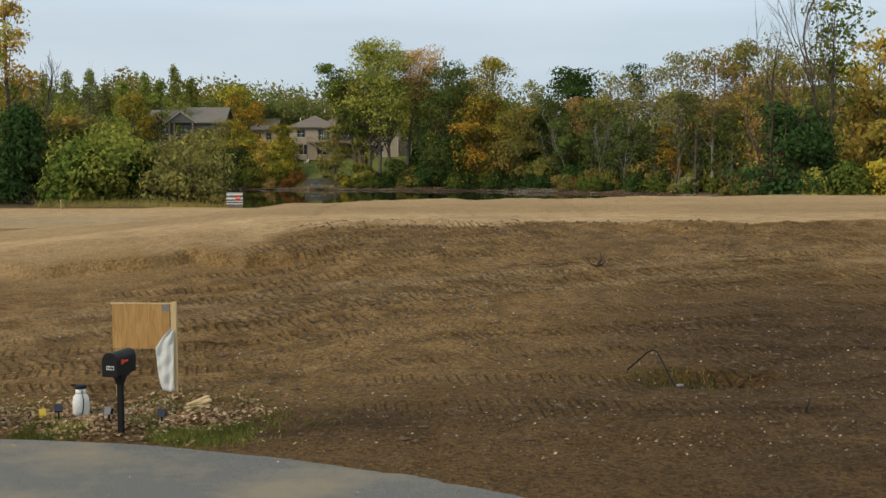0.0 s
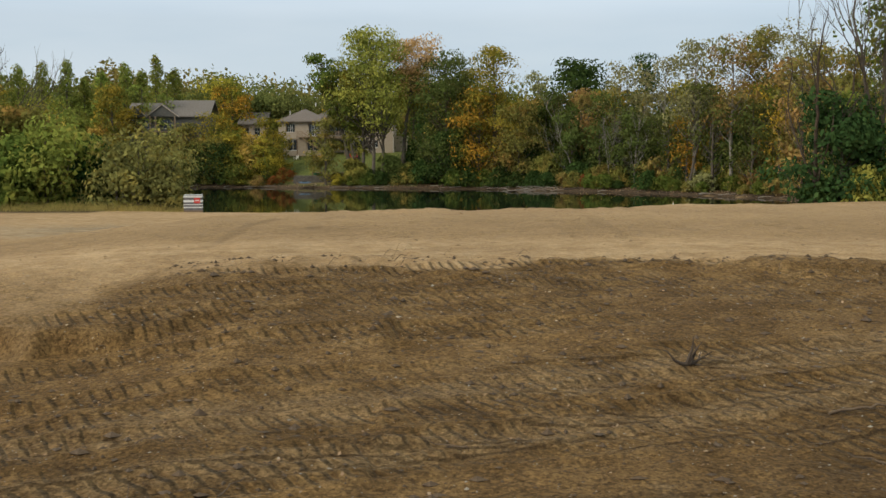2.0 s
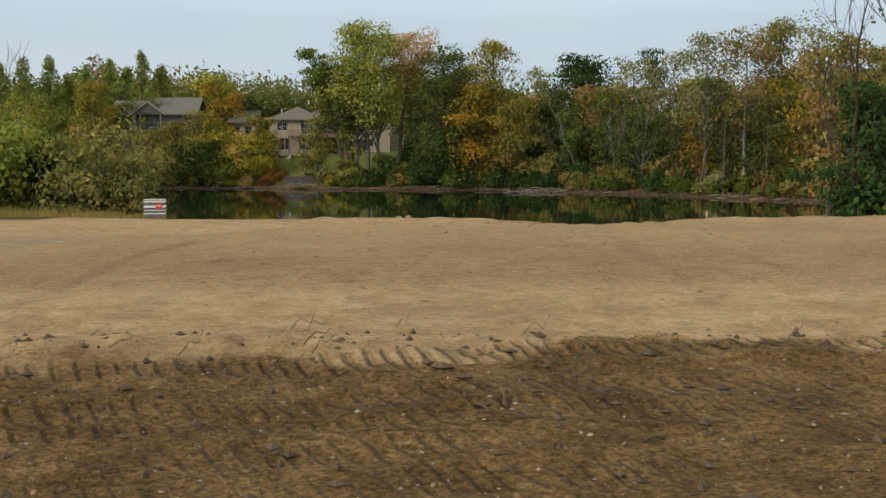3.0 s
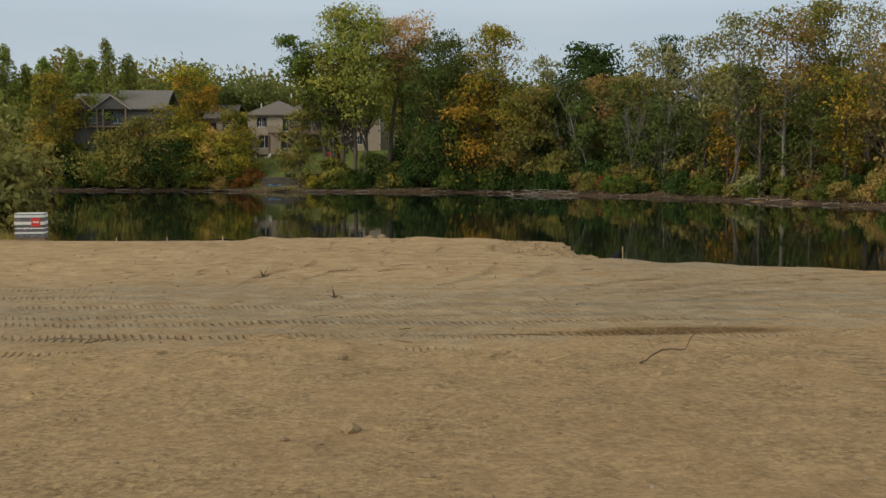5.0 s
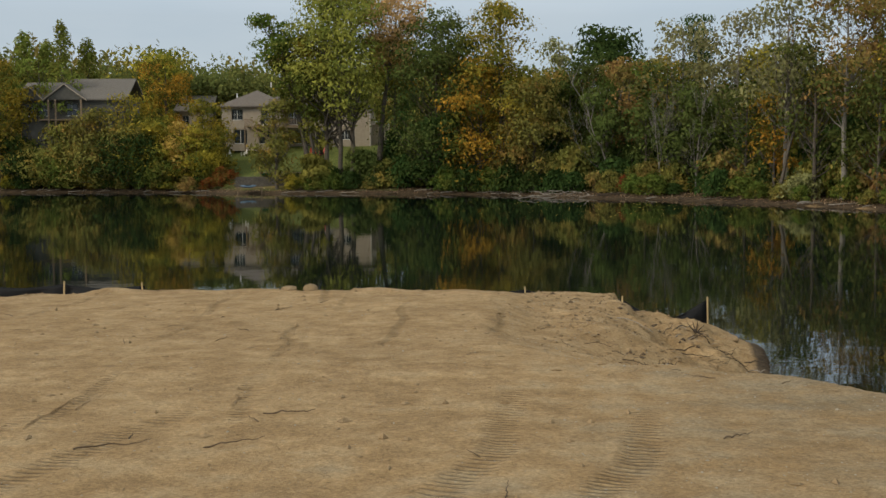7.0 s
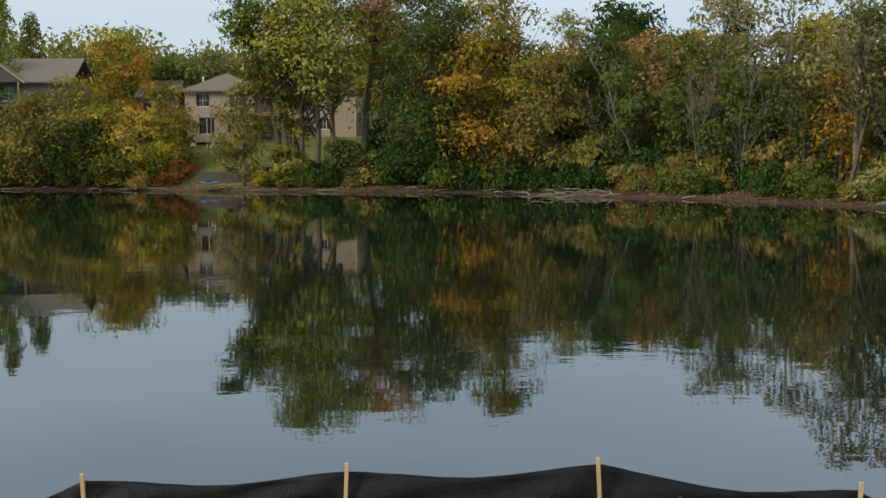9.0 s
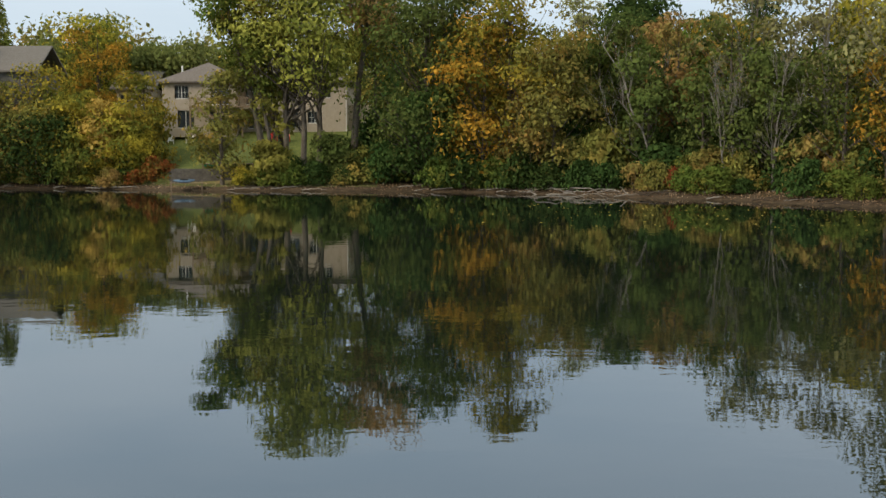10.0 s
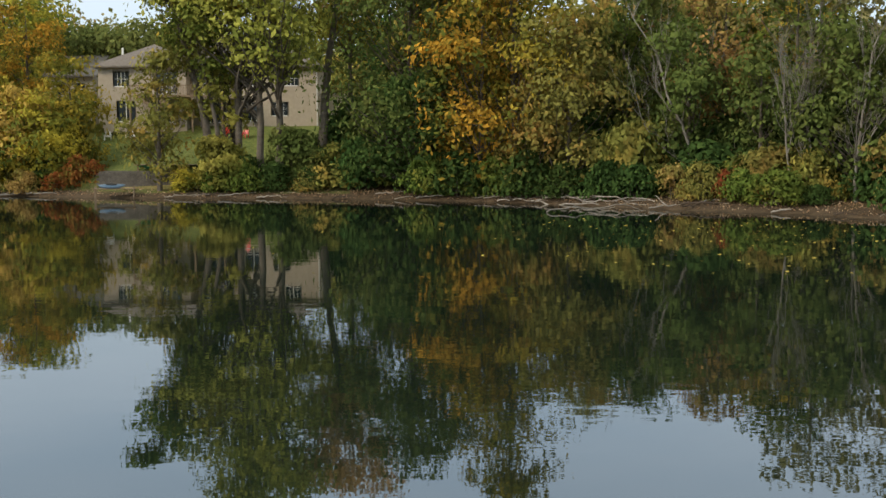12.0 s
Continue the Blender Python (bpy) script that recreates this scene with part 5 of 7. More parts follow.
def wall_with_openings(x0, x1, y0, y1, z0, z1, holes):
    """A wall box along x whose openings go right through it."""
    xs = sorted({x0, x1, *(h[0] for h in holes), *(h[1] for h in holes)})
    zs = sorted({z0, z1, *(h[2] for h in holes), *(h[3] for h in holes)})
    bm = bmesh.new()
    for xa, xb in zip(xs, xs[1:]):
        for za, zb in zip(zs, zs[1:]):
            cx, cz = (xa + xb) / 2, (za + zb) / 2
            if any(h[0] < cx < h[1] and h[2] < cz < h[3] for h in holes):
                continue
            box(bm, xa, y0, za, xb, y1, zb)
    bmesh.ops.remove_doubles(bm, verts=bm.verts, dist=0.0005)
    return bm


def window_in(house, x0, x1, y, z0, z1, lights=2, rows=2, name="window"):
    """Frame, panes and glazing bars, set into an opening of a wall whose face is at y."""
    bm = bmesh.new()
    t = 0.09
    box(bm, x0 - t, y - 0.05, z0 - t, x0, y + 0.1, z1 + t)
    box(bm, x1, y - 0.05, z0 - t, x1 + t, y + 0.1, z1 + t)
    box(bm, x0, y - 0.05, z1, x1, y + 0.1, z1 + t)
    box(bm, x0, y - 0.07, z0 - t, x1, y + 0.1, z0)
    win = part(name, bm, WHITE, house)
    step = (x1 - x0) / lights
    for i in range(lights):
        part("pane", boxed(x0 + i * step + 0.03, y + 0.05, z0, x0 + (i + 1) * step - 0.03, y + 0.07, z1), GLASS, win)
        if i:
            part("mullion", boxed(x0 + i * step - 0.04, y, z0, x0 + i * step + 0.04, y + 0.08, z1), WHITE, win)
        for r in range(1, rows):
            zz = z0 + (z1 - z0) * r / rows
            part("glazing_bar", boxed(x0 + i * step + 0.03, y + 0.02, zz - 0.018, x0 + (i + 1) * step - 0.03, y + 0.05, zz + 0.018), WHITE, win)
        if rows > 1:
            xx = x0 + (i + 0.5) * step
            part("glazing_bar", boxed(xx - 0.015, y + 0.022, z0, xx + 0.015, y + 0.048, z1), WHITE, win)
    return win


def beige_house():
    h = root("house", 0, 0, 0, 0, "beige two-storey lake house with a brown hipped roof", "house")
    zb, ze = 5.6, 12.15
    left = [(-30.0, -28.5, 10.3, 11.75), (-29.7, -27.9, 6.75, 8.75), (-25.6, -23.6, 9.55, 11.7), (-25.9, -23.9, 6.7, 8.6)]
    part("wall", wall_with_openings(-31.6, -22.6, 242.0, 242.25, zb, ze, left), SIDING, h)
    part("wall", boxed(-31.6, 242.25, zb, -31.35, 252.0, ze), SIDING, h)
    mid = [(-21.8, -20.2, 9.6, 11.7), (-20.0, -18.6, 9.6, 11.7), (-21.5, -19.0, 6.7, 8.7)]
    part("wall", wall_with_openings(-22.6, -17.6, 244.0, 244.25, zb, ze, mid), SIDING, h)
    part("wall", boxed(-22.85, 242.25, zb, -22.6, 244.0, ze), SIDING, h)
    part("wall", boxed(-17.6, 242.25, zb, -17.35, 244.25, ze), SIDING, h)
    right = [(-12.7, -11.2, 10.35, 11.75), (-16.4, -14.9, 10.35, 11.75), (-13.9, -12.3, 7.3, 8.6), (-16.8, -15.2, 6.8, 8.6)]
    part("wall", wall_with_openings(-17.6, -9.1, 242.0, 242.25, zb, ze, right), SIDING, h)
    part("wall", boxed(-9.35, 242.25, zb, -9.1, 252.0, ze), SIDING, h)
    part("wall", boxed(-31.6, 252.0, zb, -9.1, 252.25, ze), SIDING, h, "plain rear wall")
    part("floor_slab", boxed(-31.3, 242.3, 9.05, -9.4, 251.9, 9.25), SIDING, h)
    # added dark sheet behind the openings, in place of unlit rooms
    part("interior", boxed(-31.2, 245.2, zb, -9.5, 245.3, ze), DARK_WOOD, h, "added dark sheet standing in for the unlit rooms")
    for x0, x1, z0, z1 in (left[0], left[2], right[0], right[1], right[2]):
        window_in(h, x0, x1, 242.05, z0, z1)
    for x0, x1, z0, z1 in (left[1], left[3], right[3]):
        window_in(h, x0, x1, 242.05, z0, z1, 2, 1, "patio_door")
    for x0, x1, z0, z1 in mid:
        window_in(h, x0, x1, 244.05, z0, z1)
    part("downspout", boxed(-9.32, 241.9, zb + 0.4, -9.22, 241.99, ze), WHITE, h)
    roofs = [part("roof", hip_roof(-32.2, -21.6, 241.4, 252.6, ze, 14.9), SHINGLE, h)]
    roofs.append(part("roof", hip_roof(-26.5, -12.0, 243.2, 256.5, ze + 0.02, 16.2), SHINGLE, h))
    roofs.append(part("roof", hip_roof(-18.4, -8.5, 241.4, 252.4, ze + 0.01, 14.9), SHINGLE, h))
    for x, y, z in ((-29.6, 244.2, 13.6), (-24.9, 247.5, 15.4), (-16.5, 248.5, 15.4)):
        part("vent_pipe", boxed(x - 0.09, y - 0.09, z, x + 0.09, y + 0.09, z + 0.75), WHITE, roofs[0])
    # deck with stair
    d = child(new("deck"), h)
    part("platform", boxed(-27.8, 239.4, 9.12, -18.4, 241.95, 9.3), CEDAR, d)
    for x in (-27.7, -24.6, -21.5, -18.5):
        part("post", boxed(x - 0.09, 239.45, zb, x + 0.09, 239.63, 9.12), CEDAR, d)
    part("rail", boxed(-24.3, 239.4, 10.22, -18.4, 239.5, 10.3), CEDAR, d)
    part("rail", boxed(-27.8, 239.4, 10.22, -26.6, 239.5, 10.3), CEDAR, d)
    part("rail", boxed(-27.85, 239.5, 10.22, -27.78, 241.9, 10.3), CEDAR, d)
    bal = boxed(-0.025, -0.02, 0, 0.025, 0.02, 0.92)
    first = part("baluster", bal, CEDAR, d)
    first.location = (-27.75, 239.45, 9.3)
    for i in range(1, 58):
        x = -27.75 + i * 0.16
        if -26.5 < x < -24.4:
            continue
        b = child(new("baluster", first.data), d)
        b.location = (x, 239.45, 9.3)
    for i in range(13):
        part("tread", boxed(-26.5 + i * 0.28, 238.2, 9.0 - i * 0.19, -26.2 + i * 0.28, 239.35, 9.05 - i * 0.19), CEDAR, d)
    for y in (238.15, 239.3):
        bm = bmesh.new()
        q = [bm.verts.new((x, yy, z)) for yy in (y, y + 0.05) for x, z in ((-26.6, 8.85), (-26.5, 9.15), (-22.7, 6.75), (-22.8, 6.45))]
        for f in ((0, 1, 2, 3), (7, 6, 5, 4), (0, 4, 5, 1), (1, 5, 6, 2), (2, 6, 7, 3), (3, 7, 4, 0)):
            bm.faces.new([q[k] for k in f])
        part("stringer", bm, CEDAR, d)
        bm = bmesh.new()
        q = [bm.verts.new((x, yy, z)) for yy in (y, y + 0.05) for x, z in ((-26.55, 10.05), (-26.5, 10.15), (-22.7, 7.75), (-22.75, 7.65))]
        for f in ((0, 1, 2, 3), (7, 6, 5, 4), (0, 4, 5, 1), (1, 5, 6, 2), (2, 6, 7, 3), (3, 7, 4, 0)):
            bm.faces.new([q[k] for k in f])
        part("stair_rail", bm, CEDAR, d)
    wing = root("garden_wall", 0, 0, 0, 0, "low beige rendered wall beside the house", "wall")
    part("panel", boxed(-9.05, 243.5, zb, -6.4, 243.8, 9.4, bevel=0.03), SIDING, wing)
    part("coping", boxed(-9.05, 243.42, 9.4, -6.35, 243.88, 9.5, bevel=0.02), SIDING, wing)


beige_house()


def taupe_house():
    h = root("house", 0, 0, 0, 0, "taupe house with grey gabled roof among trees", "house")
    zb, ze, y = 3.0, 13.0, 231.0
    holes = [(-57.0, -55.6, 10.7, 12.3), (-55.3, -53.9, 10.7, 12.3), (-51.4, -49.8, 10.7, 12.3)]
    part("wall", wall_with_openings(-57.8, -43.4, y, y + 0.25, zb, ze, holes), TAUPE, h)
    for x in (-57.8, -43.65):
        part("wall", boxed(x, y + 0.25, zb, x + 0.25, y + 9.0, ze), TAUPE, h)
    part("wall", boxed(-57.8, y + 9.0, zb, -43.4, y + 9.25, ze), TAUPE, h, "plain rear wall")
    # dark sheet added here too, for the gloom inside the house
    part("interior", boxed(-57.5, y + 2.0, zb, -43.7, y + 2.1, ze), DARK_WOOD, h, "added dark sheet standing in for the unlit rooms")
    for x0, x1, z0, z1 in holes:
        window_in(h, x0, x1, y + 0.05, z0, z1, 1, 2)
    part("roof", gable_roof(-52.0, -42.6, y - 0.6, y + 9.8, ze - 0.2, 15.9), GREY_SHINGLE, h)
    part("roof", gable_roof(-58.4, -52.0, y - 0.6, y + 9.8, ze - 0.2, 15.4), GREY_SHINGLE, h)
    for a, b, top in ((-54.0, -48.6, 14.9), (-58.0, -54.6, 14.6)):
        bm = bmesh.new()
        f = [bm.verts.new((x, yy, z)) for yy in (y - 0.9, y - 0.65) for x, z in ((a, ze - 0.1), ((a + b) / 2, top), (b, ze - 0.1))]
        for q in ((0, 1, 2), (5, 4, 3), (0, 3, 4, 1), (1, 4, 5, 2), (2, 5, 3, 0)):
            bm.faces.new([f[k] for k in q])
        part("gable", bm, TAUPE, h)
        part("roof", gable_roof(a - 0.35, b + 0.35, y - 1.1, y + 4.0, ze - 0.3, top + 0.05, "y"), GREY_SHINGLE, h)
        for s in (-1, 1):
            c = (a + b) / 2
            e = c + s * ((b - a) / 2 + 0.4)
            bm = bmesh.new()
            q = [bm.verts.new((x, yy, z)) for yy in (y - 1.16, y - 1.105) for x, z in ((c, top + 0.08), (c, top + 0.22), (e, ze - 0.13), (e, ze - 0.27))]
            for k in ((0, 1, 2, 3), (7, 6, 5, 4), (0, 4, 5, 1), (1, 5, 6, 2), (2, 6, 7, 3), (3, 7, 4, 0)):
                bm.faces.new([q[i] for i in k])
            part("bargeboard", bm, SIDING, h)
    for x in (-53.6, -52.6, -49.0):
        part("porch_post", boxed(x - 0.11, y - 1.05, zb, x + 0.11, y - 0.8, ze - 0.1), CEDAR, h)
    part("balcony", boxed(-55.0, y - 1.1, 10.0, -48.8, y - 0.02, 10.2), CEDAR, h)


taupe_house()


def small_roof_house():
    h = root("house", 0, 0, 0, 0, "grey-roofed house half hidden by woods", "house")
    hole = [(-40.9, -39.9, 10.0, 11.3), (-38.6, -37.6, 10.0, 11.3)]
    part("wall", wall_with_openings(-41.6, -36.6, 257.0, 257.25, 5.5, 12.1, hole), SIDING, h)
    for x in (-41.6, -36.85):
        part("wall", boxed(x, 257.25, 5.5, x + 0.25, 266.0, 12.1), SIDING, h)
    # added dark sheet: the unlit inside as a colour
    part("interior", boxed(-41.3, 259.0, 5.5, -36.9, 259.1, 12.1), DARK_WOOD, h, "added dark sheet standing in for the unlit rooms")
    for x0, x1, z0, z1 in hole:
        window_in(h, x0, x1, 257.05, z0, z1, 1, 2)
    part("roof", gable_roof(-42.2, -36.0, 256.4, 266.4, 12.0, 14.6), GREY_SHINGLE, h)


small_roof_house()


def garden_chair(x, y, rz, mat, label):
    """A slatted garden chair with a fanned back."""
    c = root("garden_chair", x, y, ground_at(x, y), rz, label, "chair", "garden chairs by the house")
    for i in range(5):
        part("seat_slat", boxed(-0.27 + i * 0.11, -0.3, 0.36, -0.17 + i * 0.11, 0.25, 0.385), mat, c)
    for i in range(5):
        s = part("back_slat", boxed(-0.05, 0, 0, 0.05, 0.022, 0.72 - 0.06 * abs(i - 2)), mat, c)
        s.matrix_basis = pose(-0.22 + i * 0.11, 0.24, 0.34, -20, 0, 0)
    for sx in (-0.36, 0.28):
        part("arm", boxed(sx - 0.02, -0.38, 0.56, sx + 0.12, 0.36, 0.585), mat, c)
        part("leg", boxed(sx + 0.01, -0.36, 0.0, sx + 0.08, -0.28, 0.56), mat, c)
        part("leg", boxed(sx + 0.01, 0.24, 0.0, sx + 0.08, 0.32, 0.56), mat, c)


garden_chair(-17.3, 236.5, 25, RED_PAINT, "bright red wooden garden chair on the lawn")
garden_chair(-15.9, 236.8, -20, RED_PAINT, "bright red wooden garden chair on the lawn")
garden_chair(-30.4, 240.8, 10, WHITE, "white garden chair beside the patio door")
garden_chair(-28.0, 240.4, -30, WHITE, "white garden chair beside the patio door")


# ---- landing below the lawn ----
def landing():
    zg = ground_at(-24.0, 223.6)
    w = root("retaining_wall", -22.4, 224.0, zg - 0.2, 0, "grey block retaining wall below the lawn", "wall")
    for r in range(8):
        for i in range(14):
            o = 0.25 * (r % 2)
            part("block", boxed(-4.2 + i * 0.5 + o, -0.16, r * 0.21, -3.72 + i * 0.5 + o, 0.16, r * 0.21 + 0.2, bevel=0.015), BLOCK, w)
    s = root("stone_steps", -18.9, 222.6, zg - 0.4, 0, "grey stone steps from the landing to the lawn", "steps")
    for i in range(6):
        part("step", boxed(-0.7, i * 0.3, 0, 0.7, i * 0.3 + 0.34, 0.2 + i * 0.19, bevel=0.015), BLOCK, s)
    p = root("platform", -20.4, 225.2, ground_at(-21, 226) - 0.3, 3, "grey wooden landing platform above the wall", "platform")
    for i in range(18):
        part("plank", boxed(-3.0 + i * 0.33, -1.2, 0.36, -2.7 + i * 0.33, 1.2, 0.41), CEDAR, p)
    for x in (-2.7, 0, 2.6):
        part("leg", boxed(x, -1.1, -1.4, x + 0.12, -0.98, 0.36), CEDAR, p)
    d = root("dock", -23.6, 218.9, 0.35, 12, "small weathered wooden dock at the water's edge", "dock")
    for i in range(10):
        part("plank", boxed(-1.7 + i * 0.34, -0.7, 0.42, -1.4 + i * 0.34, 0.7, 0.46), CEDAR, d)
    for x in (-1.6, 1.5):
        for y in (-0.6, 0.55):
            part("leg", boxed(x, y, -1.0, x + 0.09, y + 0.09, 0.62), CEDAR, d)


landing()


def kayak(x, y, z, rz, tilt, mat, label, length=3.1):
    """A small plastic boat: a pointed hull with a cockpit opening."""
    k = root("kayak", x, y, z, rz, label, "kayak")
    k.rotation_euler.x = radians(tilt)
    n, m = 15, 12
    bm = bmesh.new()
    rings = []
    for i in range(n):
        t = i / (n - 1) * 2 - 1
        w = 0.37 * (1 - abs(t) ** 2.4) + 0.01
        zc = 0.10 * abs(t) ** 3
        rings.append([bm.verts.new((t * length / 2, w * math.cos(a), zc + 0.17 * math.sin(a) * (1 - abs(t) ** 3 * 0.7))) for a in (j / m * 2 * math.pi for j in range(m))])
    for a, b in zip(rings, rings[1:]):
        for j in range(m):
            bm.faces.new((a[j], b[j], b[(j + 1) % m], a[(j + 1) % m]))
    bm.faces.new(rings[0][::-1])
    bm.faces.new(rings[-1])
    part("hull", bm, mat, k, smooth=True)
    bm = bmesh.new()
    bmesh.ops.create_cone(bm, cap_ends=True, segments=20, radius1=0.5, radius2=0.5, depth=0.03)
    for v in bm.verts:
        v.co = Vector((v.co.x * 0.9, v.co.y * 0.48, v.co.z + 0.165))
    part("cockpit_rim", bm, BLACK_PAINT, k, "black cockpit rim")


kayak(-23.8, 218.7, 0.99, 20, 14, BLUE_HULL, "blue kayak resting on the small dock", 2.2)
kayak(-22.3, 224.9, ground_at(-22.3, 224.9) + 0.2, 5, 0, GREEN_HULL, "bright green kayak on the landing platform", 1.7)


# ---- driftwood along the far shore ----
def branch(name, pts, r, mat, label, category, sides=6, group=""):
    p = np.asarray(pts, float)
    n = 14
    t = np.linspace(0, len(p) - 1, n)
    rng = np.random.RandomState(int(abs(p[0, 0] * 131 + p[0, 1] * 17)) % 9999)
    path = np.stack([np.interp(t, np.arange(len(p)), p[:, k]) for k in range(3)], 1)
    ln = np.linalg.norm(p[-1] - p[0])
    path[1:-1] += rng.normal(size=(n - 2, 3)) * ln * 0.012
    v, q = tube(path, r * np.linspace(1, 0.35, n) * rng.uniform(0.85, 1.15, n), sides)
    me = mesh_np(name, v, q, mat, smooth=True)
    return tagged(new(name, me), label, category, group)


def driftwood():
    rng = random.Random(9)
    # single pale limbs: radius and the points that each runs through
    for r, pts in (
        (0.090, ((-0.2, 217.0, 0.23), (2.6, 216.5, 0.39), (8.0, 215.0, 0.22), (10.4, 213.5, 0.24))),
        (0.060, ((1.2, 216.5, 0.03), (5.7, 215.0, 0.18), (9.0, 213.0, 0.18))),
        (0.050, ((8.6, 214.0, 0.80), (10.3, 212.0, 0.41))),
        (0.050, ((7.6, 215.5, 0.61), (8.1, 216.0, 1.40))),
        (0.100, ((10.0, 211.5, 0.26), (12.3, 210.5, 0.60), (15.0, 206.5, 0.49), (18.4, 205.0, 0.44))),
        (0.080, ((11.2, 210.5, 0.35), (14.3, 207.5, 0.45), (16.9, 205.5, 0.50), (18.6, 204.0, 0.41))),
        (0.070, ((10.3, 209.5, 0.10), (13.4, 206.5, 0.13), (16.1, 205.5, 0.22), (19.0, 203.0, 0.27))),
        (0.060, ((10.5, 198.2, 0.03), (11.4, 198.6, 0.23), (13.3, 199.6, 0.32), (15.9, 200.5, 0.26), (17.1, 201.0, 0.03))),
        (0.045, ((13.4, 200.0, 0.07), (14.6, 200.2, 0.13), (15.3, 200.4, 0.27))),
        (0.060, ((19.3, 202.0, 0.03), (18.5, 203.5, 0.87))),
        (0.090, ((19.5, 203.5, 0.28), (21.5, 202.5, 0.45), (24.2, 202.5, 0.79))),
        (0.120, ((24.7, 200.5, 0.36), (22.7, 201.2, 0.28), (21.2, 201.2, 0.03), (19.5, 202.2, 0.04))),
        (0.100, ((24.7, 200.0, 0.31), (25.6, 200.0, 0.53), (27.8, 200.3, 0.70), (30.6, 200.8, 1.05))),
        (0.050, ((-12.6, 219.5, 0.09), (-10.7, 219.3, 0.24))),
        (0.060, ((-10.3, 220.0, 0.54), (-8.5, 219.0, 0.39), (-6.8, 218.5, 0.17))),
        (0.050, ((-9.6, 218.5, 0.03), (-6.9, 219.0, 0.24), (-4.9, 218.5, 0.12))),
        (0.050, ((29.9, 197.5, 0.33), (31.0, 197.5, 0.55), (31.9, 197.5, 0.69))),
        (0.040, ((29.9, 198.5, 0.49), (30.4, 197.0, 0.28))),
    ):
        branch("fallen_branch", pts, r, DEAD_WOOD, "bleached fallen branch at the water's edge", "branch", 5, "bleached branches on the shore")
    for i in range(70):
        s = rng.uniform(0.03, 0.99)
        x, y, nx, ny = along_far_shore(s)
        if -30 < x < -20:
            continue
        ln, a = rng.uniform(1.0, 3.2), rng.uniform(-0.5, 0.5)
        y += rng.uniform(-0.2, 1.6)
        z = max(0.05, ground_at(x, y)) + 0.06
        branch("driftwood", [(x - ln / 2, y - a * ln / 2, z), (x, y, z + 0.15), (x + ln / 2, y + a * ln / 2, z + rng.uniform(0, 0.3))],
               rng.uniform(0.03, 0.08), rng.choice((DEAD_WOOD, DARK_WOOD)), "grey driftwood stick on the far beach", "driftwood", 5, "driftwood on the far beach")


driftwood()


def beach_litter():
    """Dead leaves and bark strewn over the far bank."""
    rng = np.random.RandomState(72)
    at = []
    for i in range(5200):
        x, y, nx, ny = along_far_shore(rng.uniform(0.02, 0.9))
        o = rng.uniform(0.1, 3.6)
        at.append((x + (0.5 * o if x > 14 else 0.1 * o), y + o))
    at = np.array(at)
    c = np.concatenate([at, (land_height(at[:, 0], at[:, 1], False) + rng.uniform(0.02, 0.10, len(at)))[:, None]], 1)
    c = c[shore_distance(c[:, 0], c[:, 1]) > 0.2]
    v, q = leaf_quads(c, 0.13, rng)
    tagged(new("leaf_litter", mesh_np("leaf_litter", v, q, LEAF_LITTER)), "brown dead leaves and bark on the far bank", "leaves", kind="stuff")


beach_litter()


# ---- things on the lot ----
def mailbox():
    m = root("mailbox", -4.19, 15.0, ground_at(-4.19, 15.0) - 0.02, -14, "black metal mailbox on a black post beside the road", "mailbox")
    part("post", boxed(-0.034, -0.034, -0.05, 0.034, 0.034, 0.72, bevel=0.006), BLACK_PAINT, m)
    bm = bmesh.new()
    flare = bmesh.ops.create_cone(bm, cap_ends=True, segments=4, radius1=0.048, radius2=0.10, depth=0.14)
    bmesh.ops.rotate(bm, verts=flare["verts"], matrix=Matrix.Rotation(radians(45), 3, "Z"))
    bmesh.ops.translate(bm, verts=flare["verts"], vec=(0, 0, 0.745))
    box(bm, -0.075, -0.1, 0.785, 0.075, 0.12, 0.835, 0.012)
    part("bracket", bm, BLACK_PAINT, m)

    def arch(y0, y1, w, z0, z1, thick=0.0):
        b = bmesh.new()
        pts = [(-w / 2, z0)]
        r = w / 2
        for k in range(13):
            a = math.pi - k / 12 * math.pi
            pts.append((r * math.cos(a), z1 - r + r * math.sin(a)))
        pts.append((w / 2, z0))
        ends = [[b.verts.new((x, y, z)) for x, z in pts] for y in (y0, y1)]
        n = len(pts)
        for i in range(n):
            j = (i + 1) % n
            b.faces.new((ends[0][i], ends[0][j], ends[1][j], ends[1][i]))
        b.faces.new(ends[0][::-1])
        b.faces.new(ends[1])
        bmesh.ops.recalc_face_normals(b, faces=b.faces)
        return b

    part("body", arch(-0.24, 0.24, 0.195, 0.83, 1.125), BLACK_PAINT, m, smooth=False)
    door = part("door", arch(-0.262, -0.24, 0.21, 0.82, 1.135), BLACK_PAINT, m)
    part("knob", boxed(-0.016, -0.28, 1.07, 0.016, -0.262, 1.095, bevel=0.006), BLACK_PAINT, door)
    part("number_plate", boxed(-0.04, -0.268, 0.915, 0.065, -0.2625, 0.965), WHITE, door, "small white plate with dark bars")
    for i in range(4):
        part("bar", boxed(-0.03 + i * 0.024, -0.271, 0.925, -0.014 + i * 0.024, -0.2685, 0.956), BLACK_PAINT, door)
    part("flag", boxed(0.099, -0.14, 0.985, 0.11, 0.02, 1.015, bevel=0.003), RED_PAINT, m, "lowered red signal flag")
    part("flag_tip", boxed(0.099, -0.15, 0.97, 0.11, -0.09, 1.03, bevel=0.003), RED_PAINT, m, "red flag tip")


mailbox()


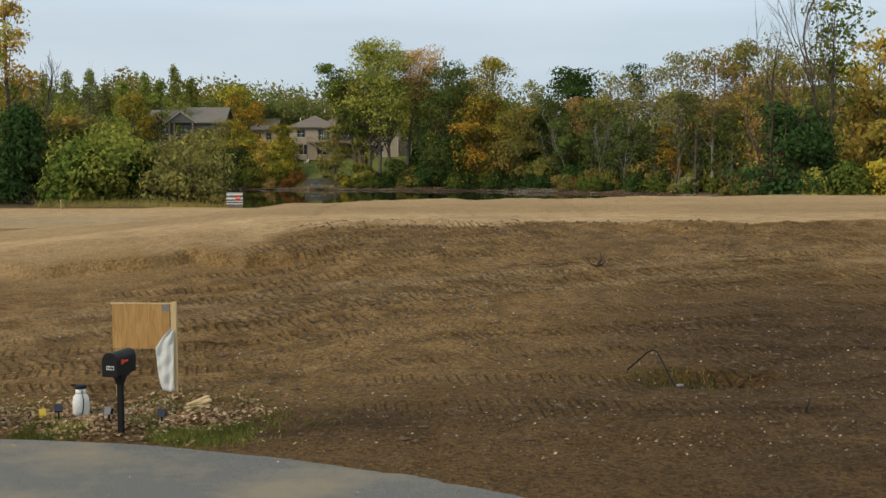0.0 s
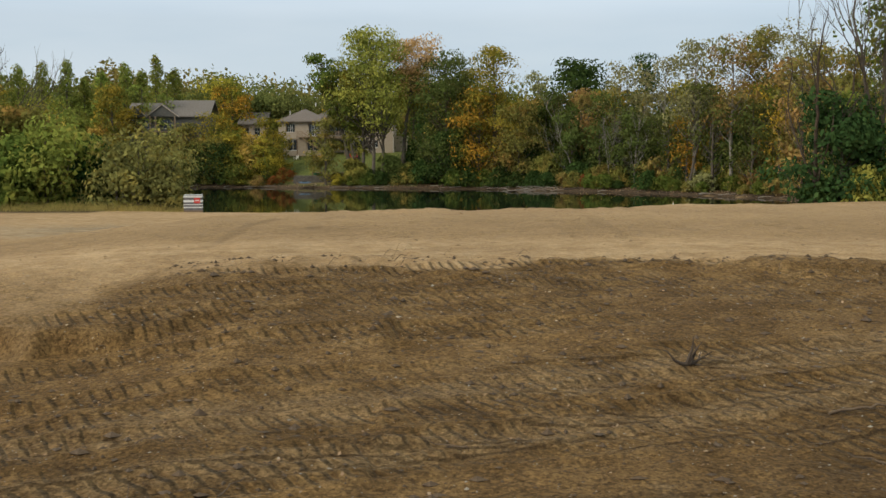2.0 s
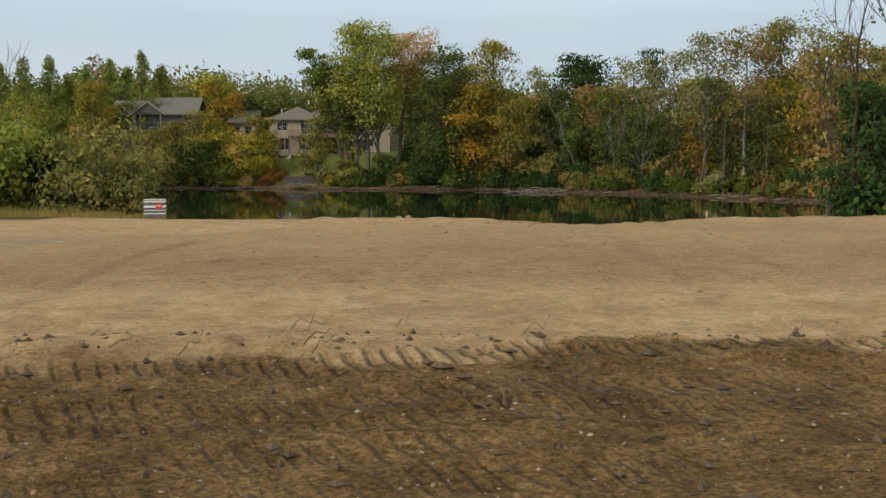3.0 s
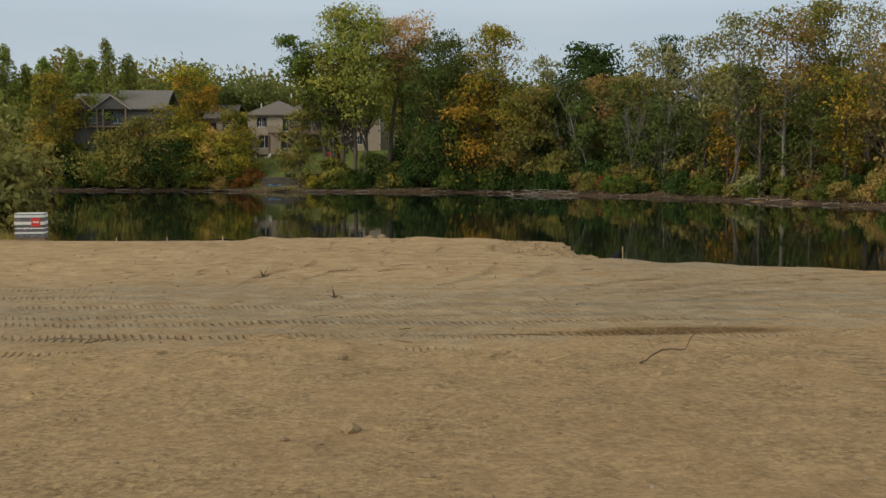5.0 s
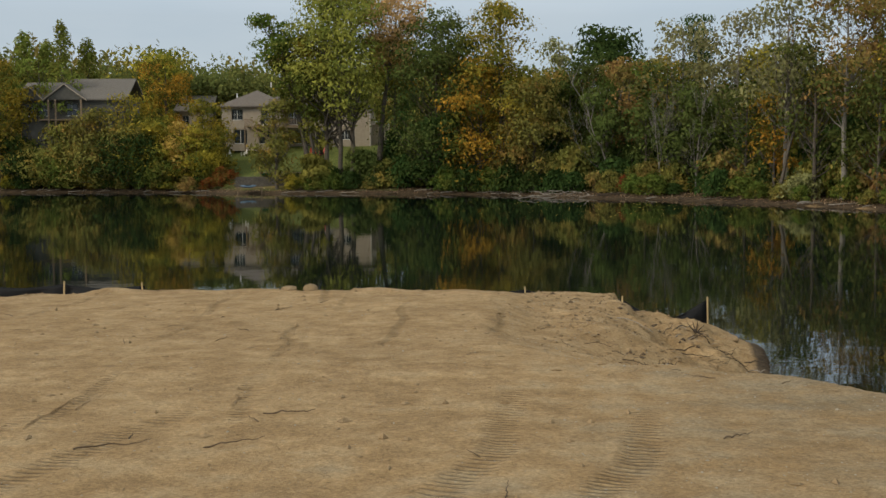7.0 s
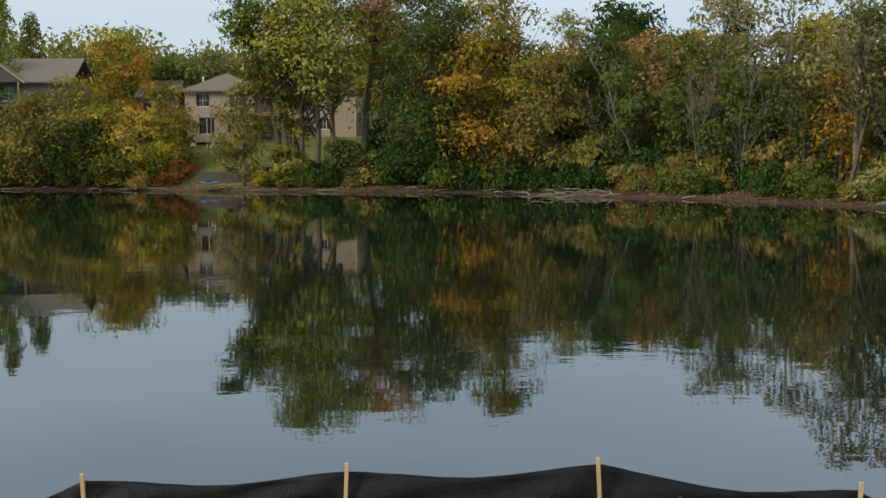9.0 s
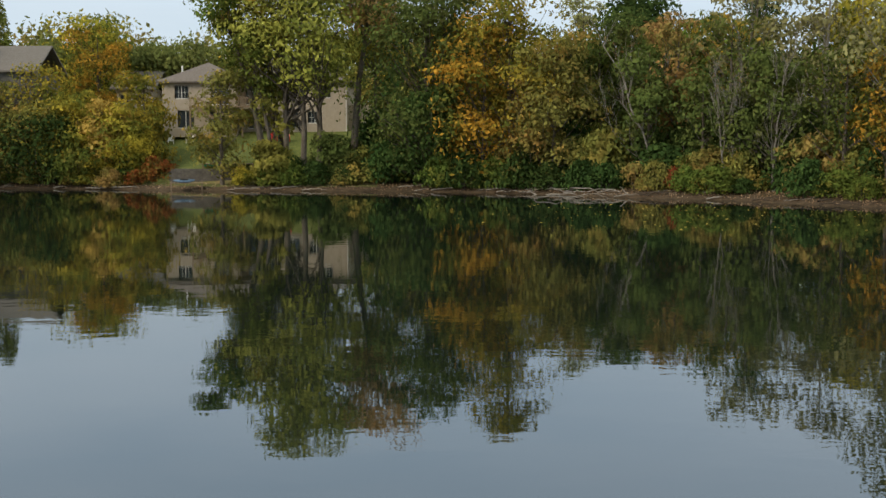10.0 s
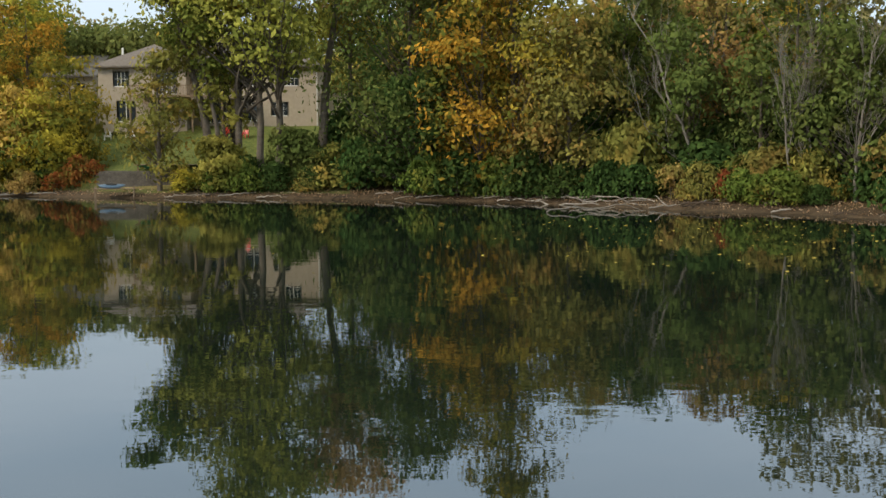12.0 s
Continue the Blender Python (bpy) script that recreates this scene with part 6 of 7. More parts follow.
def plywood_sign():
    s = root("sign", -4.5, 17.3, ground_at(-4.4, 17.3), -2, "blank plywood sign on pine posts", "sign")
    b = part("board", boxed(-0.43, -0.02, 0.70, 0.43, 0.0, 1.37), PLYWOOD, s, "unpainted plywood panel")
    part("edge_strip", boxed(-0.45, -0.025, 1.368, 0.50, 0.004, 1.39), LUMBER, b)
    part("post", boxed(0.45, -0.03, -0.2, 0.53, 0.05, 1.40, bevel=0.004), LUMBER, s)
    part("post", boxed(-0.40, 0.003, -0.2, -0.31, 0.06, 1.36, bevel=0.004), LUMBER, s)
    part("metal_patch", boxed(0.32, -0.024, 1.26, 0.42, -0.0205, 1.36), WRAP_STONE, b, "scrap of grey foil")
    # a torn plastic sheet stapled to one post
    nx, nz = 9, 22
    rng = np.random.RandomState(3)
    v = []
    for k in range(nz):
        f = k / (nz - 1)
        z = 1.0 - f * 0.93
        w = np.interp(f, [0, 0.12, 0.3, 0.75, 1], [0.05, 0.16, 0.27, 0.24, 0.18])
        for i in range(nx):
            g = i / (nx - 1)
            x = 0.50 - w * (1 - g)
            v.append((x, -0.06 - 0.014 * math.sin(g * 11 + f * 5) - 0.010 * math.sin(f * 23 + g * 7) - 0.010 * rng.uniform(), z + 0.015 * math.sin(g * 7)))
    idx = np.arange(nx * nz).reshape(nz, nx)
    q = np.stack([idx[:-1, :-1], idx[:-1, 1:], idx[1:, 1:], idx[1:, :-1]], -1).reshape(-1, 4)
    me = mesh_np("plastic_sheet", np.array(v), q, POLY, smooth=True)
    ob = new("plastic_sheet", me)
    mod = ob.modifiers.new("thickness", "SOLIDIFY")
    mod.thickness = 0.004
    ob.matrix_basis = s.matrix_basis.copy()
    tagged(ob, "cloudy white plastic sheet stapled to a sign post", "plastic sheet")


plywood_sign()


def turned(prof, n=20):
    bm = bmesh.new()
    rings = [[bm.verts.new((r * math.cos(j / n * 2 * math.pi), r * math.sin(j / n * 2 * math.pi), z)) for j in range(n)] for r, z in prof]
    for a, b in zip(rings, rings[1:]):
        for j in range(n):
            bm.faces.new((a[j], a[(j + 1) % n], b[(j + 1) % n], b[j]))
    bmesh.ops.remove_doubles(bm, verts=bm.verts, dist=0.0005)
    return bm


def garden_sprayer():
    """A pump sprayer: tank, collar, pump handle and a hose down its side."""
    g = root("garden_sprayer", -5.02, 16.0, ground_at(-5.02, 16.0) - 0.01, 10, "white plastic garden sprayer with a black pump handle", "sprayer")
    part("tank", turned([(0.0, 0.0), (0.09, 0.0), (0.105, 0.02), (0.115, 0.1), (0.115, 0.2), (0.105, 0.27), (0.075, 0.31), (0.055, 0.322), (0.0, 0.323)]), WHITE_GLAZE, g, smooth=True)
    part("collar", turned([(0.0, 0.318), (0.062, 0.318), (0.072, 0.34), (0.07, 0.37), (0.05, 0.39), (0.0, 0.392)]), WHITE_GLAZE, g, smooth=True)
    part("pump_handle", turned([(0.0, 0.388), (0.074, 0.388), (0.08, 0.40), (0.08, 0.425), (0.07, 0.44), (0.0, 0.442)]), BLACK_PAINT, g, "black plastic pump handle", smooth=True)
    part("lever", boxed(-0.13, -0.016, 0.425, -0.05, 0.016, 0.45, bevel=0.005), BLACK_PAINT, g, "black plastic lever")
    t = np.linspace(0, 1, 18)[:, None]
    path = np.concatenate([0.02 + 0.03 * np.sin(t * 3.0), -0.125 + 0.055 * t ** 4, 0.02 + 0.34 * t], 1)
    child(new("hose", mesh_np("hose", *tube(path, np.full(18, 0.007), 8), BLACK_PAINT, smooth=True)), g)


garden_sprayer()


def solar_light(x, y, rz, lean):
    s = root("solar_light", x, y, ground_at(x, y) - 0.01, rz, "small black solar spotlight stuck in the leaves", "garden light", "solar lights by the mailbox")
    part("spike", boxed(-0.012, -0.012, -0.06, 0.012, 0.012, 0.13), BLACK_PAINT, s)
    h = part("head", boxed(-0.055, -0.04, -0.03, 0.055, 0.04, 0.03, bevel=0.01), BLACK_PAINT, s)
    h.matrix_basis = pose(0, 0, 0.17, lean, 0, 0)
    pn = part("solar_panel", boxed(-0.05, -0.055, 0.031, 0.05, 0.055, 0.039), SOLAR, h, "dark blue solar panel")
    pn.location = (0, 0, 0)


solar_light(-5.25, 15.75, 20, 50)
solar_light(-4.52, 15.6, -15, 65)
solar_light(-3.78, 15.5, 5, 70)

yb = root("yellow_box", -5.5, 15.85, ground_at(-5.5, 15.85) + 0.02, 30, "small bent yellow plastic marker among leaves", "marker")
part("face", boxed(-0.045, -0.01, 0, 0.045, 0.01, 0.13, bevel=0.006), YELLOW, yb)
yb.rotation_euler.x = radians(-22)


def cut_boards():
    b = root("lumber_scraps", -3.55, 16.55, ground_at(-3.55, 16.55) + 0.01, 25, "pale scrap boards lying beside the sign", "lumber")
    rng = random.Random(2)
    for i in range(6):
        p = part("board", boxed(-0.21, -0.03, 0, 0.21, 0.03, 0.025), LUMBER, b)
        p.matrix_basis = pose(0.02 * i, i * 0.05 - 0.12, 0.01 + 0.022 * (i % 3), 0, rng.uniform(-9, 2), 12 + 7 * i + rng.uniform(-6, 6))


cut_boards()


def standpipe():
    """A bent black pipe rising out of a small pit."""
    z = ground_at(3.3, 18.2)
    pts = [(2.85, 18.0, ground_at(2.85, 18.0) - 0.02), (3.02, 17.92, z + 0.14), (3.17, 17.85, z + 0.30), (3.25, 17.8, z + 0.33), (3.31, 17.72, z + 0.26), (3.42, 17.45, z - 0.02), (3.50, 17.25, z - 0.2)]
    pts = np.array(pts)
    t = np.linspace(0, len(pts) - 1, 30)
    path = np.stack([np.interp(t, np.arange(len(pts)), pts[:, k]) for k in range(3)], 1)
    for _ in range(2):
        path[1:-1] = (path[:-2] + path[1:-1] * 2 + path[2:]) / 4
    r = root("water_pipe", 0, 0, 0, 0, "bent black plastic pipe sticking out of a pit", "pipe")
    child(new("hose", mesh_np("hose", *tube(path, np.full(30, 0.013), 10), BLACK_PAINT, smooth=True)), r)
    bm = bmesh.new()
    bmesh.ops.create_cone(bm, cap_ends=True, segments=16, radius1=0.024, radius2=0.024, depth=0.10)
    c = part("coupling", bm, WRAP_STONE, r, "faded blue-grey pipe coupling")
    c.matrix_basis = pose(3.50, 17.05, ground_at(3.50, 17.05) + 0.035, 88, 0, 75)


standpipe()


def paver_pallet():
    p = root("pallet", -17.2, 96.6, ground_at(-17.2, 96.6), 8, "wrapped stack of grey paving stones on a pallet", "pallet")
    p.scale = (0.86, 0.86, 1.18)
    base = child(new("wooden_pallet"), p)
    for y in (-0.5, -0.04, 0.42):
        part("runner", boxed(-0.75, y, 0, 0.75, y + 0.09, 0.1), CEDAR, base)
    for i in range(7):
        part("slat", boxed(-0.75 + i * 0.22, -0.52, 0.1, -0.59 + i * 0.22, 0.52, 0.122), CEDAR, base)
    rng = random.Random(8)
    for r in range(6):
        for i in range(4):
            for k in range(2):
                part("bundle", boxed(-0.74 + i * 0.37 + rng.uniform(-0.01, 0.01), -0.52 + k * 0.52 + rng.uniform(-0.015, 0.015), 0.125 + r * 0.15,
                                     -0.385 + i * 0.37, -0.01 + k * 0.52, 0.265 + r * 0.15, bevel=0.012), WRAP_STONE, p)
    for z, t in ((0.27, 0.07), (0.46, 0.04), (0.62, 0.12), (0.9, 0.1)):
        part("strap", boxed(-0.765, -0.545, z, 0.755, 0.53, z + t), POLY, p, "pale plastic strap")
    part("cover", boxed(-0.75, -0.53, 1.03, 0.74, 0.52, 1.06, bevel=0.01), POLY, p, "crumpled clear plastic cover")
    lab = part("wrap_label", boxed(0.10, -0.56, 0.55, 0.56, -0.548, 0.88), RED_PAINT, p, "red printed wrap panel")
    part("print_bar", boxed(0.18, -0.564, 0.69, 0.48, -0.5605, 0.75), WHITE, lab, "white print bar")
    for k in range(5):
        branch("board", [(-16.0 + 0.5 * k, 97.6 - 0.3 * k, ground_at(-16, 97.5) + 0.06), (-13.6 + 0.6 * k, 97.9 - 0.35 * k, ground_at(-13.6, 97.9) + 0.07)], 0.05, LUMBER,
               "pale pole lying beside the pallet", "pole", 4, "poles beside the pallet")


paver_pallet()


# ---- silt fence ----
def silt_fence(xs, zs_top, y, name="silt_fence", label="black silt fence sagging between wooden stakes", sags=()):
    """Stakes and one draped fabric strip between them."""
    f = root(name, 0, 0, 0, 0, label, "silt fence")
    n_between = 14
    v = []
    pts = []
    for i in range(len(xs) - 1):
        for k in range(n_between):
            pts.append((xs[i] + (xs[i + 1] - xs[i]) * k / n_between, zs_top[i] + (zs_top[i + 1] - zs_top[i]) * k / n_between, k / n_between))
    pts.append((xs[-1], zs_top[-1], 0.0))
    rows = 9
    rng = np.random.RandomState(int(abs(xs[0] * 10)) + 3)
    wob = rng.uniform(-1, 1, (len(pts), rows))
    for i, (x, zt, u) in enumerate(pts):
        yy = y(x)
        zg = ground_at(x, yy) - 0.06
        top = zt - (sags[i // n_between] if i // n_between < len(sags) else 0.10) * math.sin(math.pi * u) ** 1.2 - 0.05
        top = max(top, zg + 0.12)
        for r in range(rows):
            t = r / (rows - 1)
            fold = 0.035 * math.sin(7 * t + 9 * u) + 0.03 * math.sin(19 * u + 4 * t) * math.sin(math.pi * t) + 0.015 * wob[i, r]
            v.append((x + 0.01 * wob[i, r], yy - 0.03 - 0.10 * math.sin(math.pi * u) * t + fold, top + (zg - top) * t))
    idx = np.arange(len(pts) * rows).reshape(len(pts), rows)
    q = np.stack([idx[:-1, :-1], idx[1:, :-1], idx[1:, 1:], idx[:-1, 1:]], -1).reshape(-1, 4)
    cloth = child(new("fabric", mesh_np("fabric", np.array(v), q, BLACK_FABRIC, smooth=True)), f)
    sol = cloth.modifiers.new("thickness", "SOLIDIFY")
    sol.thickness = 0.006
    for i, (x, zt) in enumerate(zip(xs, zs_top)):
        yy = y(x)
        zg = ground_at(x, yy)
        st = part("stake", boxed(-0.022, -0.07, -0.2, 0.022, -0.03, zt - zg + 0.06, bevel=0.004), LUMBER, f)
        st.matrix_basis = pose(x, yy - 0.06, zg, (-2, 3, -3, 2)[i % 4], (3, -2, 2, -3)[i % 4], 0)


silt_fence([-2.3, -0.9, 2.08, 5.0, 7.94, 10.6], [0.92, 1.28, 1.38, 1.46, 1.15, 1.13], lambda x: 101.0, sags=(0.1, 0.1, 0.1, 0.14, 0.6))
silt_fence([-14.6, -12.0, -9.3, -6.8], [1.62, 1.66, 1.66, 1.62], lambda x: 101.1, label="black silt fence above the water, half buried")


def survey_stake(x, y, h, label="thin wooden survey stake in bare soil"):
    s = root("survey_stake", x, y, ground_at(x, y), random.Random(int(x * 7)).uniform(0, 90), label, "stake", "survey stakes on the lot")
    bm = boxed(-0.02, -0.02, -0.1, 0.02, 0.02, h)
    part("shaft", bm, LUMBER, s)
    part("tape", boxed(-0.023, -0.023, h - 0.16, 0.023, 0.023, h - 0.08), WHITE, s, "strip of pale marking tape")


survey_stake(11.3, 67.6, 1.6)
survey_stake(-25.5, 78.0, 1.1)
survey_stake(25.5, 84.0, 1.3)
survey_stake(27.5, 86.0, 1.4)
survey_stake(26.0, 74.0, 1.2)


# ---- roots, sticks, stones ----
def root_ball(x, y, s, rz, label):
    """A torn root with splayed ends."""
    rng = np.random.RandomState(int(abs(x) * 50 + y))
    pieces = []
    for k in range(7):
        a = rng.uniform(-0.6, 3.6)
        d = np.array([math.cos(a), rng.uniform(-0.4, 0.4), abs(math.sin(a)) * 0.8 + 0.05])
        p = [np.array([0, 0, 0.03])]
        for i in range(5):
            d = d + rng.normal(size=3) * 0.25
            p.append(p[-1] + d / np.linalg.norm(d) * s * rng.uniform(0.10, 0.2))
        pts = np.array(p)
        pts[:, 2] = np.maximum(pts[:, 2], 0.01)
        pieces.append(tube(pts, np.linspace(0.05, 0.01, 6) * s, 5))
    r = root("torn_root", x, y, ground_at(x, y) - 0.02, rz, label, "root")
    for v, q in pieces:
        child(new("root_end", mesh_np("root_end", v, q, DARK_WOOD, smooth=True)), r)


root_ball(3.62, 27.35, 0.5, 0, "dark torn root lying on bare soil")
root_ball(-1.0, 72.3, 0.34, 50, "dark tangled root on tan soil")
root_ball(-3.6, 77.6, 0.34, 20, "dark tangled root on tan soil")
root_ball(6.9, 89.3, 0.4, 0, "reddish torn root in the bank by the inlet")
root_ball(9.5, 94.7, 0.5, 30, "dark torn root hanging at the water's edge")
root_ball(9.2, 96.0, 0.5, 140, "dark torn root hanging at the water's edge")
root_ball(7.7, 86.9, 0.36, 60, "dark tangled root on the gravelly bank")
root_ball(4.9, 15.6, 0.45, 80, "dark clod of roots on bare soil")


def stick(x, y, ln, rz, r=0.02, lift=0.06, label="thin brown stick on bare soil", mat=None):
    a = radians(rz)
    pts = []
    for t, up in ((-0.5, 0.0), (-0.1, 0.5), (0.25, 0.35), (0.5, 1.0)):
        px, py = x + math.cos(a) * ln * t, y + math.sin(a) * ln * t
        pts.append((px, py, ground_at(px, py) + r * 0.6 + lift * up))
    branch("stick", pts, r * 0.75, mat or STICK_WOOD, label, "stick", 5, "sticks on the lot")


def scatter_sticks():
    stick(5.2, 25.6, 0.9, 8, 0.03)
    stick(-0.6, 18.9, 0.5, -10, 0.03)
    stick(-1.4, 78.9, 0.9, 15, 0.016)
    stick(0.5, 80.6, 0.7, 5, 0.018)
    stick(-3.6, 77.0, 0.6, -30, 0.018)
    stick(3.6, 52.5, 0.6, 30, 0.012, 0.2)
    rng = random.Random(31)
    for i in range(22):
        stick(rng.uniform(-2.5, 9), 34.0 + rng.gauss(0, 0.6), rng.uniform(0.2, 0.6), rng.uniform(-60, 60), rng.uniform(0.005, 0.011), rng.uniform(0.02, 0.3), "torn root end along the soil bank")
    for i in range(24):
        stick(rng.uniform(-7, 9), rng.uniform(17, 33), rng.uniform(0.2, 0.6), rng.uniform(0, 180), rng.uniform(0.008, 0.018))
    for i in range(90):
        stick(rng.uniform(-9, 13), rng.uniform(60, 98), rng.uniform(0.12, 0.55), rng.uniform(0, 180), rng.uniform(0.006, 0.016), rng.uniform(0.01, 0.06))
    for i in range(26):
        stick(rng.gauss(9.3, 0.55), rng.gauss(95.4, 1.6), rng.uniform(0.3, 1.1), rng.uniform(-70, 60), rng.uniform(0.008, 0.022), rng.uniform(0.05, 0.25), "dead branch in the cut bank by the water", DARK_WOOD if i % 3 else DEAD_WOOD)
    for i in range(14):
        stick(rng.gauss(6.7, 0.7), rng.gauss(89.5, 0.5), rng.uniform(0.2, 0.8), rng.uniform(-60, 60), rng.uniform(0.008, 0.02), rng.uniform(0.05, 0.22), "torn root end in the bank by the inlet")
    stick(0.05, 79.0, 0.75, 24, 0.014)
    for x, y, ln, rz, r in ((3.9, 99.5, 1.0, 4, 0.03), (3.6, 99.65, 0.7, 22, 0.035), (4.3, 99.6, 0.5, -15, 0.025), (2.2, 99.6, 0.8, -10, 0.02), (1.4, 99.7, 0.4, 40, 0.014), (3.3, 99.9, 0.5, 10, 0.02)):
        stick(x, y, ln, rz, r, 0.1, "twisted brown root beside the silt fence")
    for i in range(9):
        stick(4.05 + rng.uniform(-0.5, 0.5), 17.55 + rng.uniform(-0.2, 0.2), rng.uniform(0.2, 0.45), rng.uniform(0, 180), 0.007, 0.1, "torn root end in a small pit")
    for i in range(14):
        stick(rng.uniform(0, 8), rng.uniform(98.6, 100.4), rng.uniform(0.4, 1.2), rng.uniform(-25, 25), rng.uniform(0.012, 0.03), 0.08, "dead stick beside the silt fence")


scatter_sticks()


def rock(x, y, s, seed, label, flat=0.7, mat=None):
    bm = bmesh.new()
    bmesh.ops.create_icosphere(bm, subdivisions=2, radius=s)
    off = Vector((seed * 3.1, seed * 1.7, 0))
    for v in bm.verts:
        d = noise.noise(v.co / s * 0.9 + off) * 0.35 + noise.noise(v.co / s * 2.6 + off) * 0.10
        v.co = v.co * (1 + d)
        v.co.z *= flat
    me = bpy.data.meshes.new("rock")
    bm.to_mesh(me)
    bm.free()
    me.materials.append(mat or STONE)
    ob = new("rock", me)
    ob.location = (x, y, ground_at(x, y) + s * flat * 0.35)
    tagged(ob, label, "rock")


rock(-1.15, 96.8, 0.21, 1, "large tan boulder on the bank above the water", 0.75, CLOD_TAN)
rock(-1.75, 96.9, 0.2, 2, "half-buried tan rock on the bank", 0.45, CLOD_TAN)
rock(10.7, 98.2, 0.22, 3, "pale tan rock at the water's edge", 0.6, CLOD_TAN)
rock(11.2, 89.4, 0.22, 8, "pale rock at the water's edge", 0.45)
rock(1.2, 50.1, 0.06, 5, "small tan stone on bare soil", 0.7, CLOD_TAN)
rock(0.9, 52.9, 0.06, 6, "small tan stone on bare soil", 0.7, CLOD_TAN)
rock(15.0, 84.5, 0.16, 7, "pale stone on the gravel bank", 0.7)


def clods():
    """Clods and pebbles strewn over the graded soil."""
    rng = np.random.RandomState(12)
    base = np.array([(1, 0, 0), (0, 1, 0), (-1, 0, 0), (0, -1, 0), (0, 0, 1), (0, 0, -1)], dtype=float)
    tri = np.array([(0, 1, 4), (1, 2, 4), (2, 3, 4), (3, 0, 4), (1, 0, 5), (2, 1, 5), (3, 2, 5), (0, 3, 5)])

    def strew(n, xa, xb, ya, yb, lo, hi, mat, name, label):
        x, y = rng.uniform(xa, xb, n), rng.uniform(ya, yb, n)
        keep = (shore_distance(x, y) > 1.5) & (np.hypot(x + 7.0, y - 1.5) > 13.5)
        x, y = x[keep], y[keep]
        z = land_height(x, y)
        k = len(x)
        s = lo + (hi - lo) * rng.uniform(0, 1, k) ** 6
        shape = base[None] * (1 + 0.35 * rng.uniform(-1, 1, (k, len(base), 1))) * s[:, None, None] * rng.uniform(0.45, 1.5, (k, 1, 3)) * np.array([1, 1, 0.55])
        v = (shape + np.stack([x, y, z + s * 0.15], 1)[:, None, :]).reshape(-1, 3)
        f = (tri[None] + (np.arange(k) * len(base))[:, None, None]).reshape(-1, 3)
        me = bpy.data.meshes.new(name)
        me.from_pydata(v.tolist(), [], f.tolist())
        me.materials.append(mat)
        tagged(new(name, me), label, "soil clods", kind="stuff")

    strew(6000, -4.5, 9, 14, 35, 0.012, 0.07, CLOD_DARK, "soil_clods", "loose dark clods on graded topsoil")
    strew(900, -5, 5, 48, 55, 0.005, 0.022, CLOD_TAN, "soil_clods", "crumbled brown clods along the terrace edge")
    strew(700, -4, 6, 48, 60, 0.004, 0.014, PEBBLE, "pebbles", "pale pebbles along the terrace edge")
    strew(2600, -11, 13, 35, 62, 0.010, 0.04, CLOD_TAN, "soil_clods", "loose tan clods on graded subsoil")
    strew(4200, -12, 15, 58, 100, 0.012, 0.07, CLOD_TAN, "soil_clods", "loose tan clods on the bench")
    strew(2400, 4, 15, 74, 92, 0.006, 0.024, PEBBLE, "pebbles", "pale stones along the gravelly inlet bank")
    strew(500, 5.5, 10.5, 88, 99, 0.015, 0.08, CLOD_DARK, "soil_clods", "dark crumbled clods on the cut bank")
    strew(2600, 4.5, 11, 87, 101, 0.015, 0.08, CLOD_TAN, "soil_clods", "crumbled tan clods on the cut bank")
    strew(3600, -8, 9, 13.5, 34, 0.006, 0.026, PEBBLE, "pebbles", "pale pebbles and stones on the soil")
    strew(5200, -11, 14, 56, 99, 0.008, 0.028, PEBBLE, "pebbles", "pale pebbles and stones on the bench")


clods()


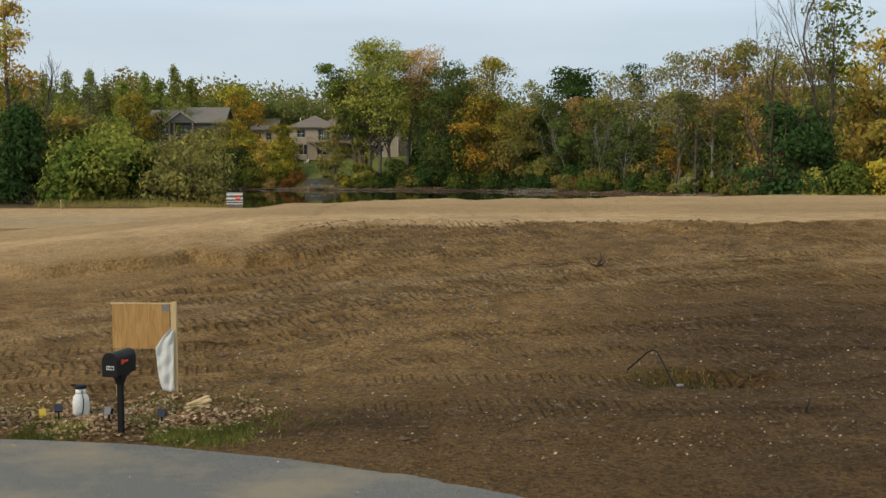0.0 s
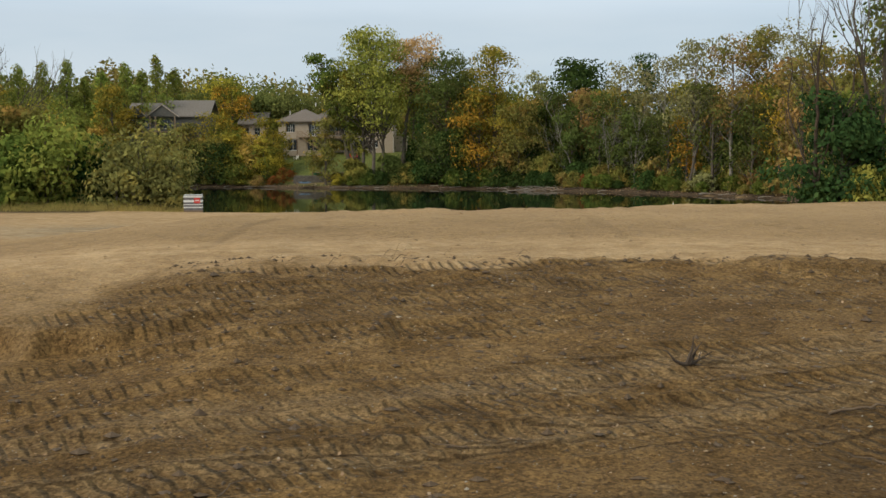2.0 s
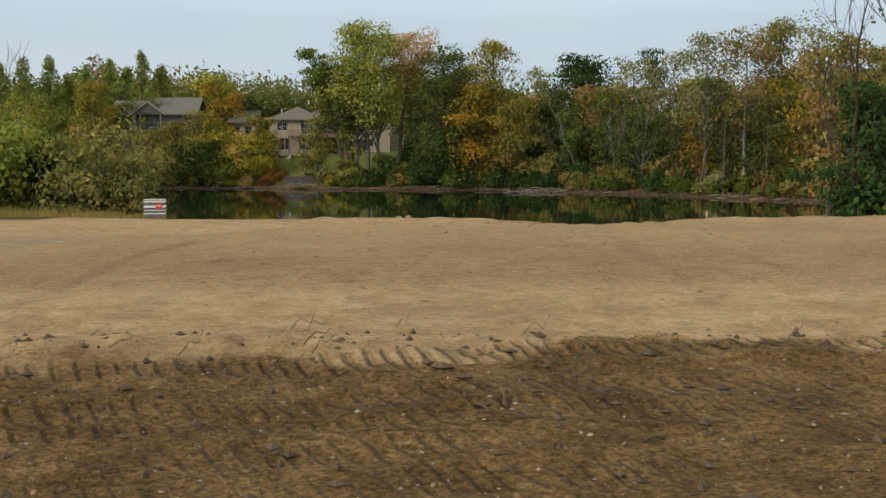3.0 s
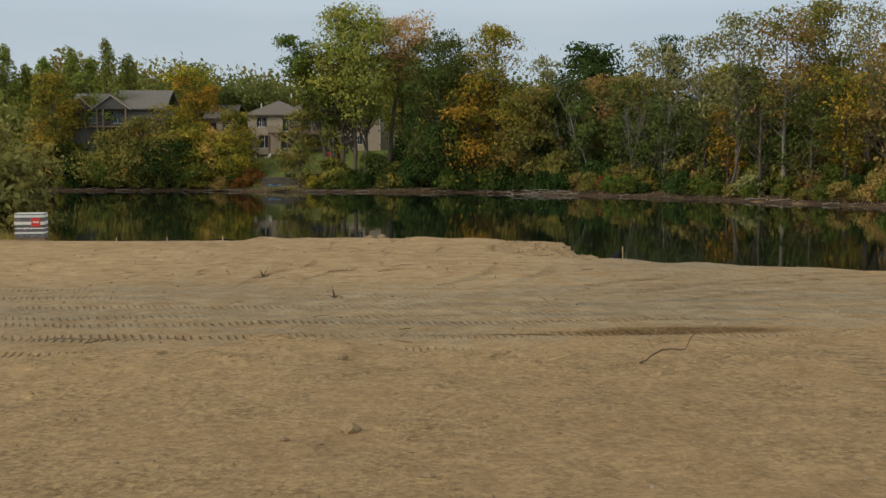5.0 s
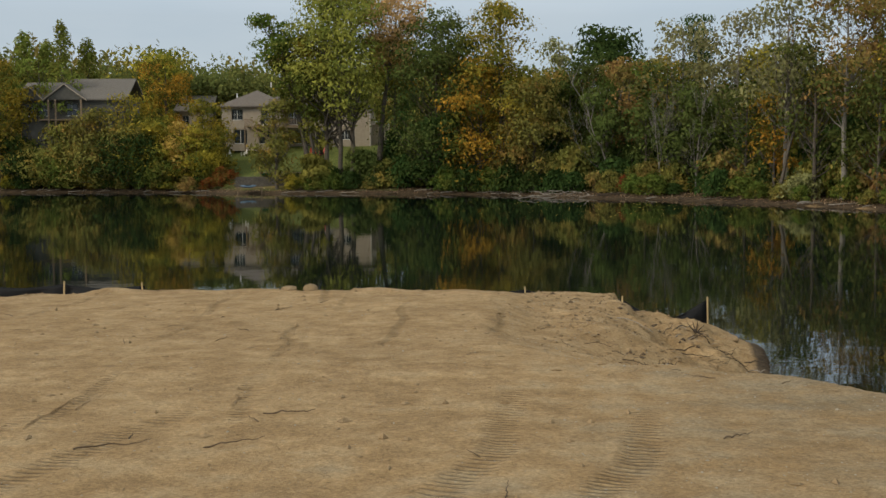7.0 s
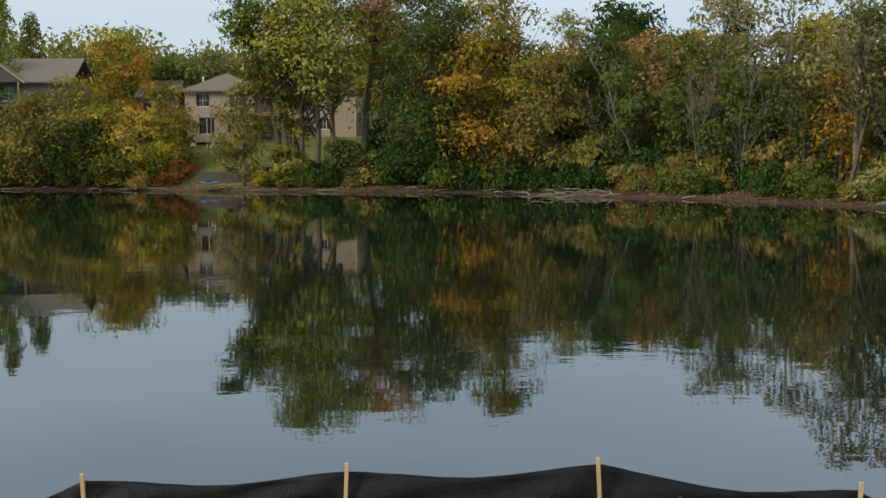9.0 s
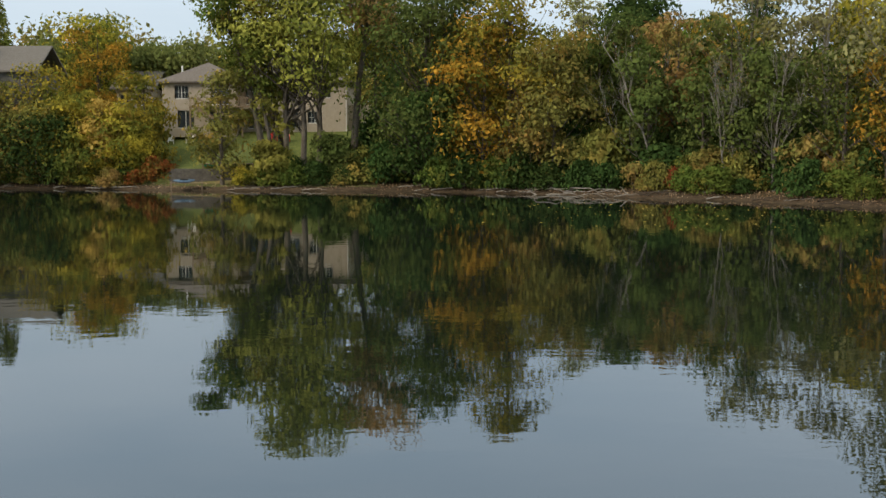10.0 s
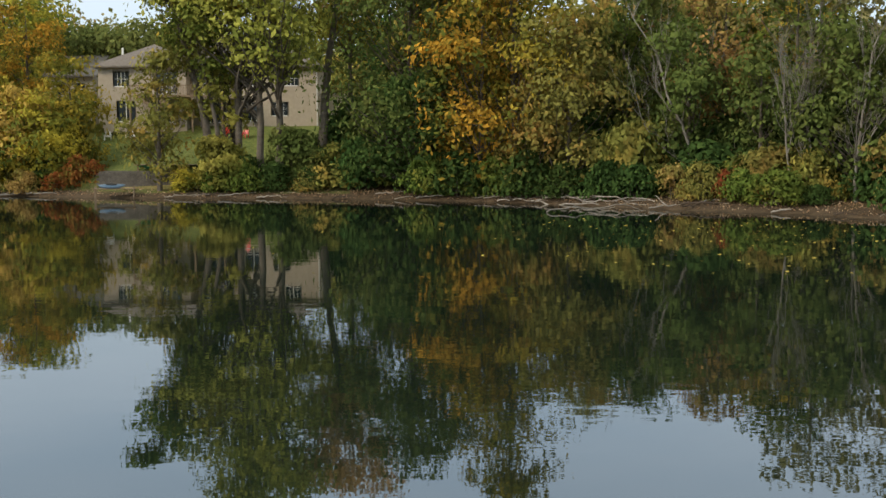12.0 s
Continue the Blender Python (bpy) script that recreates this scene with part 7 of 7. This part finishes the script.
def strewn_leaves():
    """Dry leaves round the mailbox and blown over the soil, grass tufts at the verge."""
    rng = np.random.RandomState(15)
    n = 4200
    x, y = rng.normal(-4.5, 0.95, n), rng.normal(15.95, 0.6, n)
    m = 2600
    x, y = np.concatenate([x, rng.uniform(-8, 9, m)]), np.concatenate([y, rng.uniform(13.2, 33, m) ** 1.0])
    keep = (np.hypot(x + 7.0, y - 1.5) > 13.35)
    x, y = x[keep], y[keep]
    rx, ry = rng.uniform(-7, 1, 60), rng.uniform(10.5, 14.2, 60)
    on = np.hypot(rx + 7.0, ry - 1.5) < 13.0
    x, y = np.concatenate([x, rx[on]]), np.concatenate([y, ry[on]])
    c = np.stack([x, y, np.where(np.hypot(x + 7.0, y - 1.5) < 13.2, 2.49, land_height(x, y)) + rng.uniform(0.01, 0.05, len(x))], 1)
    k = len(c)
    a = rng.uniform(0, 2 * np.pi, k)
    s = np.where(np.hypot(x + 4.6, y - 15.9) < 2.2, rng.uniform(0.014, 0.05, k), rng.uniform(0.010, 0.032, k))[:, None]
    u = np.stack([np.cos(a), np.sin(a), rng.uniform(-0.5, 0.5, k)], 1) * s
    w = np.stack([-np.sin(a), np.cos(a), rng.uniform(-0.6, 0.6, k)], 1) * s * 0.65
    v = np.stack([c - u, c + w, c + u, c - w], 1).reshape(-1, 3)
    me = mesh_np("dry_leaves", v, np.arange(4 * k).reshape(k, 4), LEAF_LITTER)
    tagged(new("dry_leaves", me), "curled dry brown leaves strewn over the ground", "leaves", kind="stuff")

    def grass(name, x, y, lo, hi, mat, label):
        k = len(x)
        z = land_height(x, y)
        a, h = rng.uniform(0, 2 * np.pi, k), rng.uniform(lo, hi, k)
        w = 0.006 + 0.006 * rng.uniform(0, 1, k)
        b = np.stack([x, y, z], 1)
        side = np.stack([np.cos(a) * w, np.sin(a) * w, np.zeros(k)], 1)
        tip = b + np.stack([rng.normal(0, 0.4, k) * h, rng.normal(0, 0.4, k) * h, h], 1)
        v = np.stack([b - side, b + side, tip + side * 0.2, tip - side * 0.2], 1).reshape(-1, 3)
        ob = new(name, mesh_np(name, v, np.arange(4 * k).reshape(k, 4), mat))
        tagged(ob, label, "grass", kind="stuff")

    n = 9000
    x, y = rng.normal(-4.2, 1.0, n), rng.normal(15.75, 0.6, n)
    x2, y2 = rng.normal(-3.2, 0.35, 2200), rng.normal(14.9, 0.25, 2200)
    x3, y3 = rng.uniform(-8.5, -5, 3500), rng.normal(14.8, 0.22, 3500)
    x, y = np.concatenate([x, x2, x3]), np.concatenate([y, y2, y3])
    t = lattice(x, y, 0.45, 44) > -0.15
    keep = t & (np.hypot(x + 7.0, y - 1.5) > 13.3)
    grass("grass", x[keep], y[keep], 0.02, 0.08, F_GRASS, "short green grass tufts at the road verge")
    x, y = rng.normal(3.75, 0.4, 420), rng.normal(17.75, 0.14, 420)
    grass("grass", x, y, 0.03, 0.12, F_GRASS, "rank grass in a small pit")
    n = 9000
    x, y = rng.uniform(-34, -17.5, n), rng.uniform(96.5, 106, n)
    keep = shore_distance(x, y) > 0.4
    grass("grass", x[keep], y[keep], 0.2, 0.7, F_DRYGRASS, "tall dry grass below the bushes")


strewn_leaves()


def lake_specks():
    """Fallen leaves afloat, scattered thinly off the wooded shore."""
    rng = np.random.RandomState(61)
    n = 260
    x, y = rng.normal(19, 9, n), rng.normal(178, 9, n)
    keep = shore_distance(x, y) < -2.5
    x, y = x[keep], y[keep]
    k = len(x)
    a, s = rng.uniform(0, 2 * np.pi, k), rng.uniform(0.04, 0.10, k)[:, None]
    c = np.stack([x, y, np.full(k, 0.012)], 1)
    u = np.stack([np.cos(a), np.sin(a), np.full(k, 0.12)], 1) * s
    w = np.stack([-np.sin(a), np.cos(a), np.full(k, 0.25)], 1) * s * 0.7
    me = mesh_np("floating_leaves", np.stack([c - u, c + w, c + u, c - w], 1).reshape(-1, 3), np.arange(4 * k).reshape(k, 4), F_YELLOW)
    tagged(new("floating_leaves", me), "pale yellow leaves afloat on the still lake", "leaves", kind="stuff")


lake_specks()
